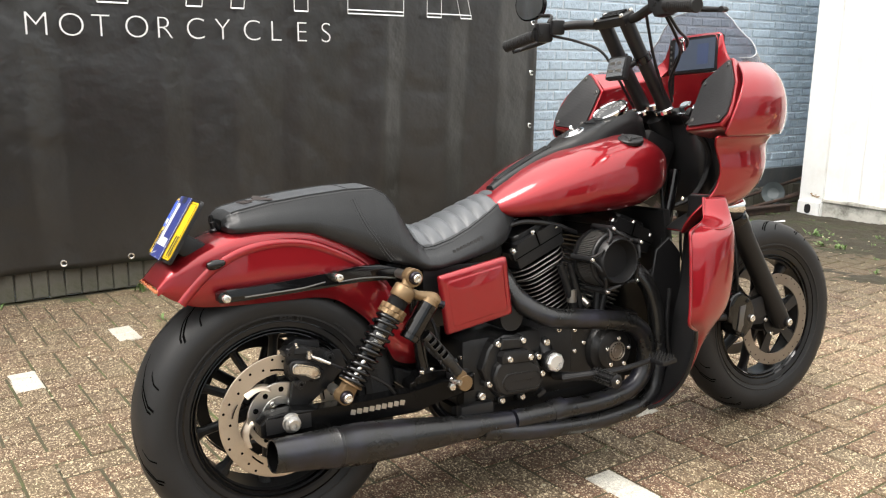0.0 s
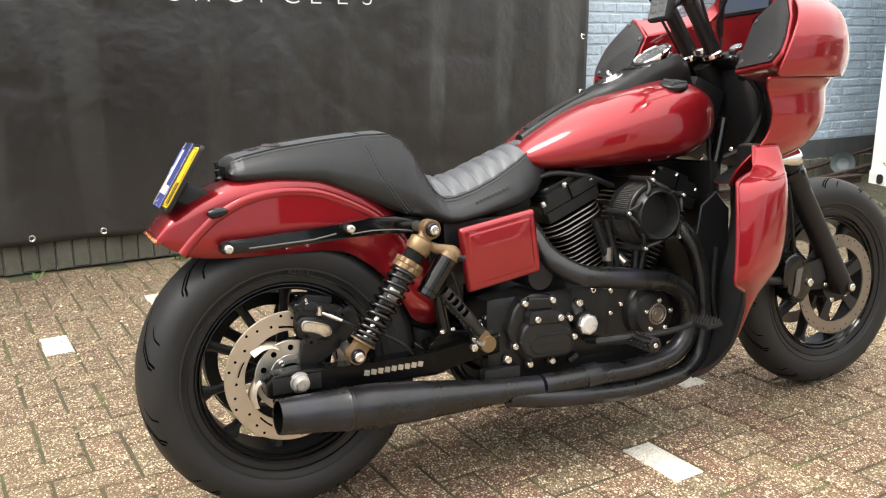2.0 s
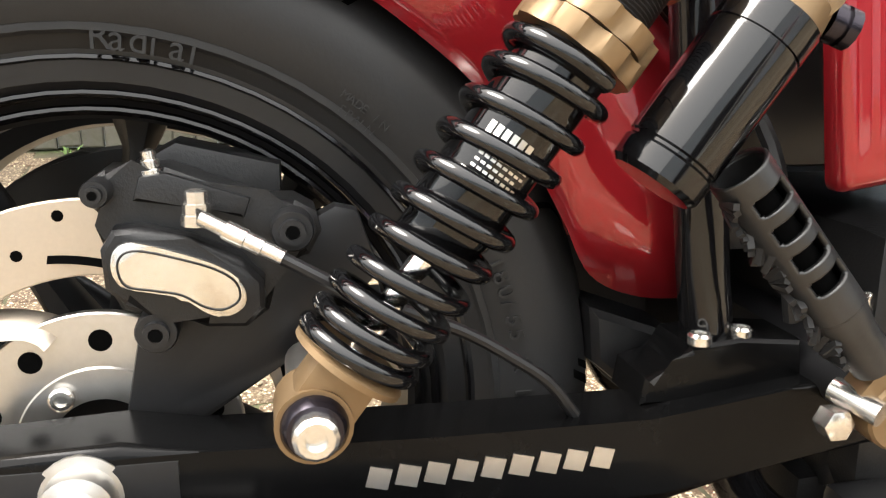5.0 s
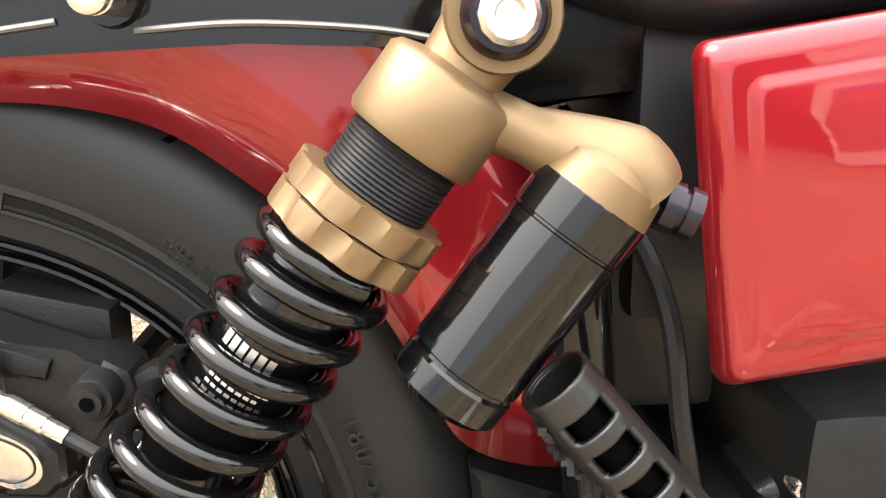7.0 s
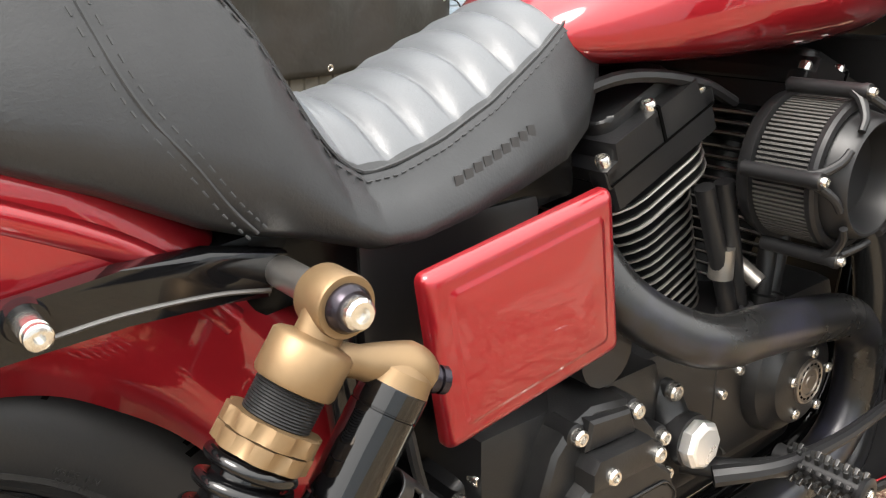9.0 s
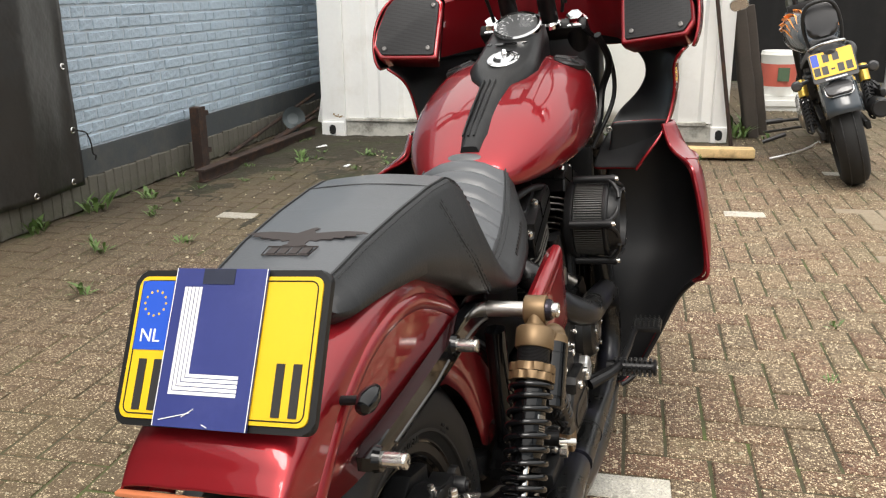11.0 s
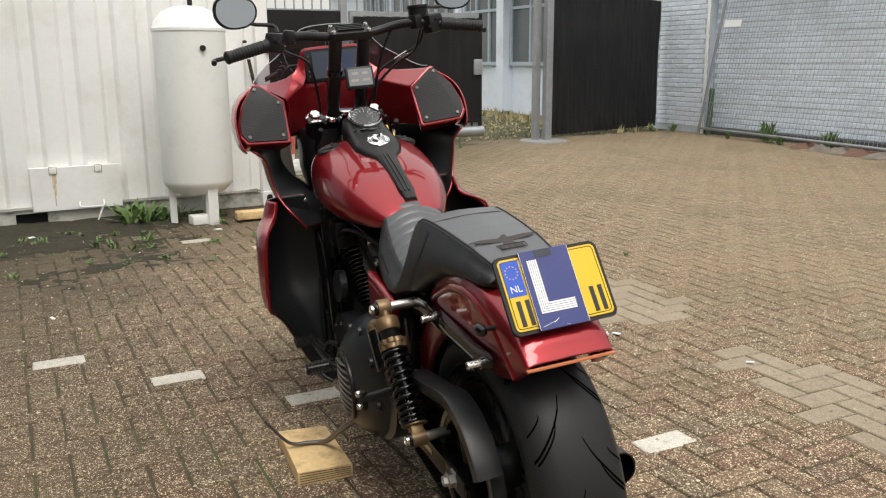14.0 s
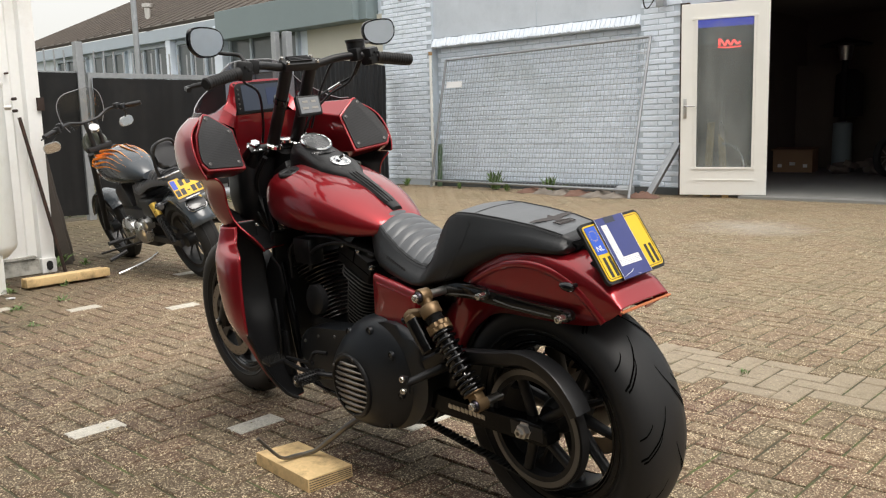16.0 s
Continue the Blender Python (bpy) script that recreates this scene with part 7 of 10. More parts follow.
part("dial_mark", shape(*[tube([Vector((0.012, 1.087, 1.024)) + GN * 0.0135 + (fr @ Vector((math.cos(a) * 0.034, math.sin(a) * 0.034, 0))), Vector((0.012, 1.087, 1.024)) + GN * 0.0135 + (fr @ Vector((math.cos(a) * 0.042, math.sin(a) * 0.042, 0)))], 0.0009, 5, smooth_line=False) for a in np.arange(14) * 0.34 + 0.7]), m_print, g)
gg = part("gauge_glass", shape(turned((0.012, 1.087, 1.024), GN, [(0.021, 0.049), (0.0225, 0.03), (0.023, 0)], 40)), m_clearred, g)
gg.visible_shadow = False
part("ignition_switch", shape(turned((0.01, 0.942, 0.9755), (0, -0.4, 0.92), [(0, 0.035), (0.004, 0.035), (0.006, 0.031), (0.005, 0.022), (0.009, 0.019), (0.012, 0.017), (0.012, 0)], 28), box((0.012, 0.938, 0.989), (0.009, 0.03, 0.009), (-24, 0, 25), bevel=0.003)), m_chrome, dash, "chrome ignition switch")
part("dash_slot", shape(slab(rounded(0.05, 0.009, 0.004), 0.0015, Matrix.Translation((0, 1.013, 1.0045)) @ pose(0, 0, 0, 20, 0, 0))), m_gloss, dash)
for s in (1, -1):
    part("dash_lamp", shape(turned((0.04 * s, 1.022, 1.004), (0, -0.4, 0.92), [(0, 0.006), (0.002, 0.006), (0.003, 0)], 14)), m_gloss, dash)
    fc = part("fuel_cap", shape(turned((0.125 * s + 0.004, 1.056, 0.954), (0.3 * s, -0.1, 0.95), [(-0.006, 0.036), (0.003, 0.037), (0.006, 0.034), (0.006, 0.014), (0.009, 0.012), (0.009, 0)], 28)), m_satin, bike, "flat black fuel cap")
    fm_ = frame_of((0.3 * s, -0.1, 0.95))
    part("cap_spoke", shape(*[rod(Vector((0.125 * s + 0.004, 1.056, 0.954)) + fm_ @ Vector((0, 0, 0.007)), Vector((0.125 * s + 0.004, 1.056, 0.954)) + fm_ @ Vector((0.033 * math.cos(a), 0.033 * math.sin(a), 0.006)), 0.004, n=8) for a in np.arange(3) * math.tau / 3]), m_peg, fc)

# ---- side covers ----
# added black block, keeps the gap between seat and covers dark
part("under_seat_tray", shape(box((0, 0.44, 0.652), (0.19, 0.4, 0.07), (6, 0, 0), bevel=0.01)), m_swing, bike, "black filler block added to darken the gap under the seat")
def corner_round(o, r):
    """A polygon with its corners rounded off."""
    out = []
    for i in range(len(o)):
        p, a, b = Vector(o[i]), Vector(o[i - 1]), Vector(o[(i + 1) % len(o)])
        u, v = (a - p).normalized() * r, (b - p).normalized() * r
        for t in np.linspace(0, 1, 6):
            q = (p + u) * (1 - t) ** 2 + p * 2 * t * (1 - t) + (p + v) * t * t
            out.append((q.x, q.y))
    return out


def inset(o, d):
    """A convex polygon with every edge moved inwards by d."""
    c = sum((Vector(p) for p in o), Vector((0, 0))) / len(o)
    out = []
    for i in range(len(o)):
        lines = []
        for p, q in ((o[i - 1], o[i]), (o[i], o[(i + 1) % len(o)])):
            p, q = Vector(p), Vector(q)
            nn = Vector((-(q - p).y, (q - p).x)).normalized()
            if nn.dot(c - p) < 0:
                nn = -nn
            lines.append((p + nn * d, q - p))
        (p, u), (q, v) = lines
        k = (q - p).cross(v) / u.cross(v) if abs(u.cross(v)) > 1e-12 else 0.0
        out.append(tuple(p + u * k))
    return out


for s in (1, -1):
    o = [(0.392, 0.639), (0.594, 0.671), (0.61, 0.516), (0.412, 0.486)]
    x1 = (0.186 if s > 0 else 0.16) * s
    ring_at = lambda d, x, r: [(x, a, b) for a, b in corner_round(inset(o, d), r * 0.7)]
    rows = [ring_at(0.006, x1 - 0.026 * s, 0.012), ring_at(0.0, x1 - 0.016 * s, 0.012)]
    for k in range(7):
        a = k * math.pi / 12
        rows.append(ring_at(0.011 * (1 - math.cos(a)), x1 - (0.011 - 0.011 * math.sin(a)) * s, 0.012))
    rows += [ring_at(0.0165, x1, 0.011), ring_at(0.0185, x1 + 0.0004 * s, 0.011), ring_at(0.0205, x1 + 0.0016 * s, 0.011), ring_at(0.0225, x1 + 0.002 * s, 0.01), ring_at(0.06, x1 + 0.0022 * s, 0.01)]
    part("side_cover", shape(loft(rows)), m_red, bike, "candy red side cover with a raised panel", sharp=30)

# ---- exhaust ----
muffler = part("muffler", shape(turned((0.218, -0.066, 0.286), (-0.05, 1, -0.088), [(0.0, 0.034), (0.0, 0.0375), (0.004, 0.0385), (0.1, 0.044), (0.15, 0.0475), (0.152, 0.049), (0.157, 0.049), (0.16, 0.0475), (0.205, 0.05), (0.23, 0.05), (0.33, 0.046), (0.44, 0.038), (0.52, 0.031), (0.56, 0.0295), (0.66, 0.0295)], 40)), m_pipe, bike, "long black tapered muffler")
part("muffler_bore", shape(turned((0.218, -0.064, 0.2858), (-0.05, 1, -0.088), [(0.0, 0.034), (0.12, 0.032), (0.12, 0)], 32)), m_groove, muffler)
part("weld_seam", shape(turned((0.21, 0.09, 0.2718), (-0.05, 1, -0.088), [(0, 0.0475), (0.002, 0.0488), (0.005, 0.0488), (0.007, 0.0478)], 40)), m_pipe, muffler)
part("collector_clamp", shape(turned((0.186, 0.72, 0.23), (-0.03, 1, 0.04), [(0, 0.029), (0, 0.032), (0.045, 0.032), (0.045, 0.029)], 28)), m_pipe, muffler)
part("rear_header", shape(tube([(0.09, 0.63, 0.61), (0.12, 0.628, 0.59), (0.15, 0.645, 0.548), (0.178, 0.68, 0.515), (0.2, 0.73, 0.492), (0.2, 0.82, 0.478), (0.2, 0.91, 0.463), (0.197, 0.99, 0.444), (0.192, 1.042, 0.408), (0.19, 1.06, 0.356), (0.19, 1.052, 0.3), (0.189, 1.015, 0.257), (0.188, 0.95, 0.236), (0.188, 0.86, 0.228), (0.189, 0.74, 0.232), (0.19, 0.6, 0.232)], 0.0275, 18, per=7)), m_pipe, bike, "black exhaust header pipe")
part("front_header", shape(tube([(0.08, 1.05, 0.62), (0.12, 1.07, 0.585), (0.155, 1.1, 0.53), (0.168, 1.115, 0.46), (0.172, 1.118, 0.38), (0.176, 1.113, 0.29), (0.18, 1.094, 0.228), (0.186, 1.04, 0.194), (0.192, 0.95, 0.182), (0.196, 0.84, 0.179), (0.197, 0.7, 0.19), (0.196, 0.6, 0.202), (0.194, 0.5, 0.222)], 0.0245, 18, per=7)), m_pipe, bike, "black exhaust header pipe")

# ---- engine ----
eng = part("crankcase", shape(box((0.02, 0.86, 0.36), (0.24, 0.46, 0.2), bevel=0.03)), m_wrinkle, bike, "textured black engine case")
part("gearbox", shape(box((0.02, 0.6, 0.36), (0.26, 0.26, 0.2), bevel=0.03)), m_wrinkle, bike)
part("sump", shape(box((0, 0.75, 0.25), (0.24, 0.6, 0.06), bevel=0.02)), m_wrinkle, bike)


def cylinder(y0, z0, y1, z1, name):
    a, b = Vector((0, y0, z0)), Vector((0, y1, z1))
    d = (b - a).normalized()
    n = Vector((0, -d.z, d.y))
    ln = (b - a).length
    cyl = part(name, shape(turned(a, d, [(0, 0), (0, 0.06), (ln, 0.06), (ln, 0)], 28)), m_wrinkle, bike, "black finned engine cylinder")

    def finring(h, w, l, t):
        o = rounded(w, l, min(w, l) * 0.32, 5)
        mm = Matrix.Translation(a + d * h) @ Matrix((X, n, d)).transposed().to_4x4()
        return slab(o, t, mm)

    for k in range(13):
        h = 0.028 + k * 0.0132
        w, l = 0.175 + 0.002 * k, 0.1 + 0.0035 * k
        f = part("fin", shape(finring(h, w, l, 0.0045)), m_wrinkle, cyl)
        part("fin_edge", shape(tube([Matrix.Translation(a + d * (h + 0.0022)) @ Matrix((X, n, d)).transposed().to_4x4() @ Vector((x, y, 0)) for x, y in rounded(w + 0.001, l + 0.001, min(w, l) * 0.32, 5)], 0.0016, 6, closed=True, smooth_line=False)), m_fin, f, "bright machined fin edge")
    for k in range(3):
        h = 0.2 + k * 0.0135
        f = part("fin", shape(finring(h, 0.226, 0.184, 0.005)), m_wrinkle, cyl)
        part("fin_edge", shape(tube([Matrix.Translation(a + d * (h + 0.0025)) @ Matrix((X, n, d)).transposed().to_4x4() @ Vector((x, y, 0)) for x, y in rounded(0.227, 0.185, 0.055, 5)], 0.0017, 6, closed=True, smooth_line=False)), m_fin, f, "bright machined fin edge")
    mm = Matrix.Translation(a + d * 0.242) @ Matrix((X, n, d)).transposed().to_4x4()
    half = [(-0.082, 0), (0.082, 0), (0.082, 0.03), (0.086, 0.034), (0.086, 0.048), (0.068, 0.05), (0.066, 0.068), (-0.066, 0.068), (-0.068, 0.05), (-0.086, 0.048), (-0.086, 0.034), (-0.082, 0.03)]
    rows = []
    for x, k in ((-0.118, 0.97), (-0.114, 1.0), (0.114, 1.0), (0.118, 0.97)):
        rows.append([mm @ Vector((x, y * k, 0.034 + (z - 0.034) * k)) for y, z in half])
    rc = part("rocker_cover", shape(loft(rows), slab(rounded(0.2, 0.12, 0.02), 0.014, mm @ pose(0, 0, 0.068), 0.006, 3)), m_wrinkle, cyl, "black two-piece rocker cover", sharp=30)
    part("cover_split", shape(box((0, 0, 0), (0.2385, 0.166, 0.0022)), box((0, -0.002, 0.02), (0.2385, 0.004, 0.04))), m_groove, rc, smooth=False).matrix_basis = mm @ pose(0, 0, 0.031)
    for sy in (-0.076, 0.0, 0.076):
        for sx in (-1, 1):
            bolt(mm @ Vector((sx * 0.108, sy, 0.048 if sy else 0.066)), d, 0.0078, 0.011, rc)
            part("bolt_pocket", shape(box((0, 0, 0), (0.024, 0.022, 0.022), bevel=0.005)), m_wrinkle, rc).matrix_basis = mm @ pose(sx * 0.106, sy, 0.037 if sy else 0.055)
    return cyl


cylinder(0.845, 0.425, 0.749, 0.66, "rear_cylinder")
cylinder(0.965, 0.425, 1.06, 0.66, "front_cylinder")
for s, x in ((1, 0.13),):
    for y0, z0, y1, z1 in ((0.87, 0.44, 0.81, 0.62), (0.885, 0.44, 0.845, 0.62), (0.92, 0.44, 0.955, 0.62), (0.935, 0.44, 0.99, 0.62)):
        part("pushrod_tube", shape(rod((x, y0, z0), (x - 0.01, y1, z1), 0.011), turned((x, y0, z0), (0, y1 - y0, z1 - z0), [(0.0, 0.017), (0.03, 0.016), (0.032, 0.011)], 16)), m_satin, eng)
part("spark_plug", shape(rod((0.12, 0.88, 0.52), (0.15, 0.885, 0.5), 0.01), rod((0.125, 0.845, 0.545), (0.125, 0.845, 0.51), 0.014)), m_fin, eng)
# gear case on the right
go = [(0.514, 0.378), (0.534, 0.43), (0.556, 0.452), (0.586, 0.462), (0.634, 0.454), (0.652, 0.436), (0.671, 0.407), (0.7, 0.36), (0.704, 0.316), (0.686, 0.291), (0.566, 0.294), (0.53, 0.338)]
gc = part("gear_cover", shape(side_plate(go, 0.1, 0.178, 0.012, 3), side_plate([(0.55, 0.318), (0.538, 0.36), (0.548, 0.385), (0.563, 0.396), (0.655, 0.39), (0.684, 0.362), (0.694, 0.325), (0.676, 0.301), (0.572, 0.302)], 0.174, 0.198, 0.012, 3), side_plate([(0.56, 0.392), (0.56, 0.412), (0.568, 0.424), (0.642, 0.42), (0.656, 0.404), (0.654, 0.386)], 0.174, 0.203, 0.007, 2), side_plate([(0.566, 0.424), (0.572, 0.456), (0.628, 0.449), (0.638, 0.42)], 0.174, 0.187, 0.008, 3)), m_wrinkle, bike, "black gearbox cover", sharp=30)
bd = [(0.563, 0.34), (0.577, 0.359), (0.668, 0.357), (0.684, 0.338), (0.672, 0.315), (0.58, 0.317)]
part("cover_badge", shape(side_plate(corner_round(bd, 0.008), 0.197, 0.1992, 0.001, 1)), m_satin, gc, "flat black badge plate")
part("badge_frame", shape(tube([(0.1992, y, z) for y, z in corner_round(inset(bd, -0.003), 0.009)], 0.0014, 6, closed=True, smooth_line=False)), m_wrinkle, gc)
for k in range(8):
    part("badge_mark", shape(box((0.1994, 0.59 + k * 0.0105, 0.3372), (0.0006, 0.0065, 0.008))), m_wrinkle, gc, smooth=False)
for y, z, x in ((0.561, 0.442, 0.178), (0.64, 0.441, 0.178), (0.583, 0.403, 0.2), (0.648, 0.4, 0.2), (0.694, 0.387, 0.17), (0.709, 0.336, 0.165), (0.535, 0.337, 0.172), (0.52, 0.304, 0.16), (0.579, 0.284, 0.165), (0.643, 0.283, 0.165), (0.736, 0.416, 0.15)):
    bolt((x, y, z), X, 0.0085 if x > 0.16 else 0.0105, 0.009, gc)
    part("bolt_boss", shape(turned((x - 0.03, y, z), X, [(0, 0), (0, 0.0125), (0.029, 0.0115), (0.03, 0.01), (0.03, 0)], 16)), m_wrinkle, gc)
oc = part("oil_cap", shape(turned((0.178, 0.74, 0.366), (1, 0, 0.06), [(0, 0), (0, 0.0255), (0.004, 0.027), (0.013, 0.027), (0.017, 0.0235), (0.0185, 0.02), (0.0185, 0)], 8)), m_capwhite, bike, "bright octagonal oil cap", sharp=20)
part("cap_ring", shape(turned((0.17, 0.74, 0.366), (1, 0, 0.06), [(0, 0.02), (0, 0.03), (0.009, 0.029), (0.009, 0.02)], 28)), m_satin, oc)
part("cam_cover", shape(turned((0.1, 0.958, 0.366), (1, 0, 0), [(0, 0), (0, 0.082), (0.045, 0.08), (0.058, 0.074), (0.066, 0.062), (0.074, 0.058), (0.078, 0.05), (0.078, 0)], 48), side_plate([(0.822, 0.32), (0.826, 0.444), (0.85, 0.452), (0.9, 0.43), (0.95, 0.448), (1.0, 0.44), (1.034, 0.4), (1.034, 0.32), (0.99, 0.282), (0.86, 0.28)], 0.09, 0.142, 0.01, 3)), m_wrinkle, eng, "ribbed black cam cover", sharp=30)
med = part("medallion", shape(turned((0.178, 0.962, 0.362), (1, 0, 0), [(0, 0), (0, 0.029), (0.004, 0.0285), (0.005, 0.026), (0.0036, 0.0245), (0.0036, 0.02), (0.0048, 0.019), (0.0048, 0.0165), (0.0036, 0.0155), (0.0036, 0.009), (0.005, 0.008), (0.005, 0)], 40)), m_disc_front, eng, "bronze round medallion")
for k in range(16):
    a = k * math.tau / 16
    part("medallion_mark", shape(box((0.1818, 0.962 + 0.0222 * math.cos(a), 0.362 + 0.0222 * math.sin(a)), (0.0008, 0.0025, 0.005), (math.degrees(a), 0, 0))), m_groove, med, smooth=False)
for a in np.arange(5) * math.tau / 5 + 1.5:
    bolt((0.176, 0.965 + 0.041 * math.cos(a), 0.357 + 0.041 * math.sin(a)), X, 0.0068, 0.007, eng)
for y, z in ((0.838, 0.434), (0.837, 0.374), (0.869, 0.394)):
    bolt((0.142, y, z), X, 0.0062, 0.007, eng)
for y, z, r in ((0.46, 0.392, 0.0085), (0.478, 0.41, 0.0065), (0.452, 0.352, 0.0065), (0.49, 0.3, 0.0095), (0.5, 0.432, 0.0065), (0.79, 0.44, 0.0085)):
    bolt((0.128, y, z), X, r, 0.012, eng)
part("side_case", shape(side_plate([(0.47, 0.27), (0.46, 0.4), (0.52, 0.44), (0.7, 0.43), (0.76, 0.4), (0.84, 0.42), (0.86, 0.3), (0.8, 0.26)], 0.07, 0.126, 0.012, 3)), m_wrinkle, eng, "black gearbox side case", sharp=40)
part("case_neck", shape(tube([(0.1, 0.7, 0.43), (0.128, 0.735, 0.405), (0.145, 0.74, 0.375), (0.165, 0.74, 0.366)], [0.02, 0.024, 0.026, 0.027], 16)), m_wrinkle, eng)
part("cable_clamp", shape(box((0.17, 0.7, 0.284), (0.02, 0.03, 0.014), (30, 0, 0), bevel=0.003)), m_satin, eng)
part("exhaust_bracket", shape(box((0.16, 0.5, 0.26), (0.03, 0.1, 0.06), bevel=0.008)), m_satin, bike)
part("starter", shape(rod((0.04, 0.62, 0.5), (0.16, 0.62, 0.5), 0.035)), m_satin, eng)

# air cleaner on the right
AC = Vector((0.0, 0.914, 0.634))
ac = part("air_cleaner", shape(turned(AC + X * 0.14, X, [(0, 0), (0, 0.078), (0.012, 0.083), (0.017, 0.083), (0.018, 0.072), (0.078, 0.07), (0.08, 0.0)], 56)), m_satin, bike, "open black air cleaner with a pleated filter")
tagged(part("filter_pleats", shape(*[box((AC.x + 0.188, AC.y + 0.073 * math.cos(a), AC.z + 0.073 * math.sin(a)), (0.058, 0.009, 0.0026), (math.degrees(a), 0, 0)) for a in np.arange(92) * math.tau / 92]), m_pleat, ac, smooth=False), kind="stuff")
part("intake_ring", shape(turned(AC + X * 0.218, X, [(0, 0.079), (0.006, 0.08), (0.01, 0.078), (0.011, 0.072), (0.008, 0.068), (0.016, 0.066), (0.03, 0.0625), (0.034, 0.0595), (0.033, 0.057), (0.02, 0.053), (-0.02, 0.044), (-0.035, 0.04), (-0.035, 0)], 64)), m_satin, ac, "flared black intake ring")
for k in range(5):
    a = radians(101 + 72 * k)
    c, s = math.cos(a), math.sin(a)
    side = Vector((0, -s, c))
    for w in (-1, 1):
        part("ring_arm", shape(tube([AC + X * 0.226 + Vector((0, c, s)) * 0.09 + side * w * 0.003, AC + X * 0.236 + Vector((0, c, s)) * 0.083 + side * w * 0.007, AC + X * 0.246 + Vector((0, c, s)) * 0.07 + side * w * 0.018, AC + X * 0.249 + Vector((0, c, s)) * 0.0605 + side * w * 0.03], [0.0055, 0.005, 0.0045, 0.004], 10)), m_satin, ac)
    part("arm_post", shape(turned(AC + X * 0.155 + Vector((0, c, s)) * 0.09, X, [(0, 0), (0, 0.008), (0.076, 0.008), (0.08, 0.009), (0.086, 0.0085), (0.086, 0)], 14)), m_satin, ac)
    bolt(AC + X * 0.241 + Vector((0, c, s)) * 0.09, (1, 0, 0), 0.0052, 0.006, ac)

# ---- primary side on the left ----
pc_o = [(0.35, 0.4), (0.36, 0.46), (0.42, 0.52), (0.5, 0.54), (0.58, 0.525), (0.66, 0.49), (0.78, 0.47), (0.92, 0.455), (1.0, 0.43), (1.04, 0.37), (1.02, 0.3), (0.95, 0.26), (0.8, 0.25), (0.68, 0.235), (0.58, 0.205), (0.48, 0.22), (0.4, 0.27), (0.36, 0.33)]
po = spline([(0, y, z) for y, z in pc_o], 3, True)
bulge = [(-0.13, 0.575, 0.372, 0.176), (-0.16, 0.58, 0.37, 0.176), (-0.178, 0.588, 0.366, 0.172), (-0.194, 0.598, 0.36, 0.163), (-0.208, 0.612, 0.352, 0.15), (-0.221, 0.626, 0.345, 0.135), (-0.231, 0.637, 0.339, 0.121), (-0.237, 0.643, 0.336, 0.11), (-0.24, 0.645, 0.335, 0.102), (-0.2405, 0.646, 0.335, 0.05)]
prim = part("primary_cover", shape(side_plate([(p.y, p.z) for p in po], -0.1, -0.182, 0.03, 4), loft([[(x, cy + r * math.cos(a), cz + r * math.sin(a)) for a in np.linspace(0, math.tau, 65)[:-1]] for x, cy, cz, r in bulge])), m_primary, bike, "satin black primary drive cover", sharp=60)
DC = Vector((-0.238, 0.647, 0.334))
derby = part("derby_cover", shape(turned(DC, (-1, 0.03, 0), [(0, 0.1), (0.006, 0.1), (0.009, 0.097), (0.01, 0.091), (0.008, 0.087), (0.002, 0.085), (0.002, 0)], 56)), m_satin, prim, "slotted clutch cover")
for k in range(9):
    z = DC.z + (k - 4) * 0.0178
    h = math.sqrt(max(0.0, 0.084 ** 2 - (z - DC.z) ** 2))
    part("cover_slat", shape(tube([(DC.x - 0.003, DC.y - h, z - 0.004), (DC.x - 0.013, DC.y - h * 0.5, z), (DC.x - 0.016, DC.y, z + 0.002), (DC.x - 0.013, DC.y + h * 0.5, z), (DC.x - 0.003, DC.y + h, z - 0.004)], [0.003, 0.0056, 0.0062, 0.0056, 0.003], 10, flat=0.8)), m_fin, derby, "bright slat")
for a in (0.6, 1.9, 3.4, 4.7, 5.6):
    bolt((DC.x - 0.007, DC.y + 0.0935 * math.cos(a), DC.z + 0.0935 * math.sin(a)), (-1, 0, 0), 0.005, 0.004, derby, m_steel2)
for a in (1.0, 1.75, 2.5, 3.3, 4.2):
    c, s = math.cos(a), math.sin(a)
    pk = part("bolt_recess", shape(turned((-0.2, 0.6 + 0.152 * c, 0.36 + 0.152 * s), (-1, 0, 0), [(0, 0.013), (0.009, 0.012), (0.009, 0.0095), (0.003, 0.009), (0.003, 0)], 18)), m_primary, prim, "recessed bolt seat")
    bolt((-0.203, 0.6 + 0.152 * c, 0.36 + 0.152 * s), (-1, 0, 0), 0.0062, 0.004, pk, m_steel2)
for y, z in ((0.8, 0.445), (0.9, 0.43), (0.985, 0.4), (1.01, 0.33), (0.93, 0.275)):
    bolt((-0.18, y, z), (-1, 0, 0), 0.0055, 0.006, prim, m_steel2)
stub = part("peg_bracket", shape(tube([(-0.13, 0.275, 0.452), (-0.17, 0.285, 0.446), (-0.22, 0.31, 0.432), (-0.268, 0.334, 0.418)], [0.013, 0.013, 0.012, 0.011], 12), box((-0.27, 0.337, 0.415), (0.014, 0.026, 0.05), (0, 0, 25), bevel=0.005)), m_satin, bike, "black passenger peg bracket")
for z in (0.433, 0.399):
    bolt((-0.276, 0.336, z), (-1, -0.3, 0.1), 0.0085, 0.01, stub)
part("shift_linkage", shape(rod((-0.24, 0.86, 0.36), (-0.24, 1.02, 0.35), 0.006), tube([(-0.22, 0.8, 0.4), (-0.24, 0.84, 0.4), (-0.25, 0.86, 0.37)], 0.007, 8)), m_satin, bike)


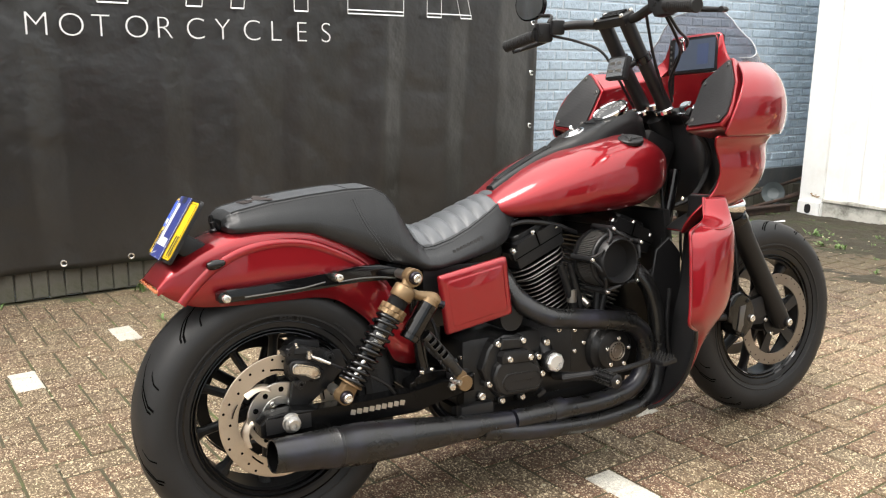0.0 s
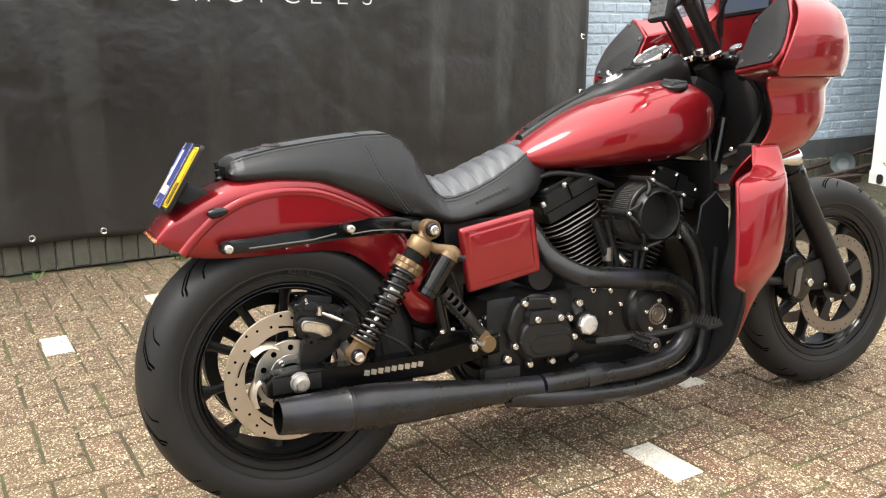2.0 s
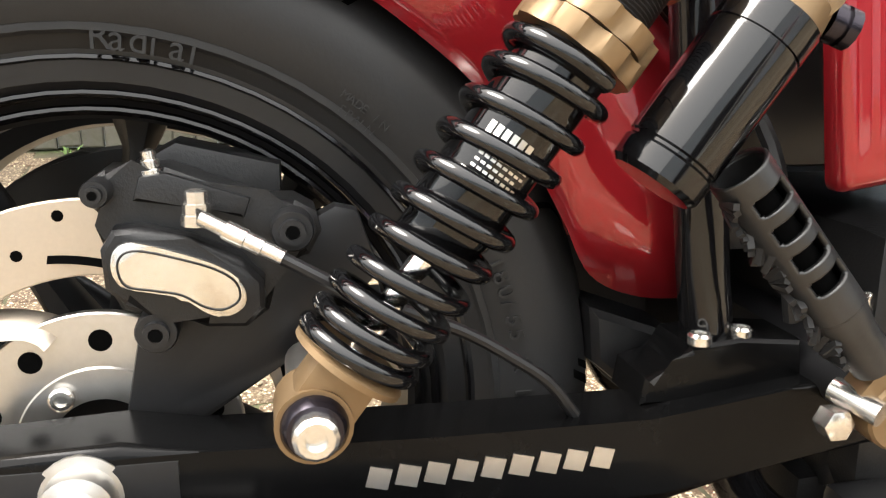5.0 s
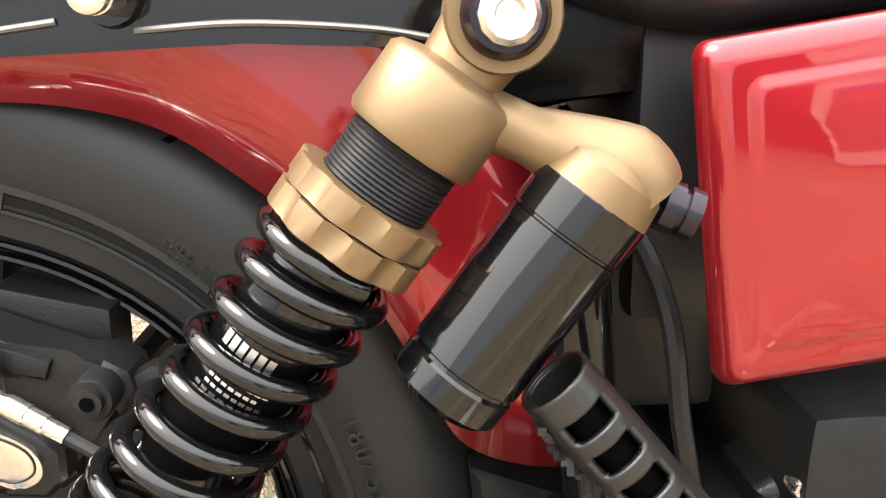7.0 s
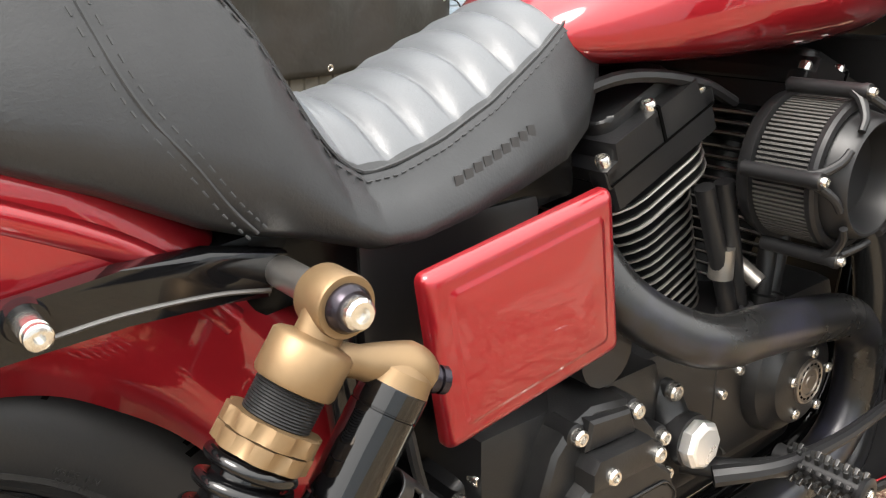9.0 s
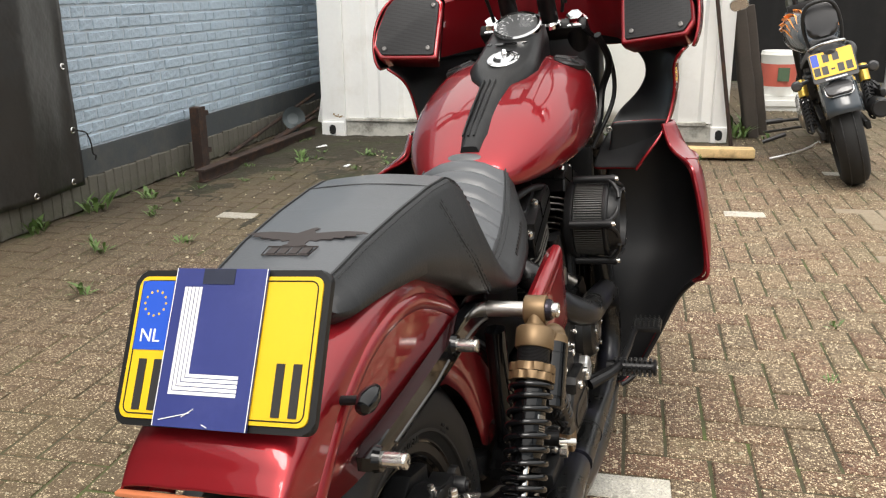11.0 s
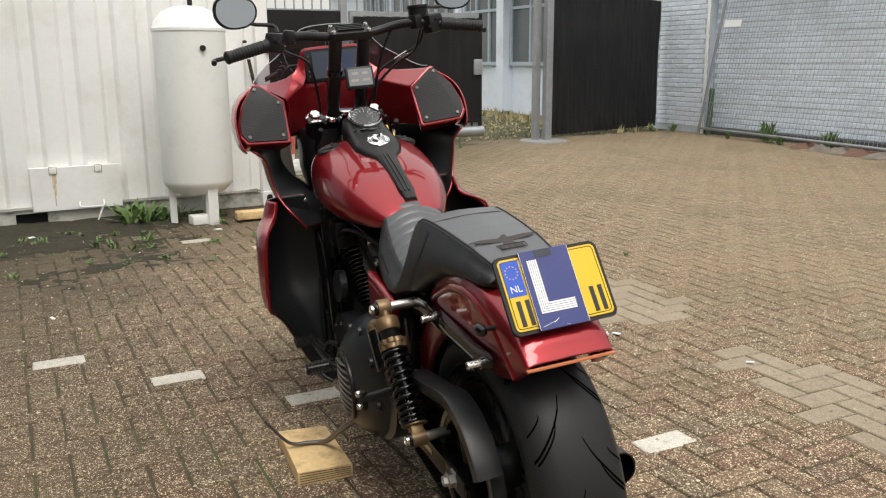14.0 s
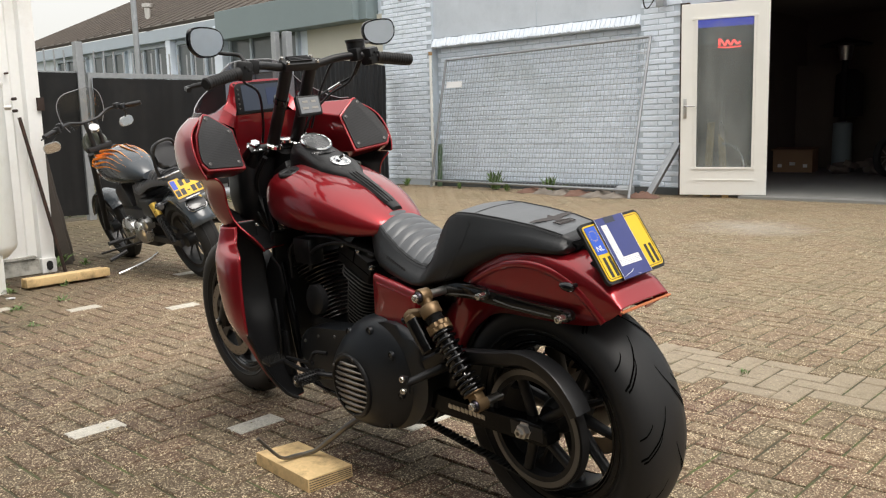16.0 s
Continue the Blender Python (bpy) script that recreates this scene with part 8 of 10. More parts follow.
def foot_controls(s):
    py, pz = 0.845, 0.326
    p = part("foot_peg", shape(tube([(0.15 * s, 0.76, 0.318), (0.2 * s, 0.79, 0.322), (0.235 * s, 0.83, pz)], 0.012, 12), rod((0.215 * s, py, pz), (0.315 * s, py, pz), 0.013, 0.012), turned((0.312 * s, py, pz), X * s, [(0, 0), (0, 0.017), (0.005, 0.018), (0.007, 0.015), (0.007, 0.009), (0.004, 0.008), (0.004, 0)], 24)), m_satin, bike, "serrated black foot peg")
    adds = [box((s * (0.232 + 0.0105 * k), py + 0.0155 * math.cos(a) * (1.35 if abs(math.cos(a)) > 0.5 else 1.0), pz + 0.0155 * math.sin(a)), (0.005, 0.009, 0.0045), (math.degrees(a), 0, 0), bevel=0.0008) for k in range(8) for a in np.arange(10) * math.tau / 10]
    tagged(part("peg_teeth", shape(*adds), m_peg, p, "sharp steel teeth", smooth=False), kind="stuff")
    bolt((0.316 * s, py, pz), X * s, 0.0065, 0.005, p)
    lv = part("foot_lever", shape(tube([(0.19 * s, 0.763, 0.319), (0.235 * s, 0.818, 0.331), (0.248 * s, 0.913, 0.332), (0.252 * s, 0.991, 0.339), (0.258 * s, 1.03, 0.348)], [0.012, 0.01, 0.008, 0.0075, 0.007], 10)), m_satin, bike, "brake pedal lever" if s > 0 else "shift lever")
    part("lever_pad", shape(box((0.28 * s, 1.037, 0.347), (0.066, 0.052, 0.014), (6, 0, 0), bevel=0.005)), m_satin, lv)
    tagged(part("pad_teeth", shape(*[rod((s * (0.254 + 0.0105 * k), 1.017 + 0.013 * j, 0.352), (s * (0.254 + 0.0105 * k), 1.017 + 0.013 * j, 0.364), 0.0034, 0.0018, n=6) for k in range(6) for j in range(4)]), m_peg, lv, "sharp steel teeth", smooth=False), kind="stuff")


foot_controls(1)
foot_controls(-1)
part("frame_loop", shape(tube([(0.115, 1.24, 0.86), (0.12, 1.2, 0.7), (0.12, 1.16, 0.45), (0.12, 1.12, 0.27), (0.12, 1.0, 0.215), (0.12, 0.7, 0.205), (0.12, 0.45, 0.24), (0.12, 0.38, 0.36), (0.12, 0.35, 0.6)], 0.017, 12), tube([(-0.115, 1.24, 0.86), (-0.12, 1.2, 0.7), (-0.12, 1.16, 0.45), (-0.12, 1.12, 0.27), (-0.12, 1.0, 0.215), (-0.12, 0.7, 0.205), (-0.12, 0.45, 0.24), (-0.12, 0.38, 0.36), (-0.12, 0.35, 0.6)], 0.017, 12), tube([(0, 1.25, 0.9), (0, 0.9, 0.8), (0, 0.5, 0.66), (0, 0.35, 0.62)], 0.024, 12)), m_gloss, bike, "gloss black frame tubes")
part("battery_box", shape(box((0, 0.49, 0.57), (0.2, 0.2, 0.16), bevel=0.01), box((0, 0.4, 0.5), (0.16, 0.1, 0.14), bevel=0.01)), m_satin, bike)
part("oil_pan", shape(box((0, 0.62, 0.235), (0.22, 0.3, 0.05), bevel=0.01), box((0.1, 0.5, 0.31), (0.05, 0.12, 0.02), bevel=0.006)), m_satin, bike)
bolt((0.14, 0.358, 0.389), (0, 0, 1), 0.0078, 0.007)
bolt((0.136, 0.388, 0.39), (0, 0, 1), 0.0068, 0.007)
part("mount_block", shape(side_plate([(0.319, 0.352), (0.322, 0.37), (0.342, 0.376), (0.35, 0.389), (0.384, 0.392), (0.426, 0.388), (0.43, 0.356), (0.39, 0.35)], 0.1, 0.145, 0.006, 3)), m_swing, bike, "black frame bracket")
part("frame_lug", shape(side_plate([(0.306, 0.4), (0.372, 0.376), (0.368, 0.345), (0.338, 0.336), (0.31, 0.36)], 0.03, 0.09, 0.012, 3)), m_satin, bike)
for k, pts in enumerate(([(0.06, 0.64, 0.72), (0.1, 0.7, 0.745), (0.11, 0.8, 0.73), (0.1, 0.88, 0.7)], [(-0.08, 0.66, 0.7), (-0.13, 0.76, 0.74), (-0.15, 0.84, 0.735), (-0.15, 0.93, 0.7), (-0.15, 0.95, 0.64)], [(-0.1, 0.7, 0.72), (-0.12, 0.85, 0.75), (-0.13, 1.0, 0.74), (-0.15, 1.06, 0.7), (-0.15, 1.07, 0.6)], [(0.1, 1.2, 0.82), (0.13, 1.18, 0.7), (0.14, 1.16, 0.6), (0.13, 1.1, 0.55)], [(0.05, 0.36, 0.6), (0.12, 0.4, 0.52), (0.14, 0.41, 0.45), (0.14, 0.42, 0.4)])):
    part("cable", shape(tube(pts, 0.0055 if k else 0.007, 8)), m_satin, bike)
part("coil_cover", shape(box((-0.13, 0.98, 0.7), (0.06, 0.1, 0.09), bevel=0.015)), m_wrinkle, bike)
part("radiator_panel", shape(box((0, 1.2, 0.52), (0.3, 0.03, 0.46), (6, 0, 0), bevel=0.01)), m_satin, bike)
part("horn", shape(turned((-0.16, 0.9, 0.55), (-1, 0, 0.1), [(0, 0), (0, 0.05), (0.02, 0.05), (0.026, 0.04), (0.026, 0)], 28)), m_satin, bike)

# ---- front end ----
HEAD = Vector((0, 1.3, 1.03))
AX = Vector((0, 1.73, 0.333))
FD = (AX - HEAD).normalized()
for s in (1, -1):
    o = X * 0.105 * s
    fk = part("fork_leg", shape(turned(HEAD + o, FD, [(0.0, 0), (0, 0.026), (0.4, 0.026), (0.401, 0.037), (0.44, 0.036), (0.46, 0.033), (0.78, 0.031), (0.83, 0.03), (0.835, 0)], 28)), m_satin, bike, "black telescopic fork leg")
    part("fork_collar", shape(turned(HEAD + o + FD * 0.385, FD, [(0, 0.027), (0.0, 0.036), (0.02, 0.039), (0.026, 0.036), (0.026, 0.027)], 28)), m_gloss, fk, "gloss black fork collar")
    part("fork_cap", shape(turned(HEAD + o - FD * 0.004, -FD, [(0, 0.03), (0.006, 0.031), (0.008, 0.022), (0.02, 0.021), (0.024, 0.016), (0.024, 0)], 6)), m_chrome, fk, "chrome hexagon fork cap")
    part("axle_end", shape(turned(AX + X * 0.085 * s, X * s, [(0, 0), (0, 0.03), (0.035, 0.028), (0.04, 0.018), (0.055, 0.016), (0.055, 0.008), (0.045, 0.0)], 24)), m_satin, fk)
    bolt(AX + X * 0.138 * s, X * s, 0.012, 0.008, fk)
    co_ = spline([(0, y, z) for y, z in ((1.474, 0.393), (1.484, 0.437), (1.524, 0.455), (1.566, 0.437), (1.592, 0.385), (1.576, 0.33), (1.548, 0.303), (1.512, 0.318), (1.505, 0.345), (1.478, 0.362))], 3, True)
    cl = part("front_caliper", shape(side_plate([(p.y, p.z) for p in co_], 0.06 * s, 0.118 * s, 0.01, 3)), m_gloss, bike, "black front brake caliper")
    part("caliper_badge", shape(side_plate([(1.524, 0.408), (1.548, 0.412), (1.54, 0.38), (1.536, 0.345), (1.524, 0.325), (1.508, 0.332), (1.517, 0.36), (1.519, 0.39)], 0.117 * s, 0.1215 * s, 0.0015)), m_steel2, cl, "grey caliper insert")
    bolt((0.117 * s, 1.577, 0.363), X * s, 0.012, 0.008, cl)
    for y, z in ((1.556, 0.424), (1.536, 0.314), (1.519, 0.35)):
        bolt((0.117 * s, y, z), X * s, 0.0075, 0.004, cl, m_satin)
    part("caliper_mount", shape(side_plate([(1.57, 0.34), (1.58, 0.42), (1.64, 0.43), (1.66, 0.36)], 0.085 * s, 0.108 * s, 0.006, 2)), m_satin, cl)
    part("mount_rod", shape(rod((0.1 * s, 1.36, 0.39), (0.1 * s, 1.5, 0.375), 0.012)), m_satin, cl)
    part("caliper_hose", shape(tube([(0.1 * s, 1.53, 0.45), (0.12 * s, 1.5, 0.55), (0.11 * s, 1.48, 0.68), (0.08 * s, 1.4, 0.8)], 0.005, 8)), m_satin, cl)
part("triple_clamp", shape(box(HEAD + FD * 0.02, (0.27, 0.075, 0.03), (-31, 0, 0), bevel=0.01), box(HEAD + FD * 0.2, (0.26, 0.08, 0.04), (-31, 0, 0), bevel=0.01), rod(HEAD + Vector((0, -0.04, 0)) + FD * 0.02, HEAD + Vector((0, -0.04, 0)) + FD * 0.2, 0.03)), m_satin, bike)
part("clamp_plate", shape(turned((0, 1.265, 1.045), (0, -0.3, 1), [(0, 0.028), (0.012, 0.028), (0.014, 0.022), (0.014, 0)], 24)), m_chrome, bike, "chrome stem nut")
part("neck", shape(box((0, 1.22, 0.86), (0.09, 0.12, 0.22), (-25, 0, 0), bevel=0.02)), m_satin, bike)
part("fork_nacelle", shape(loft([[(x * k, 1.39 + y * k + (0.98 - z) * 0.12, z) for x, y in rounded(0.3, 0.16, 0.05)] for z, k in ((0.995, 0.9), (0.97, 1.0), (0.86, 1.0), (0.76, 0.85), (0.72, 0.6))])), m_satin, bike, "black housing behind the fork", sharp=50)
for x in (0.165, -0.1):
    part("wiring_loom", shape(tube([(x, 1.24, 1.0), (x * 1.1, 1.3, 0.93), (x * 0.95, 1.33, 0.86), (x * 0.9, 1.28, 0.78), (x * 0.6, 1.2, 0.74)], 0.009, 8), tube([(x * 0.8, 1.25, 1.02), (x * 1.05, 1.34, 0.95), (x * 1.1, 1.36, 0.84), (x * 0.8, 1.3, 0.72)], 0.006, 8)), m_satin, bike)
# handlebar
for s in (1, -1):
    rs = part("riser", shape(tube([(0.047 * s, 1.262, 1.045), (0.047 * s, 1.235, 1.09), (0.047 * s, 1.165, 1.2), (0.047 * s, 1.108, 1.296)], [0.023, 0.021, 0.021, 0.022], 20)), m_satin, bike, "tall satin black handlebar riser")
    part("riser_clamp", shape(turned((0.047 * s, 1.172, 1.189), (0, -0.545, 0.838), [(-0.01, 0.02), (-0.01, 0.0265), (0.01, 0.0265), (0.01, 0.02)], 24)), m_gloss, rs)
    part("riser_foot", shape(turned((0.047 * s, 1.262, 1.03), (0, -0.4, 1), [(0, 0.03), (0.01, 0.03), (0.014, 0.024)], 24)), m_chrome, rs)
part("bar_clamp", shape(box((0, 1.105, 1.302), (0.135, 0.05, 0.028), (28, 0, 0), bevel=0.007), *[box((0, 1.089 + 0.009 * k, 1.312 + 0.005 * k), (0.085, 0.004, 0.008), (28, 0, 0)) for k in range(4)]), m_satin, bike, "ribbed handlebar clamp")
for sx in (-0.057, 0.057):
    for sy in (-0.018, 0.018):
        bolt((sx, 1.1 + sy, 1.314 + sy * 0.5), (0, -0.45, 0.9), 0.007, 0.008)
bar = part("handlebar", shape(tube([(-0.4, 0.99, 1.262), (-0.3, 1.015, 1.283), (-0.22, 1.05, 1.303), (-0.15, 1.09, 1.306), (-0.08, 1.107, 1.298), (0, 1.11, 1.296), (0.08, 1.113, 1.3), (0.15, 1.1, 1.314), (0.22, 1.068, 1.317), (0.3, 1.04, 1.304), (0.41, 1.02, 1.288)], 0.0135, 14)), m_satin, bike, "satin black handlebar")
for s in (1, -1):
    a = Vector((-0.405, 0.988, 1.261)) if s < 0 else Vector((0.415, 1.018, 1.287))
    b = Vector((-0.275, 1.02, 1.287)) if s < 0 else Vector((0.285, 1.045, 1.307))
    d = (b - a).normalized()
    ln = (b - a).length
    prof = [(0, 0), (0, 0.016), (0.004, 0.0195)]
    for k in range(12):
        prof += [(0.01 + k * (ln - 0.02) / 12, 0.0185), (0.014 + k * (ln - 0.02) / 12, 0.0185), (0.015 + k * (ln - 0.02) / 12, 0.0172), (0.018 + k * (ln - 0.02) / 12, 0.0172)]
    part("grip", shape(turned(a, d, prof + [(ln, 0.0205), (ln + 0.004, 0)], 24)), m_rubber, bar, "ribbed black rubber grip")
    ct = part("switch_housing", shape(box(b + d * 0.025 + Vector((0, 0.005, 0)), (0.055, 0.05, 0.06), (0, -8 * s, 18 * s), bevel=0.012), box(b + d * 0.075 + Vector((0, 0.012, 0.002)), (0.035, 0.042, 0.046), (0, -8 * s, 18 * s), bevel=0.01)), m_satin, bar)
    part("switch_button", shape(*[box(b + d * (0.02 + 0.012 * k) + Vector((0, -0.024, 0.012 - 0.012 * k)), (0.009, 0.006, 0.009), bevel=0.002) for k in range(3)]), m_wrinkle, ct)
    part("lever", shape(tube([b + Vector((0.02 * -s, 0.035, -0.005)), b + Vector((0.02 * s, 0.06, -0.01)), b + Vector((0.08 * s, 0.062, -0.02)), b + Vector((0.15 * s, 0.05, -0.03)), a + Vector((0.03 * s, 0.05, -0.012))], [0.008, 0.0085, 0.0075, 0.0065, 0.008], 10)), m_satin, bar, "black hand lever")
    mc = Vector((-0.352, 1.048, 1.388)) if s < 0 else Vector((0.369, 1.129, 1.398))
    part("mirror_stem", shape(tube([b + d * 0.04 + Vector((0, 0.01, 0.025)), b + d * 0.03 + Vector((0, 0.03, 0.05)), mc + Vector((-0.045 * s, 0.012, -0.035)), mc + Vector((-0.02 * s, 0.014, -0.01))], 0.006, 10)), m_satin, bar)
    facing = Vector((-mc.x * 0.5 - 0.02 * s, -1, -0.03)).normalized()
    mm = Matrix.Translation(mc) @ facing.to_track_quat("Z", "Y").to_matrix().to_4x4()
    k_ = s
    oo = spline([(x * k_ * -1, y, 0) for x, y in ((-0.06, -0.012), (-0.056, 0.03), (-0.03, 0.042), (0.02, 0.04), (0.055, 0.028), (0.064, 0.0), (0.052, -0.028), (0.02, -0.044), (-0.03, -0.042))], 4, True)
    mh = part("mirror_shell", shape(slab([(p.x * 1.04, p.y * 1.05) for p in oo], 0.012, mm @ pose(0, 0, -0.012), 0.002, 1), loft([[mm @ Vector((p.x * k, p.y * k, -0.012 - h)) for p in oo] for k, h in ((1.0, 0.0), (0.85, 0.01), (0.5, 0.018), (0.1, 0.02))])), m_gloss, bar, "black mirror housing")
    part("mirror_glass", shape(slab([(p.x * 0.94, p.y * 0.93) for p in oo], 0.0015, mm @ pose(0, 0, 0.0006))), m_mirror, mh, "mirror glass", smooth=False)
part("brake_reservoir", shape(turned((0.225, 1.085, 1.335), (0, 0, 1), [(0, 0.03), (0.025, 0.032), (0.028, 0.035), (0.036, 0.035), (0.038, 0.0)], 28)), m_satin, bar)
for pts in ([(0.24, 1.08, 1.3), (0.235, 1.13, 1.25), (0.2, 1.2, 1.22), (0.12, 1.23, 1.17), (0.09, 1.25, 1.08)], [(0.23, 1.08, 1.3), (0.22, 1.14, 1.23), (0.17, 1.2, 1.19), (0.1, 1.23, 1.12), (0.08, 1.26, 1.06)], [(-0.23, 1.05, 1.28), (-0.2, 1.13, 1.26), (-0.13, 1.17, 1.22), (-0.1, 1.22, 1.12), (-0.09, 1.26, 1.05)], [(0.14, 1.1, 1.31), (0.12, 1.13, 1.26), (0.1, 1.17, 1.18), (0.09, 1.22, 1.08)]):
    part("control_cable", shape(tube(pts, 0.0045, 8)), m_satin, bar)
part("cable_sleeve", shape(rod((0.205, 1.175, 1.226), (0.175, 1.21, 1.205), 0.0065)), m_chrome, bar)
dp = part("small_display", shape(box((0.017, 1.107, 1.162), (0.092, 0.022, 0.07), (-14, 0, -4), bevel=0.008)), m_satin, bike, "small handlebar display")
DPM = Matrix.Translation((0.017, 1.107, 1.162)) @ pose(0, 0, 0, -14, 0, -4)
part("display_glass", shape(box((0, -0.0115, 0), (0.076, 0.002, 0.054))), m_screen, dp, "lit grey display", smooth=False).matrix_basis = DPM
part("display_bars", shape(*[box((x, -0.0128, z), (w, 0.001, 0.008)) for x, z, w in ((-0.016, 0.012, 0.02), (0.016, 0.012, 0.018), (-0.018, -0.01, 0.024), (0.018, -0.01, 0.024))]), m_fin, dp, smooth=False).matrix_basis = DPM
part("display_arm", shape(rod((0.03, 1.13, 1.165), (0.047, 1.17, 1.19), 0.009)), m_satin, dp)

# ---- upper fairing ----
FAIR = [(0.695, 0.235, 1.128, 1.17), (0.712, 0.247, 1.125, 1.2), (0.735, 0.264, 1.125, 1.25), (0.755, 0.281, 1.131, 1.34), (0.775, 0.295, 1.146, 1.43), (0.8, 0.308, 1.167, 1.46), (0.83, 0.316, 1.184, 1.495), (0.88, 0.326, 1.187, 1.51), (0.93, 0.34, 1.172, 1.522), (0.962, 0.386, 1.15, 1.548), (0.985, 0.402, 1.154, 1.557), (1.04, 0.408, 1.178, 1.55), (1.09, 0.4, 1.208, 1.525), (1.12, 0.378, 1.232, 1.512), (1.14, 0.35, 1.25, 1.502), (1.155, 0.325, 1.265, 1.49)]
FAIR_IN = [(0.695, 18), (0.79, 18.5), (0.82, 17.5), (0.845, 15.4), (0.935, 15.4), (0.962, 18)]
full = []
for z, xo, yb, yn in FAIR:
    h = [(xo, yb), (xo * 1.01, yb + (yn - yb) * 0.2), (xo * 0.985, yb + (yn - yb) * 0.42), (xo * 0.9, yb + (yn - yb) * 0.64), (xo * 0.7, yb + (yn - yb) * 0.85), (xo * 0.4, yn - (yn - yb) * 0.06), (xo * 0.15, yn - (yn - yb) * 0.01)]
    k, c = float(np.interp(z, [0.88, 0.98], [0.985, 0.955])), float(np.interp(z, [0.88, 0.98], [0.022, 0.009]))
    full.append([tuple(p) for p in spline([(a * k + c, b, z) for a, b in h] + [(c - a * k, b, z) for a, b in reversed(h)], 4)])
fair = part("upper_fairing", shape(loft(full[9:], ring=False)), [m_red, m_satin], bike, "candy red upper fairing with speaker pods", sharp=60)
fair.modifiers.new("smooth", "SUBSURF").levels = 2
fair.modifiers["smooth"].render_levels = 2
sm = fair.modifiers.new("thick", "SOLIDIFY")
sm.thickness, sm.offset, sm.material_offset = 0.006, 1, 1
for s in (1, -1):
    cut = []
    for r in full[:10]:
        half = r if s > 0 else r[::-1]
        ends = float(np.interp(r[0][2], *zip(*FAIR_IN)))
        tuck = 0.016 * max(0.0, (r[0][2] - 0.88) / 0.082)
        half = [(p[0] - math.copysign(tuck, p[0]), p[1] - tuck * 0.8, p[2]) for p in half]
        cut.append([tuple(float(np.interp(t, range(len(half)), [p[k] for p in half])) for k in range(3)) for t in np.linspace(0, ends, 19)])
    cheek = part("fairing_cheek", shape(loft(cut, ring=False)), [m_red, m_satin], bike, "red fairing side running down to the leg shield", sharp=60)
    cheek.modifiers.new("smooth", "SUBSURF").levels = 2
    cheek.modifiers["smooth"].render_levels = 2
    sm = cheek.modifiers.new("thick", "SOLIDIFY")
    sm.thickness, sm.offset, sm.material_offset = 0.006, s * 1.0, 1
    # speaker pod
    nrm = Vector((-0.14 * s, -0.875, 0.463)).normalized()
    zx = Vector((1, 0, 0))
    zx = (zx - nrm * zx.dot(nrm)).normalized()
    mm = Matrix.Translation((0.3 * s + 0.007, 1.196, 1.06)) @ Matrix((zx, nrm.cross(zx), nrm)).transposed().to_4x4()
    back = mm.inverted()
    pod_ = [back @ Vector((x * s + 0.007, y, z)) for x, y, z in ((0.222, 1.172, 0.973), (0.368, 1.157, 0.983), (0.385, 1.162, 1.012), (0.382, 1.18, 1.05), (0.363, 1.216, 1.104), (0.308, 1.263, 1.17), (0.292, 1.26, 1.166), (0.214, 1.231, 1.113))]
    po_ = [(p.x, p.y) for p in (pod_ if s > 0 else pod_[::-1])]
    pr = corner_round(po_, 0.006)
    mid_ = Vector((sum(x for x, _ in pr) / len(pr), sum(y for _, y in pr) / len(pr)))
    def grown(k, z):
        return [mm @ Vector((mid_.x + (x - mid_.x) * k, mid_.y + (y - mid_.y) * k, z)) for x, y in pr]
    pod = part("speaker_pod", shape(loft([grown(0.9, -0.075), grown(0.99, -0.03), grown(1.0, -0.008), grown(0.985, -0.002), grown(0.96, 0.0), grown(0.9, -0.001)])), m_red, bike, "red speaker pod", sharp=50)
    panel_ = [(mid_.x + (x - mid_.x) * 0.89, mid_.y + (y - mid_.y) * 0.9) for x, y in pr]
    gr = part("speaker_panel", shape(slab(panel_, 0.005, mm, 0.003, 2)), m_grille, pod, "black perforated speaker panel")
    for k, q in ((0.74, 0), (0.76, 1), (0.76, 5), (0.76, 7)):
        p = pod_[q]
        bolt(mm @ Vector((mid_.x + (p.x - mid_.x) * k, mid_.y + (p.y - mid_.y) * k, 0.005)), nrm, 0.006, 0.003, gr, m_steel2, "screw")
# inner panel: a wall below the fold, shoulders up to the ridge and a hood round the screen
LOWER = [(0.222, 1.19, 0.978), (0.212, 1.28, 0.98), (0.185, 1.36, 0.985), (0.145, 1.42, 0.99), (0.11, 1.44, 0.992), (0.05, 1.45, 0.992)]
FOLD = [(0.212, 1.234, 1.112), (0.19, 1.275, 1.12), (0.155, 1.335, 1.134), (0.124, 1.388, 1.147), (0.104, 1.41, 1.148), (0.05, 1.41, 1.148)]
SHOULDER = [((0.212, 1.234, 1.112), (0.303, 1.264, 1.168), (0.312, 1.272, 1.152)), ((0.19, 1.275, 1.12), (0.265, 1.305, 1.166), (0.302, 1.34, 1.152)), ((0.155, 1.335, 1.134), (0.212, 1.362, 1.167), (0.255, 1.41, 1.152)), ((0.124, 1.388, 1.147), (0.162, 1.404, 1.177), (0.19, 1.46, 1.152)),
            ((0.104, 1.41, 1.165), (0.132, 1.417, 1.202), (0.145, 1.455, 1.152)), ((0.102, 1.412, 1.21), (0.118, 1.422, 1.238), (0.125, 1.448, 1.152)), ((0.1, 1.413, 1.25), (0.109, 1.426, 1.264), (0.112, 1.446, 1.152)), ((0.09, 1.413, 1.26), (0.095, 1.427, 1.27), (0.095, 1.446, 1.152)), ((0.03, 1.413, 1.261), (0.03, 1.428, 1.272), (0.03, 1.447, 1.152))]
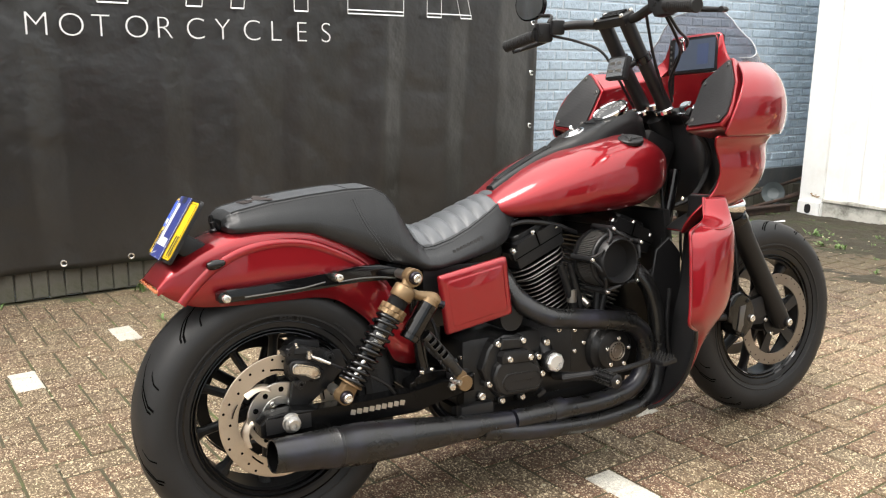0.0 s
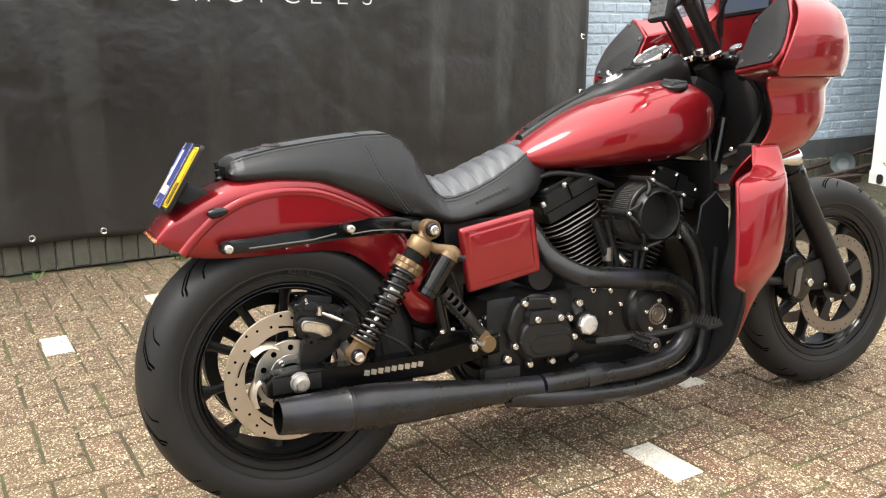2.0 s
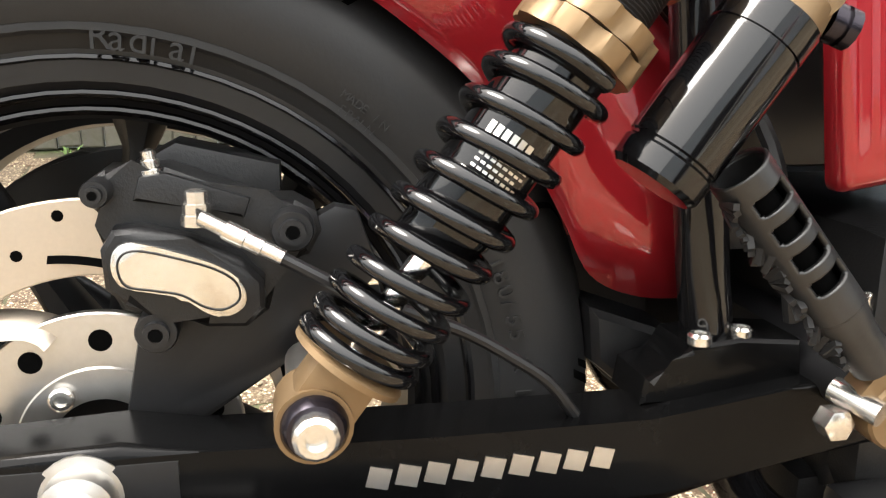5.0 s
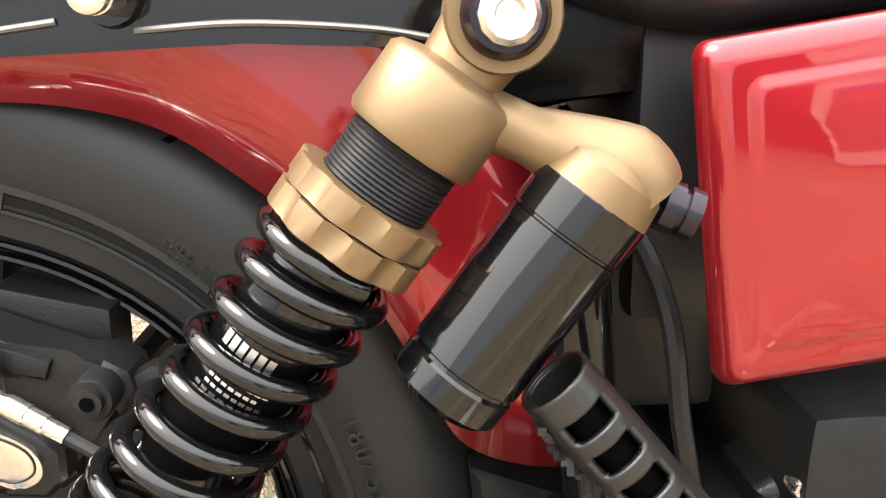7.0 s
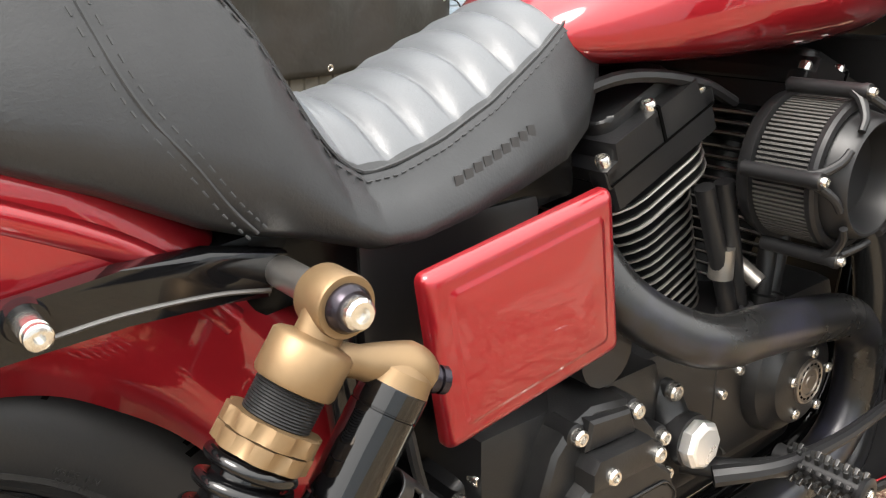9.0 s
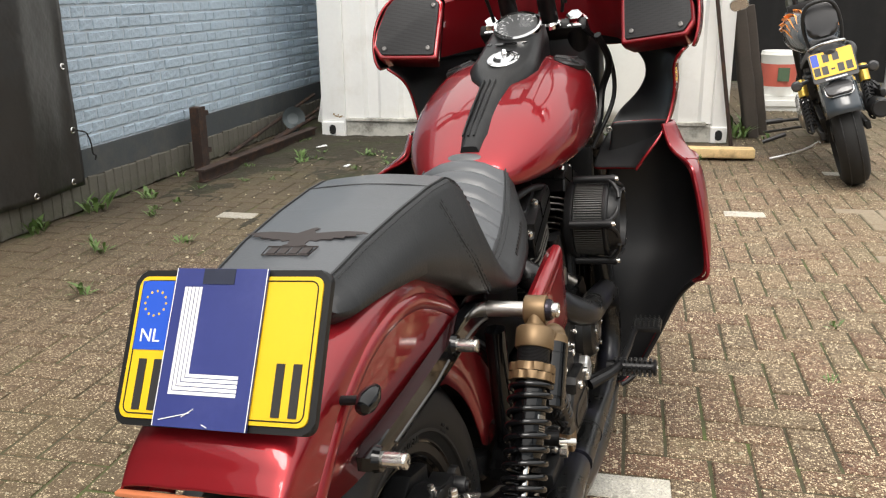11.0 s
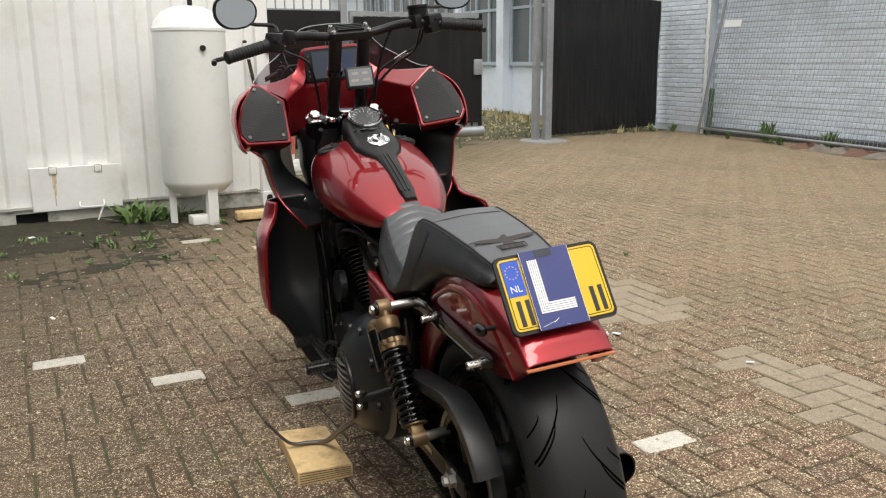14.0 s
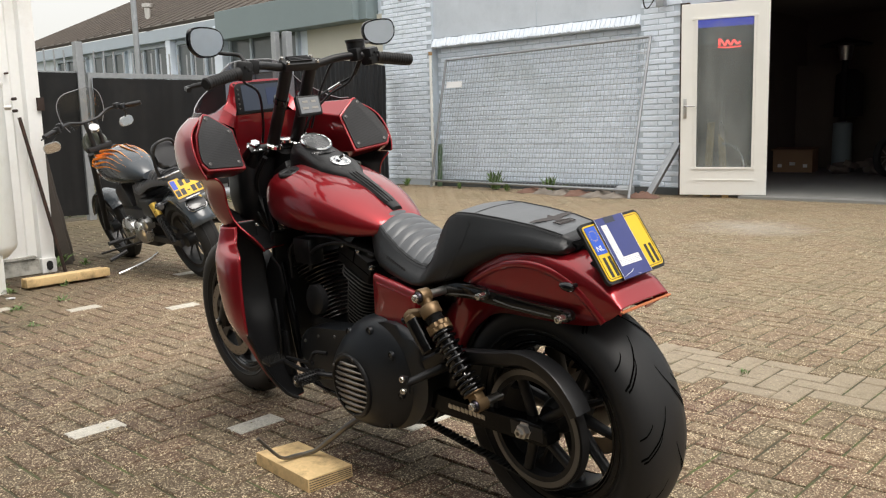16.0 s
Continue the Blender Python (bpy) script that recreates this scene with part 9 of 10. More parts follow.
def both(points):
    return [(x + 0.009, y, z) for x, y, z in points] + [(0.009 - x, y, z) for x, y, z in reversed(points)]
bm = shape(loft([both(LOWER), both(FOLD)], ring=False), loft([both([c[k] for c in SHOULDER]) for k in range(3)], ring=False))
bmesh.ops.remove_doubles(bm, verts=bm.verts, dist=0.0005)
inn = part("inner_fairing", bm, m_red, bike, "red inner fairing hooded round the screen", sharp=40)
bv = inn.modifiers.new("soft", "BEVEL")
bv.width, bv.segments, bv.angle_limit = 0.006, 3, math.radians(22)
scr = part("dash_screen", shape(box((0.01, 1.425, 1.205), (0.206, 0.03, 0.112), (-4, 0, 0), bevel=0.006)), m_satin, bike, "wide touch screen in the fairing")
part("screen_glass", shape(box((0.019, 1.4092, 1.206), (0.168, 0.002, 0.092), (-4, 0, 0))), m_screen_dark, scr, "dark lit screen", smooth=False)
part("screen_icon", shape(box((0.055, 1.4076, 1.206), (0.045, 0.001, 0.062), (-4, 0, 0)), box((-0.02, 1.4084, 1.19), (0.03, 0.001, 0.026), (-4, 0, 0))), m_screen_blue, scr, smooth=False)
for k in range(5):
    part("screen_button", shape(box((-0.08, 1.4085, 1.17 + 0.017 * k), (0.006, 0.003, 0.007), bevel=0.001)), m_steel2, scr)
rows = [[], [], [], [], []]
for x, y, z in full[-1]:
    u = abs(x - 0.009)
    if y > 1.29:
        top = float(np.interp(u, [0, 0.06, 0.1, 0.145, 0.185, 0.24, 0.31], [1.342, 1.34, 1.334, 1.302, 1.256, 1.222, 1.172]))
        for k, r_ in enumerate(rows):
            t = k / 4
            r_.append((0.009 + (x - 0.009) * (1 - 0.04 * t), y + 0.002 - (0.012 + 0.25 * (top - z)) * t, z - 0.004 + (top - z + 0.004) * t))
ws = part("windscreen", shape(loft(rows, ring=False)), m_smoke, bike, "low smoked windscreen", sharp=70)
ws.visible_shadow = False
part("screen_rim", shape(tube(rows[-1], 0.0016, 6, smooth_line=False)), m_rim_edge, ws, "pale cut edge of the screen")
for x in (-0.29, -0.2, 0.2, 0.29):
    bolt((x + 0.009, 1.508 - 1.75 * x * x if abs(x) < 0.25 else 1.37, 1.15), (x * 3, 1, 0.2), 0.006, 0.004, ws, m_satin)
part("headlamp", shape(turned((0, 1.47, 1.05), (0, 1, 0), [(0, 0.06), (0.06, 0.09), (0.08, 0.092), (0.09, 0.085), (0.095, 0)], 32)), m_chrome, bike)
for s in (1, -1):
    part("running_lamp", shape(turned((0.195 * s, 1.41, 0.745), (0.35 * s, 1, 0.1), [(-0.06, 0), (-0.045, 0.012), (-0.01, 0.022), (0.015, 0.026), (0.02, 0.023), (0.022, 0)], 24)), m_chrome, bike, "small chrome lamp")

# ---- leg shields ----
SHIELD_TOP = [(0.795, (0.318, 1.148), (0.335, 1.18), (0.335, 1.215), (0.27, 1.235), (0.19, 1.22)), (0.76, (0.328, 1.14), (0.35, 1.175), (0.35, 1.215), (0.28, 1.24), (0.19, 1.225)), (0.735, (0.342, 1.125), (0.362, 1.17), (0.358, 1.215), (0.285, 1.24), (0.185, 1.225)),
       (0.717, (0.382, 1.04), (0.395, 1.1), (0.382, 1.198), (0.3, 1.24), (0.18, 1.225)), (0.69, (0.392, 1.028), (0.41, 1.09), (0.388, 1.196), (0.3, 1.24), (0.175, 1.225)), (0.62, (0.405, 1.018), (0.42, 1.085), (0.39, 1.195), (0.3, 1.245), (0.17, 1.225))]
SHIELD_TAIL = [(0.52, (0.416, 1.006), (0.426, 1.07), (0.388, 1.185), (0.3, 1.235), (0.165, 1.215)), (0.478, (0.415, 1.004), (0.418, 1.06), (0.378, 1.17), (0.29, 1.22), (0.165, 1.2)), (0.448, (0.385, 1.06), (0.392, 1.1), (0.355, 1.162), (0.28, 1.205), (0.165, 1.19)),
       (0.42, (0.362, 1.084), (0.366, 1.112), (0.336, 1.155), (0.27, 1.195), (0.165, 1.185)), (0.38, (0.338, 1.103), (0.339, 1.122), (0.314, 1.148), (0.258, 1.18), (0.165, 1.18)), (0.3, (0.3, 1.113), (0.3, 1.126), (0.282, 1.138), (0.24, 1.155), (0.165, 1.165)),
       (0.245, (0.27, 1.1), (0.27, 1.11), (0.252, 1.118), (0.22, 1.128), (0.165, 1.135)), (0.205, (0.243, 1.07), (0.242, 1.08), (0.228, 1.09), (0.2, 1.1), (0.165, 1.11)), (0.188, (0.215, 1.05), (0.214, 1.058), (0.205, 1.066), (0.19, 1.074), (0.165, 1.08))]
LOW = SHIELD_TOP + SHIELD_TAIL
for s in (1, -1):
    wide = 0.0 if s > 0 else -0.034
    rows = [[tuple(p) for p in spline([((a + wide * (a - 0.1) / 0.3) * s, b, z) for a, b in pts], 4)] for z, *pts in LOW]
    lg = part("leg_shield", shape(loft(rows, ring=False)), [m_red, m_satin], bike, "red leg shield with a black hollow inside", sharp=60)
    lg.modifiers.new("smooth", "SUBSURF").levels = 2
    lg.modifiers["smooth"].render_levels = 2
    sm = lg.modifiers.new("thick", "SOLIDIFY")
    sm.thickness, sm.offset, sm.material_offset = 0.006, 1.0 * -s, 1
    part("shield_lip", shape(tube([((pts[0][0] + wide * (pts[0][0] - 0.1) / 0.3) * s, pts[0][1], z) for z, *pts in LOW if z > 0.44], 0.0045, 8, per=4)), m_red, lg)
    part("shield_edge", shape(tube([((pts[0][0] + wide * (pts[0][0] - 0.1) / 0.3) * s, pts[0][1] - 0.002, z) for z, *pts in LOW if z < 0.47], 0.0062, 8, per=4)), m_satin, lg, "black rubber edge")
    part("inner_panel", shape(side_plate([(1.1, 0.56), (1.115, 0.635), (1.165, 0.67), (1.21, 0.62), (1.21, 0.42), (1.19, 0.3), (1.13, 0.222), (1.07, 0.195), (1.1, 0.26), (1.14, 0.37), (1.13, 0.5)], 0.165 * s, 0.172 * s, 0.002, 1)), m_satin, lg, "black inner panel")
    part("shield_rib", shape(tube([((0.372 + wide) * s, 1.09, 0.722), ((0.392 + wide) * s, 1.13, 0.716), ((0.385 + wide) * s, 1.175, 0.72), ((0.362 + wide) * s, 1.21, 0.725)], 0.004, 8)), m_red, lg)
    for y, z in ((1.2, 0.78), (1.19, 0.22)):
        bolt((0.19 * s, y, z), (0, -1, 0), 0.007, 0.006, lg)
    part("shield_stay", shape(tube([(0.19 * s, 1.16, 0.28), (0.19 * s, 1.14, 0.4), (0.18 * s, 1.16, 0.52)], 0.006, 8), box((0.18 * s, 1.13, 0.33), (0.01, 0.05, 0.16), bevel=0.004)), m_satin, lg)

# ---- side stand on its block ----
part("side_stand", shape(tube([(-0.16, 0.655, 0.232), (-0.2, 0.672, 0.214), (-0.228, 0.7, 0.192), (-0.262, 0.77, 0.135), (-0.284, 0.828, 0.09), (-0.306, 0.857, 0.0775), (-0.345, 0.862, 0.082), (-0.385, 0.859, 0.09), (-0.412, 0.86, 0.112), (-0.462, 0.868, 0.182)], [0.012, 0.0115, 0.011, 0.01, 0.0095, 0.009, 0.0085, 0.007, 0.006, 0.0055], 12, flat=0.8)), m_steel2, bike, "bent black side stand with bare worn edges")
block = thing("wooden_block", "pale pine offcut under the side stand", "block", pose(-0.255, 0.89, 0.0))
part("offcut", shape(slab([(0.087, 0.14), (-0.063, 0.167), (-0.095, -0.142), (0.069, -0.155)], 0.042, None, 0.003)), m_wood, block)
part("grain_line", shape(*[box((-0.013, -0.1492, 0.007 + k * 0.007), (0.155, 0.0012, 0.0016), (0, (k - 2) * 0.7, -4.5)) for k in range(5)]), m_darkwood, block, "dark layers in the sawn end", smooth=False)

# ---- the second motorcycle, leaning on its stand by the container ----
B2 = pose(1.6, 4.35, 0, 0, -18, -6)
bike2 = thing("motorcycle", "dark grey motorcycle with orange flames on its tank", "motorcycle", B2)
m_grey2 = material("grey_blue_paint", (0.036, 0.045, 0.055), 0.25, vary=0.1, scale=10, fine=60, bump=0.02, coat=0.6)
m_flame = material("orange_flame_paint", (0.85, 0.3, 0.03), 0.25, vary=0.25, scale=14, fine=60, bump=0.02, coat=0.6)
m_gold2 = material("gold_anodised", (0.75, 0.5, 0.1), 0.3, 0.7, vary=0.1, bump=0.02)
m_black2 = material("satin_black_parts", (0.014, 0.014, 0.015), 0.4, vary=0.2, scale=12, fine=90, bump=0.05)
m_case2 = material("polished_case", (0.6, 0.6, 0.6), 0.28, 1.0, vary=0.1, scale=12, fine=80, bump=0.03)
m_seat2 = material("black_vinyl", (0.03, 0.03, 0.032), 0.35, vary=0.2, scale=12, fine=180, bump=0.1)
m_tyre2 = material("dusty_tyre_rubber", (0.012, 0.012, 0.012), 0.75, vary=0.25, scale=14, fine=90, bump=0.2)
m_yellow2 = material("yellow_plate", (0.85, 0.5, 0.02), 0.4, vary=0.04, scale=10, fine=60, bump=0.02)
m_blue2 = material("blue_plate_strip", (0.02, 0.07, 0.5), 0.4, vary=0.04, bump=0.02)
m_smoke2 = material("smoked_lens", (0.05, 0.05, 0.052), 0.15, vary=0.1, bump=0.02, coat=0.5)
m_visor2 = material("olive_smoked_visor", (0.07, 0.075, 0.055), 0.3, vary=0.1, bump=0.02, coat=0.3)


def wheel2(y, r, w):
    """A tyre on a spoked black rim."""
    prof = [(-w * 0.32, r * 0.7), (-w * 0.5, r * 0.78), (-w * 0.5, r * 0.86), (-w * 0.38, r * 0.95), (-w * 0.2, r * 0.99), (0, r), (w * 0.2, r * 0.99), (w * 0.38, r * 0.95), (w * 0.5, r * 0.86), (w * 0.5, r * 0.78), (w * 0.32, r * 0.7)]
    wh = part("wheel", shape(turned((-w * 0.34, y, r), (1, 0, 0), [(0, r * 0.62), (0, r * 0.72), (w * 0.68, r * 0.72), (w * 0.68, r * 0.62), (0, r * 0.62)], 48), turned((-0.07, y, r), (1, 0, 0), [(0, 0), (0, 0.05), (0.14, 0.05), (0.14, 0)], 20)), m_black2, bike2, "black cast rim")
    part("tyre", shape(turned((0, y, r), (1, 0, 0), prof, 64)), m_tyre2, wh, "dusty black rubber tyre")
    for s in (-1, 1):
        part("tread_groove", shape(tube([(s * w * 0.22, y + (r * 0.989) * math.cos(a), r + (r * 0.989) * math.sin(a)) for a in np.linspace(0, math.tau, 48, endpoint=False)], 0.004, 6, 1, True, False)), m_black2, wh)
    for k in range(9):
        a = k * math.tau / 9
        part("spoke", shape(rod((0, y + 0.04 * math.cos(a), r + 0.04 * math.sin(a)), (0, y + r * 0.64 * math.cos(a), r + r * 0.64 * math.sin(a)), 0.009, 0.007, 8)), m_black2, wh)


wheel2(0.06, 0.32, 0.15)
wheel2(1.56, 0.31, 0.12)

# fender, lamp, plate
secs = []
for k in range(19):
    a = radians(157 - k * 7.5)
    r = 0.37
    secs.append([(x, 0.06 + (r - 0.05 * (abs(x) / 0.095) ** 2.6) * math.cos(a), 0.33 + (r - 0.05 * (abs(x) / 0.095) ** 2.6) * math.sin(a) + (0.0 if k > 3 else 0.0)) for x in np.linspace(-0.098, 0.098, 13)])
ob = part("rear_fender", shape(loft(secs, ring=False)), m_grey2, bike2, "grey-blue painted rear fender", sharp=60)
ob.modifiers.new("thick", "SOLIDIFY").thickness = 0.004
LM = Matrix.Translation((0, 0.06 + 0.37 * math.cos(radians(134)), 0.33 + 0.37 * math.sin(radians(134)))) @ pose(0, 0, 0, 44, 0, 0)
lamp2 = part("tail_lamp", shape(slab(rounded(0.135, 0.088, 0.03), 0.022, LM, 0.01)), m_smoke2, bike2, "smoked oval tail lamp")
part("lamp_rim", shape(tube([LM @ Vector((x * 1.04, y * 1.05, 0.004)) for x, y in rounded(0.135, 0.088, 0.03)], 0.004, 8, 1, True, False)), m_chrome, lamp2)
PM = Matrix.Translation((0, -0.16, 0.742)) @ pose(0, 0, 0, 62, 0, 0)
plate2 = part("number_plate", shape(slab(rounded(0.215, 0.145, 0.008), 0.003, PM, 0.001)), m_yellow2, bike2, "yellow number plate in a black holder", smooth=False)
part("plate_holder", shape(slab(rounded(0.23, 0.175, 0.01), 0.006, PM @ Matrix.Translation((0, -0.01, -0.0075)), 0.002)), m_black2, bike2, smooth=False)
part("plate_strip", shape(slab(rounded(0.036, 0.07, 0.003), 0.0015, PM @ Matrix.Translation((-0.086, 0.032, 0.003)))), m_blue2, plate2, "blue strip", smooth=False)
for row, xs in ((0.034, (-0.03, 0.02)), (-0.036, (-0.085, -0.045, 0.035, 0.078))):
    for x in xs:
        part("plate_bar", shape(slab(rounded(0.032, 0.048, 0.002), 0.0012, PM @ Matrix.Translation((x, row, 0.003)))), m_black2, plate2, "plain black bar", smooth=False)
part("plate_bar", shape(slab(rounded(0.02, 0.009, 0.002), 0.0012, PM @ Matrix.Translation((-0.005, -0.036, 0.003)))), m_black2, plate2, smooth=False)
part("holder_bar", shape(slab(rounded(0.11, 0.008, 0.002), 0.001, PM @ Matrix.Translation((0, -0.088, -0.001)))), m_print, bike2, "white lettering drawn as a bar", smooth=False)

# seat, backrest
def seat_row(y, w, z, h):
    return [(w * math.sin(a) * (1 if abs(math.sin(a)) < 0.9 else 0.98), y, z + h * math.cos(a)) for a in np.linspace(-1.75, 1.75, 17)]


seat2 = part("seat", shape(loft([seat_row(-0.14, 0.02, 0.79, 0.02), seat_row(-0.11, 0.085, 0.78, 0.05), seat_row(0.06, 0.105, 0.78, 0.065), seat_row(0.2, 0.11, 0.77, 0.07), seat_row(0.3, 0.12, 0.745, 0.07), seat_row(0.42, 0.14, 0.7, 0.07), seat_row(0.56, 0.12, 0.71, 0.06), seat_row(0.62, 0.06, 0.74, 0.04)])), m_seat2, bike2, "quilted black vinyl seat")
for y in (0.0, 0.06, 0.12, 0.18, 0.24):
    part("quilt_roll", shape(tube([(-0.09, y, 0.805), (-0.05, y, 0.843), (0, y, 0.85), (0.05, y, 0.843), (0.09, y, 0.805)], 0.016, 10, flat=0.7)), m_seat2, seat2)
part("backrest", shape(slab(rounded(0.165, 0.2, 0.06), 0.05, Matrix.Translation((0, 0.02, 0.965)) @ pose(0, 0, 0, 72, 0, 0), 0.02, 4)), m_seat2, bike2, "padded black backrest")
part("backrest_bar", shape(tube([(-0.075, 0.05, 0.78), (-0.095, 0.015, 0.9), (-0.09, -0.015, 1.0), (-0.06, -0.035, 1.06), (0, -0.04, 1.075), (0.06, -0.035, 1.06), (0.09, -0.015, 1.0), (0.095, 0.015, 0.9), (0.075, 0.05, 0.78)], 0.011, 12)), m_black2, bike2, "glossy black bar")
part("rack_bar", shape(tube([(-0.09, 0.06, 0.82), (-0.085, -0.1, 0.84), (-0.03, -0.14, 0.85), (0.03, -0.14, 0.85), (0.085, -0.1, 0.84), (0.09, 0.06, 0.82)], 0.008, 10)), m_chrome, bike2, "bright carrier bar")
part("side_guard", shape(tube([(0.1, 0.2, 0.8), (0.13, 0.05, 0.79), (0.125, -0.05, 0.76), (0.1, -0.06, 0.7)], 0.014, 10)), m_black2, bike2)

# shocks
for s in (-1, 1):
    x = 0.165 * s
    top, bot = Vector((x, 0.16, 0.66)), Vector((x, 0.02, 0.36))
    d = (bot - top).normalized()
    sh = part("shock", shape(rod(top, bot, 0.012)), m_black2, bike2, "rear shock absorber")
    part("reservoir", shape(rod(top + d * 0.01, top + d * 0.11, 0.028)), m_gold2, sh, "gold cylinder")
    line = [top + d * (0.12 + 0.19 * k / 110) + Vector((math.cos(k * 0.5), 0, math.sin(k * 0.5))) * 0.027 for k in range(111)]
    part("coil_spring", shape(tube(line, 0.006, 6, 1, False, False)), m_black2, sh)
    part("turn_signal", shape(rod((x * 0.8, -0.02, 0.66), (x * 1.25, -0.06, 0.655), 0.012), turned((x * 1.2, -0.02, 0.655), (0, -1, 0), [(0, 0), (0, 0.025), (0.05, 0.03), (0.06, 0.02), (0.062, 0)], 20)), m_smoke2, bike2)

# swingarm, chain guard, exhaust
for s in (-1, 1):
    part("swingarm", shape(box((0.12 * s, 0.3, 0.33), (0.03, 0.6, 0.05), bevel=0.008)), m_black2, bike2)
part("drive_belt_guard", shape(box((-0.1, 0.25, 0.44), (0.03, 0.42, 0.025), (8, 0, 0), bevel=0.006)), m_black2, bike2)
muf = part("muffler", shape(turned((0.19, -0.12, 0.425), (0.0, 1, -0.05), [(0.0, 0.03), (0, 0.05), (0.02, 0.055), (0.5, 0.055), (0.6, 0.03), (1.0, 0.026)], 28)), m_black2, bike2, "round black muffler")
part("end_cap", shape(turned((0.19, -0.121, 0.425), (0, -1, 0), [(0, 0.048), (0.006, 0.042), (0.004, 0.0)], 28)), m_black2, muf)
part("heat_shield", shape(box((0.2, 0.14, 0.5), (0.03, 0.3, 0.05), (6, 0, 10), bevel=0.012)), m_black2, bike2)
for k in range(6):
    part("shield_fin", shape(rod((0.215, 0.02 + k * 0.04, 0.535), (0.215, 0.03 + k * 0.04, 0.47), 0.008, n=8)), m_black2, bike2)

# engine
eng2 = part("engine", shape(box((0, 0.72, 0.4), (0.24, 0.46, 0.32), bevel=0.04), box((0, 0.55, 0.62), (0.2, 0.22, 0.22), (20, 0, 0), bevel=0.03), box((0, 0.9, 0.62), (0.2, 0.22, 0.22), (-20, 0, 0), bevel=0.03)), m_black2, bike2)
part("primary_cover", shape(turned((-0.13, 0.55, 0.4), (-1, 0, 0), [(0, 0.1), (0.06, 0.095), (0.075, 0.07), (0.08, 0)], 32), turned((-0.13, 0.8, 0.38), (-1, 0, 0), [(0, 0.12), (0.05, 0.115), (0.065, 0.09), (0.07, 0)], 32)), m_case2, eng2, "polished silver case")
part("belt_drum", shape(turned((-0.12, 0.43, 0.47), (-1, 0, 0), [(0, 0.05), (0.06, 0.05), (0.07, 0.03), (0.07, 0)], 24)), m_case2, eng2)
part("oil_tank", shape(box((0, 0.4, 0.58), (0.28, 0.2, 0.16), bevel=0.04, seg=3)), m_black2, bike2)
for s in (-1, 1):
    part("foot_peg", shape(rod((0.16 * s, 0.72, 0.34), (0.31 * s, 0.71, 0.37), 0.01), rod((0.3 * s, 0.71, 0.37), (0.4 * s, 0.7, 0.385), 0.017)), m_black2, bike2)
    part("fork_leg", shape(rod((0.1 * s, 1.56, 0.31), (0.1 * s, 1.2, 1.0), 0.024)), m_black2, bike2)
part("shift_lever", shape(rod((-0.15, 0.66, 0.3), (-0.42, 0.9, 0.29), 0.009), rod((-0.3, 0.68, 0.28), (-0.45, 0.66, 0.27), 0.014)), m_black2, bike2)
part("side_stand", shape(tube([(-0.12, 0.55, 0.2), (-0.2, 0.58, 0.17), (-0.32, 0.64, 0.15), (-0.43, 0.66, 0.148)], 0.01, 10)), m_case2, bike2, "bright bent side stand")

# tank with flames


def tank_row(y, w, z0, z1):
    out = []
    for a in np.linspace(0, math.tau, 28, endpoint=False):
        c, s = math.cos(a), math.sin(a)
        out.append((w * math.copysign(abs(c) ** 0.8, c), y, (z0 + z1) / 2 + (z1 - z0) / 2 * math.copysign(abs(s) ** 0.85, s)))
    return out


T2 = [(0.44, 0.05, 0.78, 0.83), (0.5, 0.09, 0.76, 0.9), (0.6, 0.135, 0.745, 0.96), (0.75, 0.165, 0.74, 1.0), (0.9, 0.178, 0.745, 1.02), (1.02, 0.17, 0.76, 1.015), (1.12, 0.13, 0.8, 0.985), (1.16, 0.06, 0.85, 0.93)]
tank2 = part("fuel_tank", shape(loft([tank_row(*t) for t in T2])), m_grey2, bike2, "grey-blue tank")


def on_tank(y, lift):
    """A place on the tank's skin: lift runs from 0 at its waist to 1 at its top."""
    w, z0, z1 = (float(np.interp(y, [t[0] for t in T2], [t[k] for t in T2])) for k in (1, 2, 3))
    a = lift * math.pi / 2
    return w * math.cos(a) ** 0.8 + 0.001, (z0 + z1) / 2 + (z1 - z0) / 2 * math.sin(a) ** 0.85


for s in (-1, 1):
    for y0, y1, l0, wave in ((0.55, 1.1, 0.86, 0.05), (0.62, 1.12, 0.66, 0.08), (0.56, 1.12, 0.48, 0.07), (0.66, 1.12, 0.3, 0.08), (0.6, 1.1, 0.14, 0.06), (0.8, 1.12, 0.56, 0.05)):
        pts = []
        for k in range(9):
            y = y0 + (y1 - y0) * k / 8
            x, z = on_tank(y, min(0.97, max(0.02, l0 + wave * math.sin(k * 0.9 + y0 * 9))))
            pts.append((s * x, y, z))
        part("flame", shape(tube(pts, [0.002, 0.01, 0.018, 0.023, 0.024], 8, 3, flat=0.25)), m_flame, tank2, "orange painted flame")
part("filler_cap", shape(turned((0.04, 0.92, 1.0), (0, 0, 1), [(0, 0.035), (0.02, 0.034), (0.025, 0)], 24)), m_chrome, tank2)

# bars, mirrors, instruments
part("riser", shape(box((0, 1.24, 1.02), (0.2, 0.06, 0.05), bevel=0.01), rod((-0.04, 1.23, 1.03), (-0.04, 1.22, 1.24), 0.018), rod((0.04, 1.23, 1.03), (0.04, 1.22, 1.24), 0.018)), m_black2, bike2)
part("handlebar", shape(tube([(-0.42, 1.02, 1.26), (-0.3, 1.08, 1.275), (-0.18, 1.17, 1.28), (-0.08, 1.215, 1.25), (0, 1.22, 1.245), (0.08, 1.225, 1.25), (0.18, 1.24, 1.285), (0.28, 1.18, 1.28), (0.38, 1.12, 1.265)], 0.013, 12)), m_black2, bike2, "black handlebar")
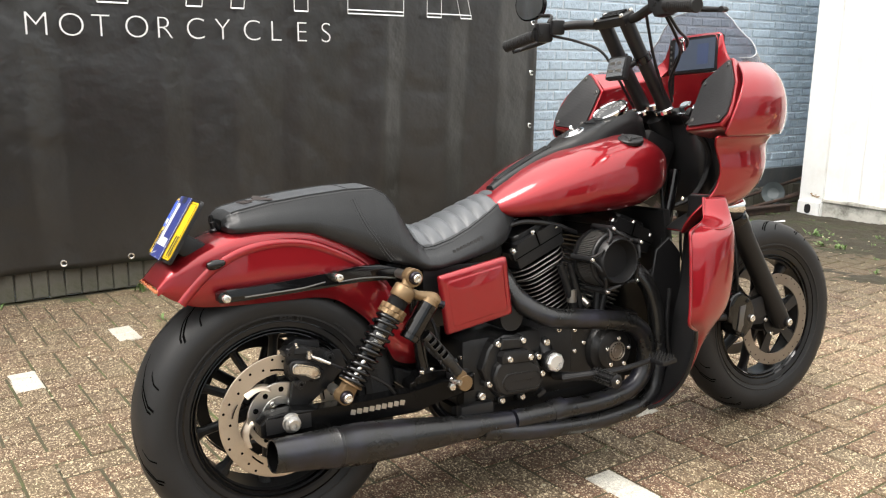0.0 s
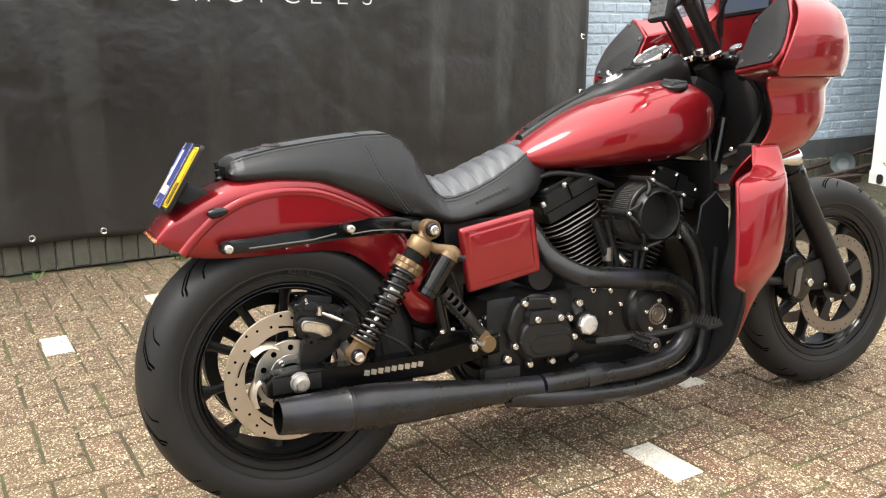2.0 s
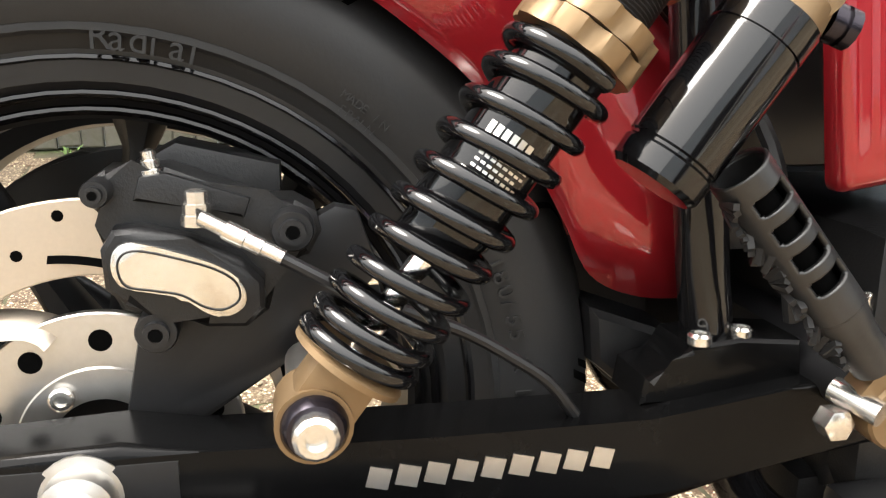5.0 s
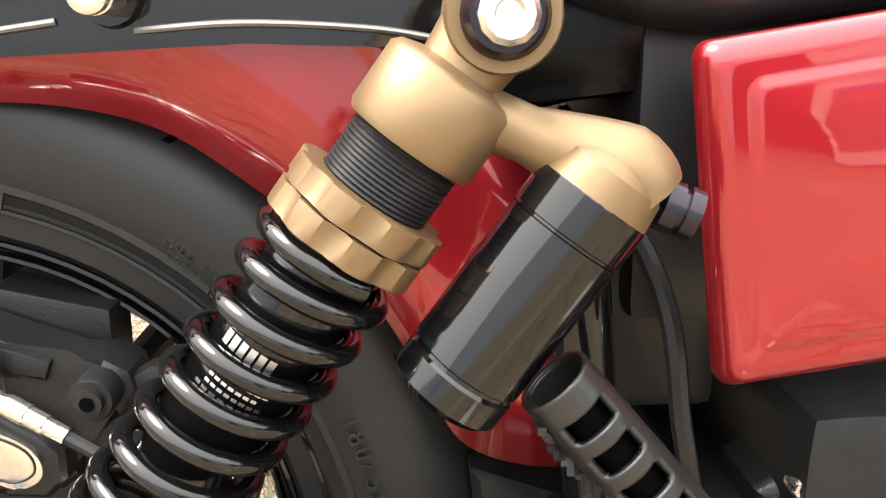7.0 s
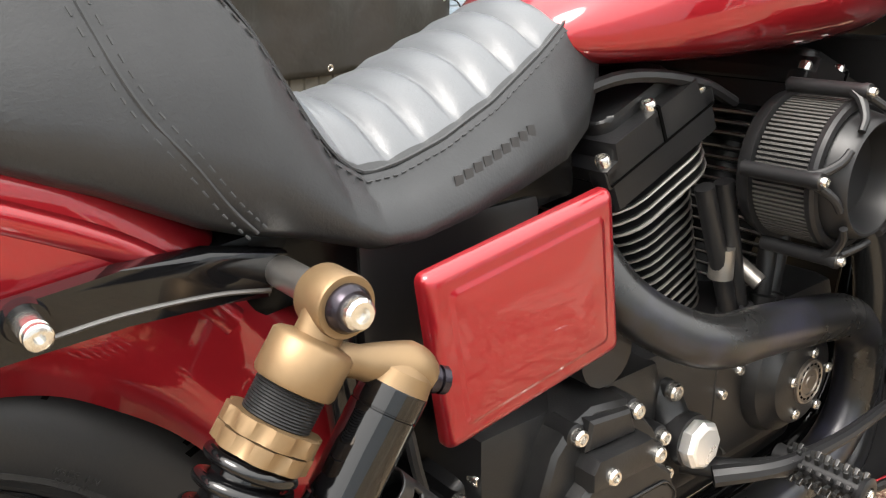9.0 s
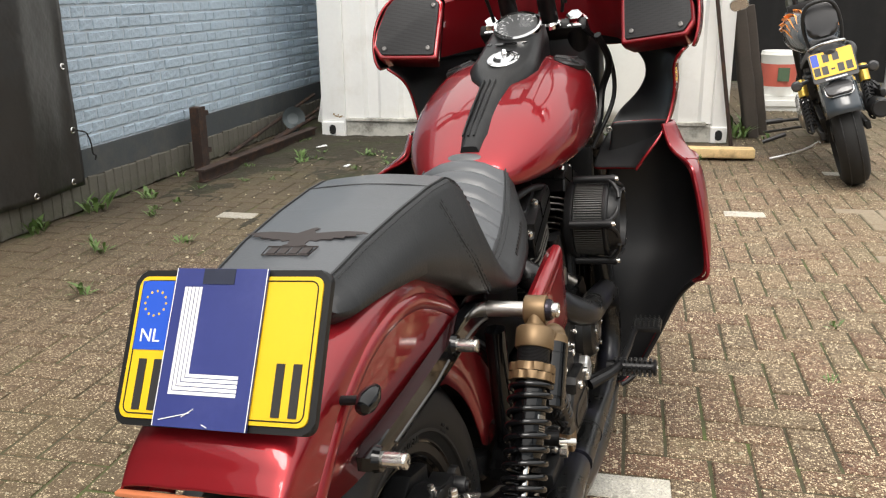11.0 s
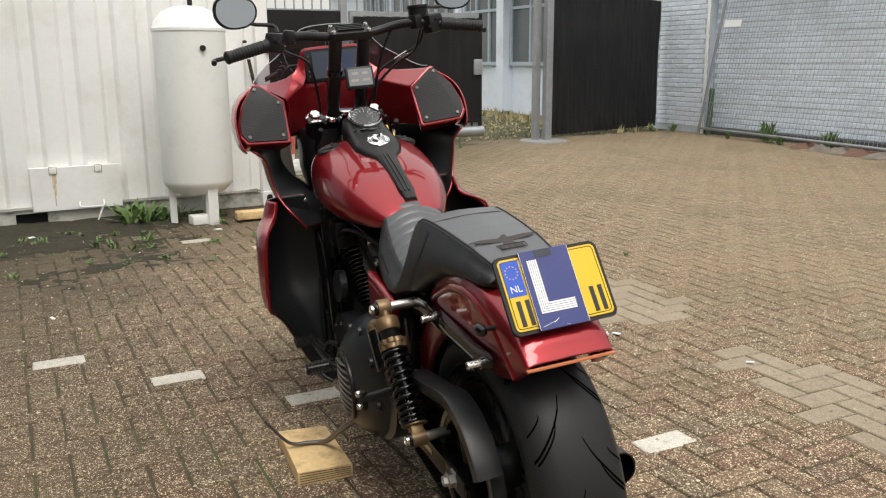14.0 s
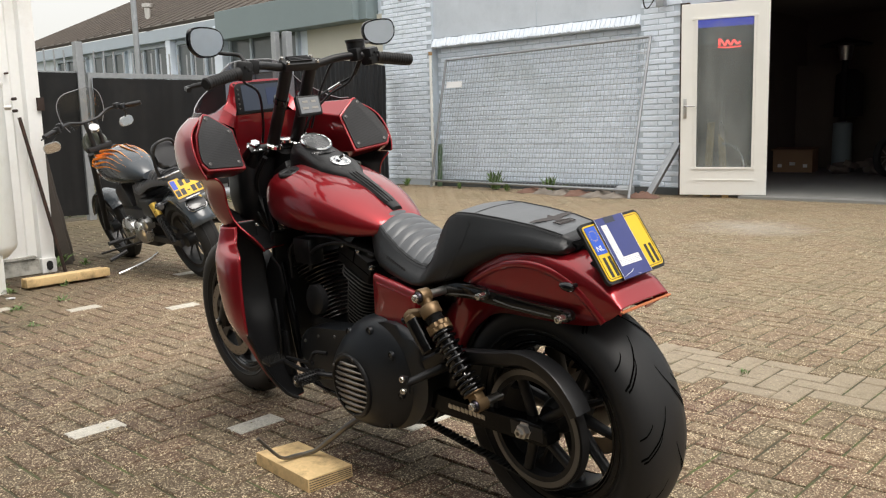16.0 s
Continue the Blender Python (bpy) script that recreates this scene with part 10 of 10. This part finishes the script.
for s in (-1, 1):
    gx, gy = (0.34, 1.06) if s < 0 else (0.31, 1.16)
    part("grip", shape(rod((gx * s, gy, 1.272), ((gx + 0.1) * s, gy - 0.055, 1.262), 0.018)), m_black2, bike2)
    part("switch_housing", shape(box(((gx - 0.03) * s, gy + 0.012, 1.272), (0.05, 0.045, 0.05), (0, 0, 28 * s), bevel=0.01), box(((gx - 0.065) * s, gy + 0.035, 1.29), (0.045, 0.04, 0.05), (0, 0, 28 * s), bevel=0.008)), m_black2, bike2)
    part("brake_lever", shape(tube([((gx - 0.06) * s, gy + 0.06, 1.27), (gx * s, gy + 0.09, 1.25), ((gx + 0.1) * s, gy + 0.04, 1.24)], 0.006, 8)), m_black2, bike2)
    mc = Vector((-0.39, 1.09, 1.16)) if s < 0 else Vector((0.3, 1.26, 1.145))
    mm = Matrix.Translation(mc) @ pose(0, 0, 0, 97, 0, 12 * s)
    mr = part("mirror", shape(tube([((gx - 0.04) * s, gy + 0.02, 1.265), ((gx - 0.01) * s, gy + 0.05, 1.22), mc + Vector((0, 0.02, 0.02))], 0.006, 8)), m_black2, bike2)
    part("mirror_shell", shape(slab(rounded(0.13, 0.078, 0.035), 0.014, mm @ pose(0, 0, -0.012), 0.003)), m_case2, mr, "bright mirror housing")
    part("mirror_glass", shape(slab(rounded(0.118, 0.068, 0.03), 0.002, mm @ pose(0, 0, 0.003))), m_chrome, mr, "bright mirror glass", smooth=False)
part("headlamp_cowl", shape(turned((0, 1.33, 1.05), (0, -1, 0.3), [(0, 0.1), (0.04, 0.1), (0.06, 0.085), (0.065, 0)], 32)), m_visor2, bike2, "olive smoked round cowl")
part("speedometer", shape(turned((0.0, 1.2, 1.17), (0, -0.6, 0.8), [(0, 0.04), (0.03, 0.042), (0.034, 0.036), (0.03, 0)], 24)), m_chrome, bike2)
m_screen2 = glass("clear_windscreen", (0.8, 0.8, 0.78), 0.02)
rows = []
for z, w in ((1.2, 0.15), (1.28, 0.19), (1.36, 0.2), (1.43, 0.19), (1.48, 0.15), (1.5, 0.1)):
    rows.append([(w * math.sin(t * 1.2), 1.32 - (z - 1.2) * 0.25 + 0.07 * math.cos(t * 1.2), z) for t in np.linspace(-1, 1, 15)])
ws2 = part("windscreen", shape(loft(rows, ring=False)), m_screen2, bike2, "small clear windscreen", sharp=70)
ws2.visible_shadow = False
part("screen_edge", shape(tube([r_[0] for r_ in rows] + rows[-1][1:-1] + [r_[-1] for r_ in reversed(rows)], 0.0028, 8, 2)), m_rim_edge, ws2)
for k in range(4):
    for s in (-1, 1):
        part("quilt_line", shape(tube([(s * 0.02, 0.46 + 0.03 * k, 0.775), (s * 0.08, 0.43 + 0.035 * k, 0.765), (s * 0.13, 0.4 + 0.04 * k, 0.72)], 0.003, 6)), m_seat2, seat2)
part("front_fender", shape(loft([[(x, 1.56 + (0.34 - 0.03 * (abs(x) / 0.075) ** 2) * math.cos(a), 0.31 + (0.34 - 0.03 * (abs(x) / 0.075) ** 2) * math.sin(a)) for x in np.linspace(-0.075, 0.075, 9)] for a in np.linspace(0.3, 2.5, 14)], ring=False)), m_grey2, bike2)

# ---- pieces: paving, brick courses ----


def piece_mesh(name, sx, sy, sz, ch, mat, seed=0):
    """A block with a chamfered top, its top at z = 0."""
    rr = random.Random(seed)
    x, y = sx / 2, sy / 2
    j = lambda: rr.uniform(-0.0012, 0.0012)
    lo = [(-x, -y, -sz), (x, -y, -sz), (x, y, -sz), (-x, y, -sz)]
    mid = [(a + j(), b + j(), -ch) for a, b, _ in lo]
    top = [(a * (1 - ch / x), b * (1 - ch / y), j()) for a, b, _ in lo]
    vs = lo + mid + top
    fs = [(8, 9, 10, 11)]
    for o in (0, 4):
        fs += [(o + k, o + (k + 1) % 4, o + 4 + (k + 1) % 4, o + 4 + k) for k in range(4)]
    me = bpy.data.meshes.new(name)
    me.from_pydata(vs, [], fs)
    me.materials.append(mat)
    return me


def joined(name, mesh, mats_m, parent, mat, label="", kind="stuff"):
    """Many copies of one block joined into one mesh."""
    co = np.array([v.co[:] for v in mesh.vertices])
    fc = np.array([p.vertices[:] for p in mesh.polygons])
    vs = np.concatenate([co @ np.array(m.to_3x3()).T + np.array(m.translation) for m in mats_m])
    fs = np.concatenate([fc + i * len(co) for i in range(len(mats_m))])
    me = bpy.data.meshes.new(name)
    me.from_pydata(vs.tolist(), [], fs.tolist())
    me.materials.append(mat)
    ob = new(name, me)
    ob.parent = parent
    return tagged(ob, label, kind=kind)


pavement = thing("pavement", "reddish aggregate pavers laid in herringbone with mossy joints", "paving", kind="structure")
PW = 0.1035
whites = [(0.795, 0.49), (0.32, 0.92), (-0.09, 1.385), (-0.505, 1.81), (-0.91, 2.22), (-1.285, 2.69), (-1.67, 3.1), (-1.475, -0.31), (-1.855, 0.15), (0.47, 4.03), (0.885, 3.56), (0.08, 4.43), (1.57, 4.66)]
strips = [[(1.5, 3.8), (1.79, 3.55), (1.95, 2.98), (2.02, 2.4), (2.03, 1.74), (1.82, 1.42), (1.4, 1.6), (1.42, 2.01), (1.64, 2.4), (1.41, 2.46), (1.42, 2.93), (1.5, 3.36), (1.43, 3.7)],
          [(1.55, 1.06), (1.72, 1.06), (1.84, 0.85), (1.86, 0.45), (1.82, 0.0), (1.8, -0.9), (1.45, -0.9), (1.4, 0.0), (1.39, 0.47), (1.47, 0.8)]]
paver_white = piece_mesh("white_paver", PW * 2 - 0.008, PW - 0.008, 0.05, 0.004, m_paver_white, 1)
paver_grey = piece_mesh("grey_paver", PW * 2 - 0.008, PW - 0.008, 0.05, 0.004, m_paver_grey, 1)
paver = piece_mesh("paver", PW * 2 - 0.009, PW - 0.009, 0.05, 0.0045, m_paver_one, 1)
spots = []
rr = random.Random(11)
x_lo, y_lo, x_hi, y_hi = -2.56, -7.5, 9.3, 9.9
ia = range(int((x_lo - 0.31) / PW) - 2, int((x_hi - 0.31) / PW) + 2)
ib = range(int((y_lo - 0.93) / PW) - 2, int((y_hi - 0.93) / PW) + 2)
for a in ia:
    for b in ib:
        d = (a - b) % 4
        if d == 0:
            c, turn = (0.31 + a * PW, 0.93 + b * PW), 0
        elif d == 3:
            c, turn = (0.31 + (a - 0.5) * PW, 0.93 + (b + 0.5) * PW), 90
        else:
            continue
        if x_lo < c[0] < x_hi and y_lo < c[1] < y_hi and not (c[1] > 5.75 and c[0] < 0.95):
            spots.append((c, turn))




def inside(p, poly):
    odd = False
    for (x0, y0), (x1, y1) in zip(poly, poly[1:] + poly[:1]):
        if (y0 > p[1]) != (y1 > p[1]) and p[0] < x0 + (x1 - x0) * (p[1] - y0) / (y1 - y0):
            odd = not odd
    return odd


grey_set = {s for s in spots if any(inside(s[0], poly) for poly in strips)}


def lie(s):
    (x, y), turn = s
    low = 0.012 * noise.noise((x * 0.7, y * 0.7, 0))
    return pose(x + rr.uniform(-0.001, 0.001), y + rr.uniform(-0.001, 0.001), low * 0.12 + rr.uniform(-0.0012, 0.0012), rr.uniform(-0.5, 0.5), rr.uniform(-0.5, 0.5), turn + rr.uniform(-0.6, 0.6))


near, rest = [], []
for s in spots:
    if s in grey_set:
        continue
    (x, y), _ = s
    (near if -1.7 < x < 1.3 and -0.5 < y < 1.75 else rest).append(s)
near.sort(key=lambda s: abs(s[0][0]) + abs(s[0][1] - 0.6))
near, rest = near[:300], rest + near[300:]
for s in near:
    ob = new("paver", paver)
    ob.parent = pavement
    ob.matrix_basis = lie(s)
for x, y in whites:
    ob = new("white_paver", paver_white)
    ob.parent = pavement
    ob.matrix_basis = pose(x, y, 0.0032, 0, 0, rr.uniform(-1, 1))
for s in grey_set:
    ob = new("grey_paver", paver_grey)
    ob.parent = pavement
    ob.matrix_basis = lie(s)
joined("pavers", paver, [lie(s) for s in rest], pavement, m_paver)

# brick courses on the west wall
BL, BH = 0.222, 0.0665
brick = piece_mesh("brick", BL - 0.01, BH - 0.009, 0.03, 0.006, m_bluebrick, 2)
head = piece_mesh("brick_header", BL / 2 - 0.01, BH - 0.009, 0.03, 0.006, m_bluebrick, 3)
TURN = Matrix(((0, 0, 1, 0), (1, 0, 0, 0), (0, 1, 0, 0), (0, 0, 0, 1)))
spots_w = []
for r in range(48):
    z = 0.35 + r * BH
    k, y = 0, 2.9 + (0.0 if r % 2 else BL / 4)
    while y < 8.2:
        full = (k + r) % 2 == 0
        ln = BL if full else BL / 2
        spots_w.append((full, Matrix.Translation((-0.003 + rr.uniform(-0.003, 0.003), y + ln / 2, z)) @ TURN))
        y += ln
        k += 1
spots_w.sort(key=lambda s: (s[1].translation.y - 3.6) ** 2 + (s[1].translation.z - 0.8) ** 2)
for full, m in spots_w[:300]:
    ob = new("brick", brick if full else head)
    ob.parent = wall_l
    ob.matrix_basis = m
for full, me_ in ((True, brick), (False, head)):
    joined("bricks", me_, [m for f, m in spots_w[300:] if f == full], wall_l, m_bluebrick)
sold = piece_mesh("footing_brick", 0.0735, 0.16, 0.04, 0.006, m_soldier, 4)
ys = np.arange(-3.0, 7.5, 0.076)
for i, y in enumerate(ys):
    ob = new("footing_brick", sold)
    ob.parent = wall_l
    ob.matrix_basis = Matrix.Translation((0.012 + rr.uniform(-0.004, 0.004), y, 0.085 + rr.uniform(-0.004, 0.004))) @ TURN @ pose(0, 0, 0, rr.uniform(-2, 2), 0, rr.uniform(-1.5, 1.5))

# brick courses of the east building
BL2, BH2 = 0.235, 0.078
bk = piece_mesh("far_brick", BL2 - 0.014, BH2 - 0.014, 0.03, 0.005, m_bluebrick_far, 5)
TURN2 = Matrix(((0, 0, -1, 0), (-1, 0, 0, 0), (0, 1, 0, 0), (0, 0, 0, 1)))


def courses(x, y0, y1, z0, z1):
    out = []
    for r in range(int((z1 - z0) / BH2)):
        y = y0 + (BL2 / 2 if r % 2 else 0)
        while y + BL2 <= y1 + 0.13:
            out.append(Matrix.Translation((x + rr.uniform(-0.004, 0.004), min(y + BL2 / 2, y1 - BL2 / 2), z0 + (r + 0.5) * BH2)) @ TURN2)
            y += BL2
    return out


joined("bricks", bk, courses(WX + 0.04, 9.22, 10.45, 0.1, 4.4) + courses(WX + 0.04, 4.52, 5.15, 0.1, 4.4) + courses(WX + 0.18, 5.15, 9.22, 0.1, 2.4), wall_r, m_bluebrick_far)
sill_b = piece_mesh("sill_brick", 0.075, 0.16, 0.05, 0.008, m_bluebrick_far, 6)
for y in np.arange(5.19, 9.2, 0.083):
    ob = new("sill_brick", sill_b)
    ob.parent = wall_r
    ob.matrix_basis = Matrix.Translation((WX + 0.04, y, 2.46 + rr.uniform(-0.005, 0.005))) @ TURN2 @ pose(0, 0, 0, -25, 0, 0)
slab_wall("sill_bed", WX + 0.1, WX + 0.4, 5.15, 9.22, 2.38, 2.54, m_bluemortar)
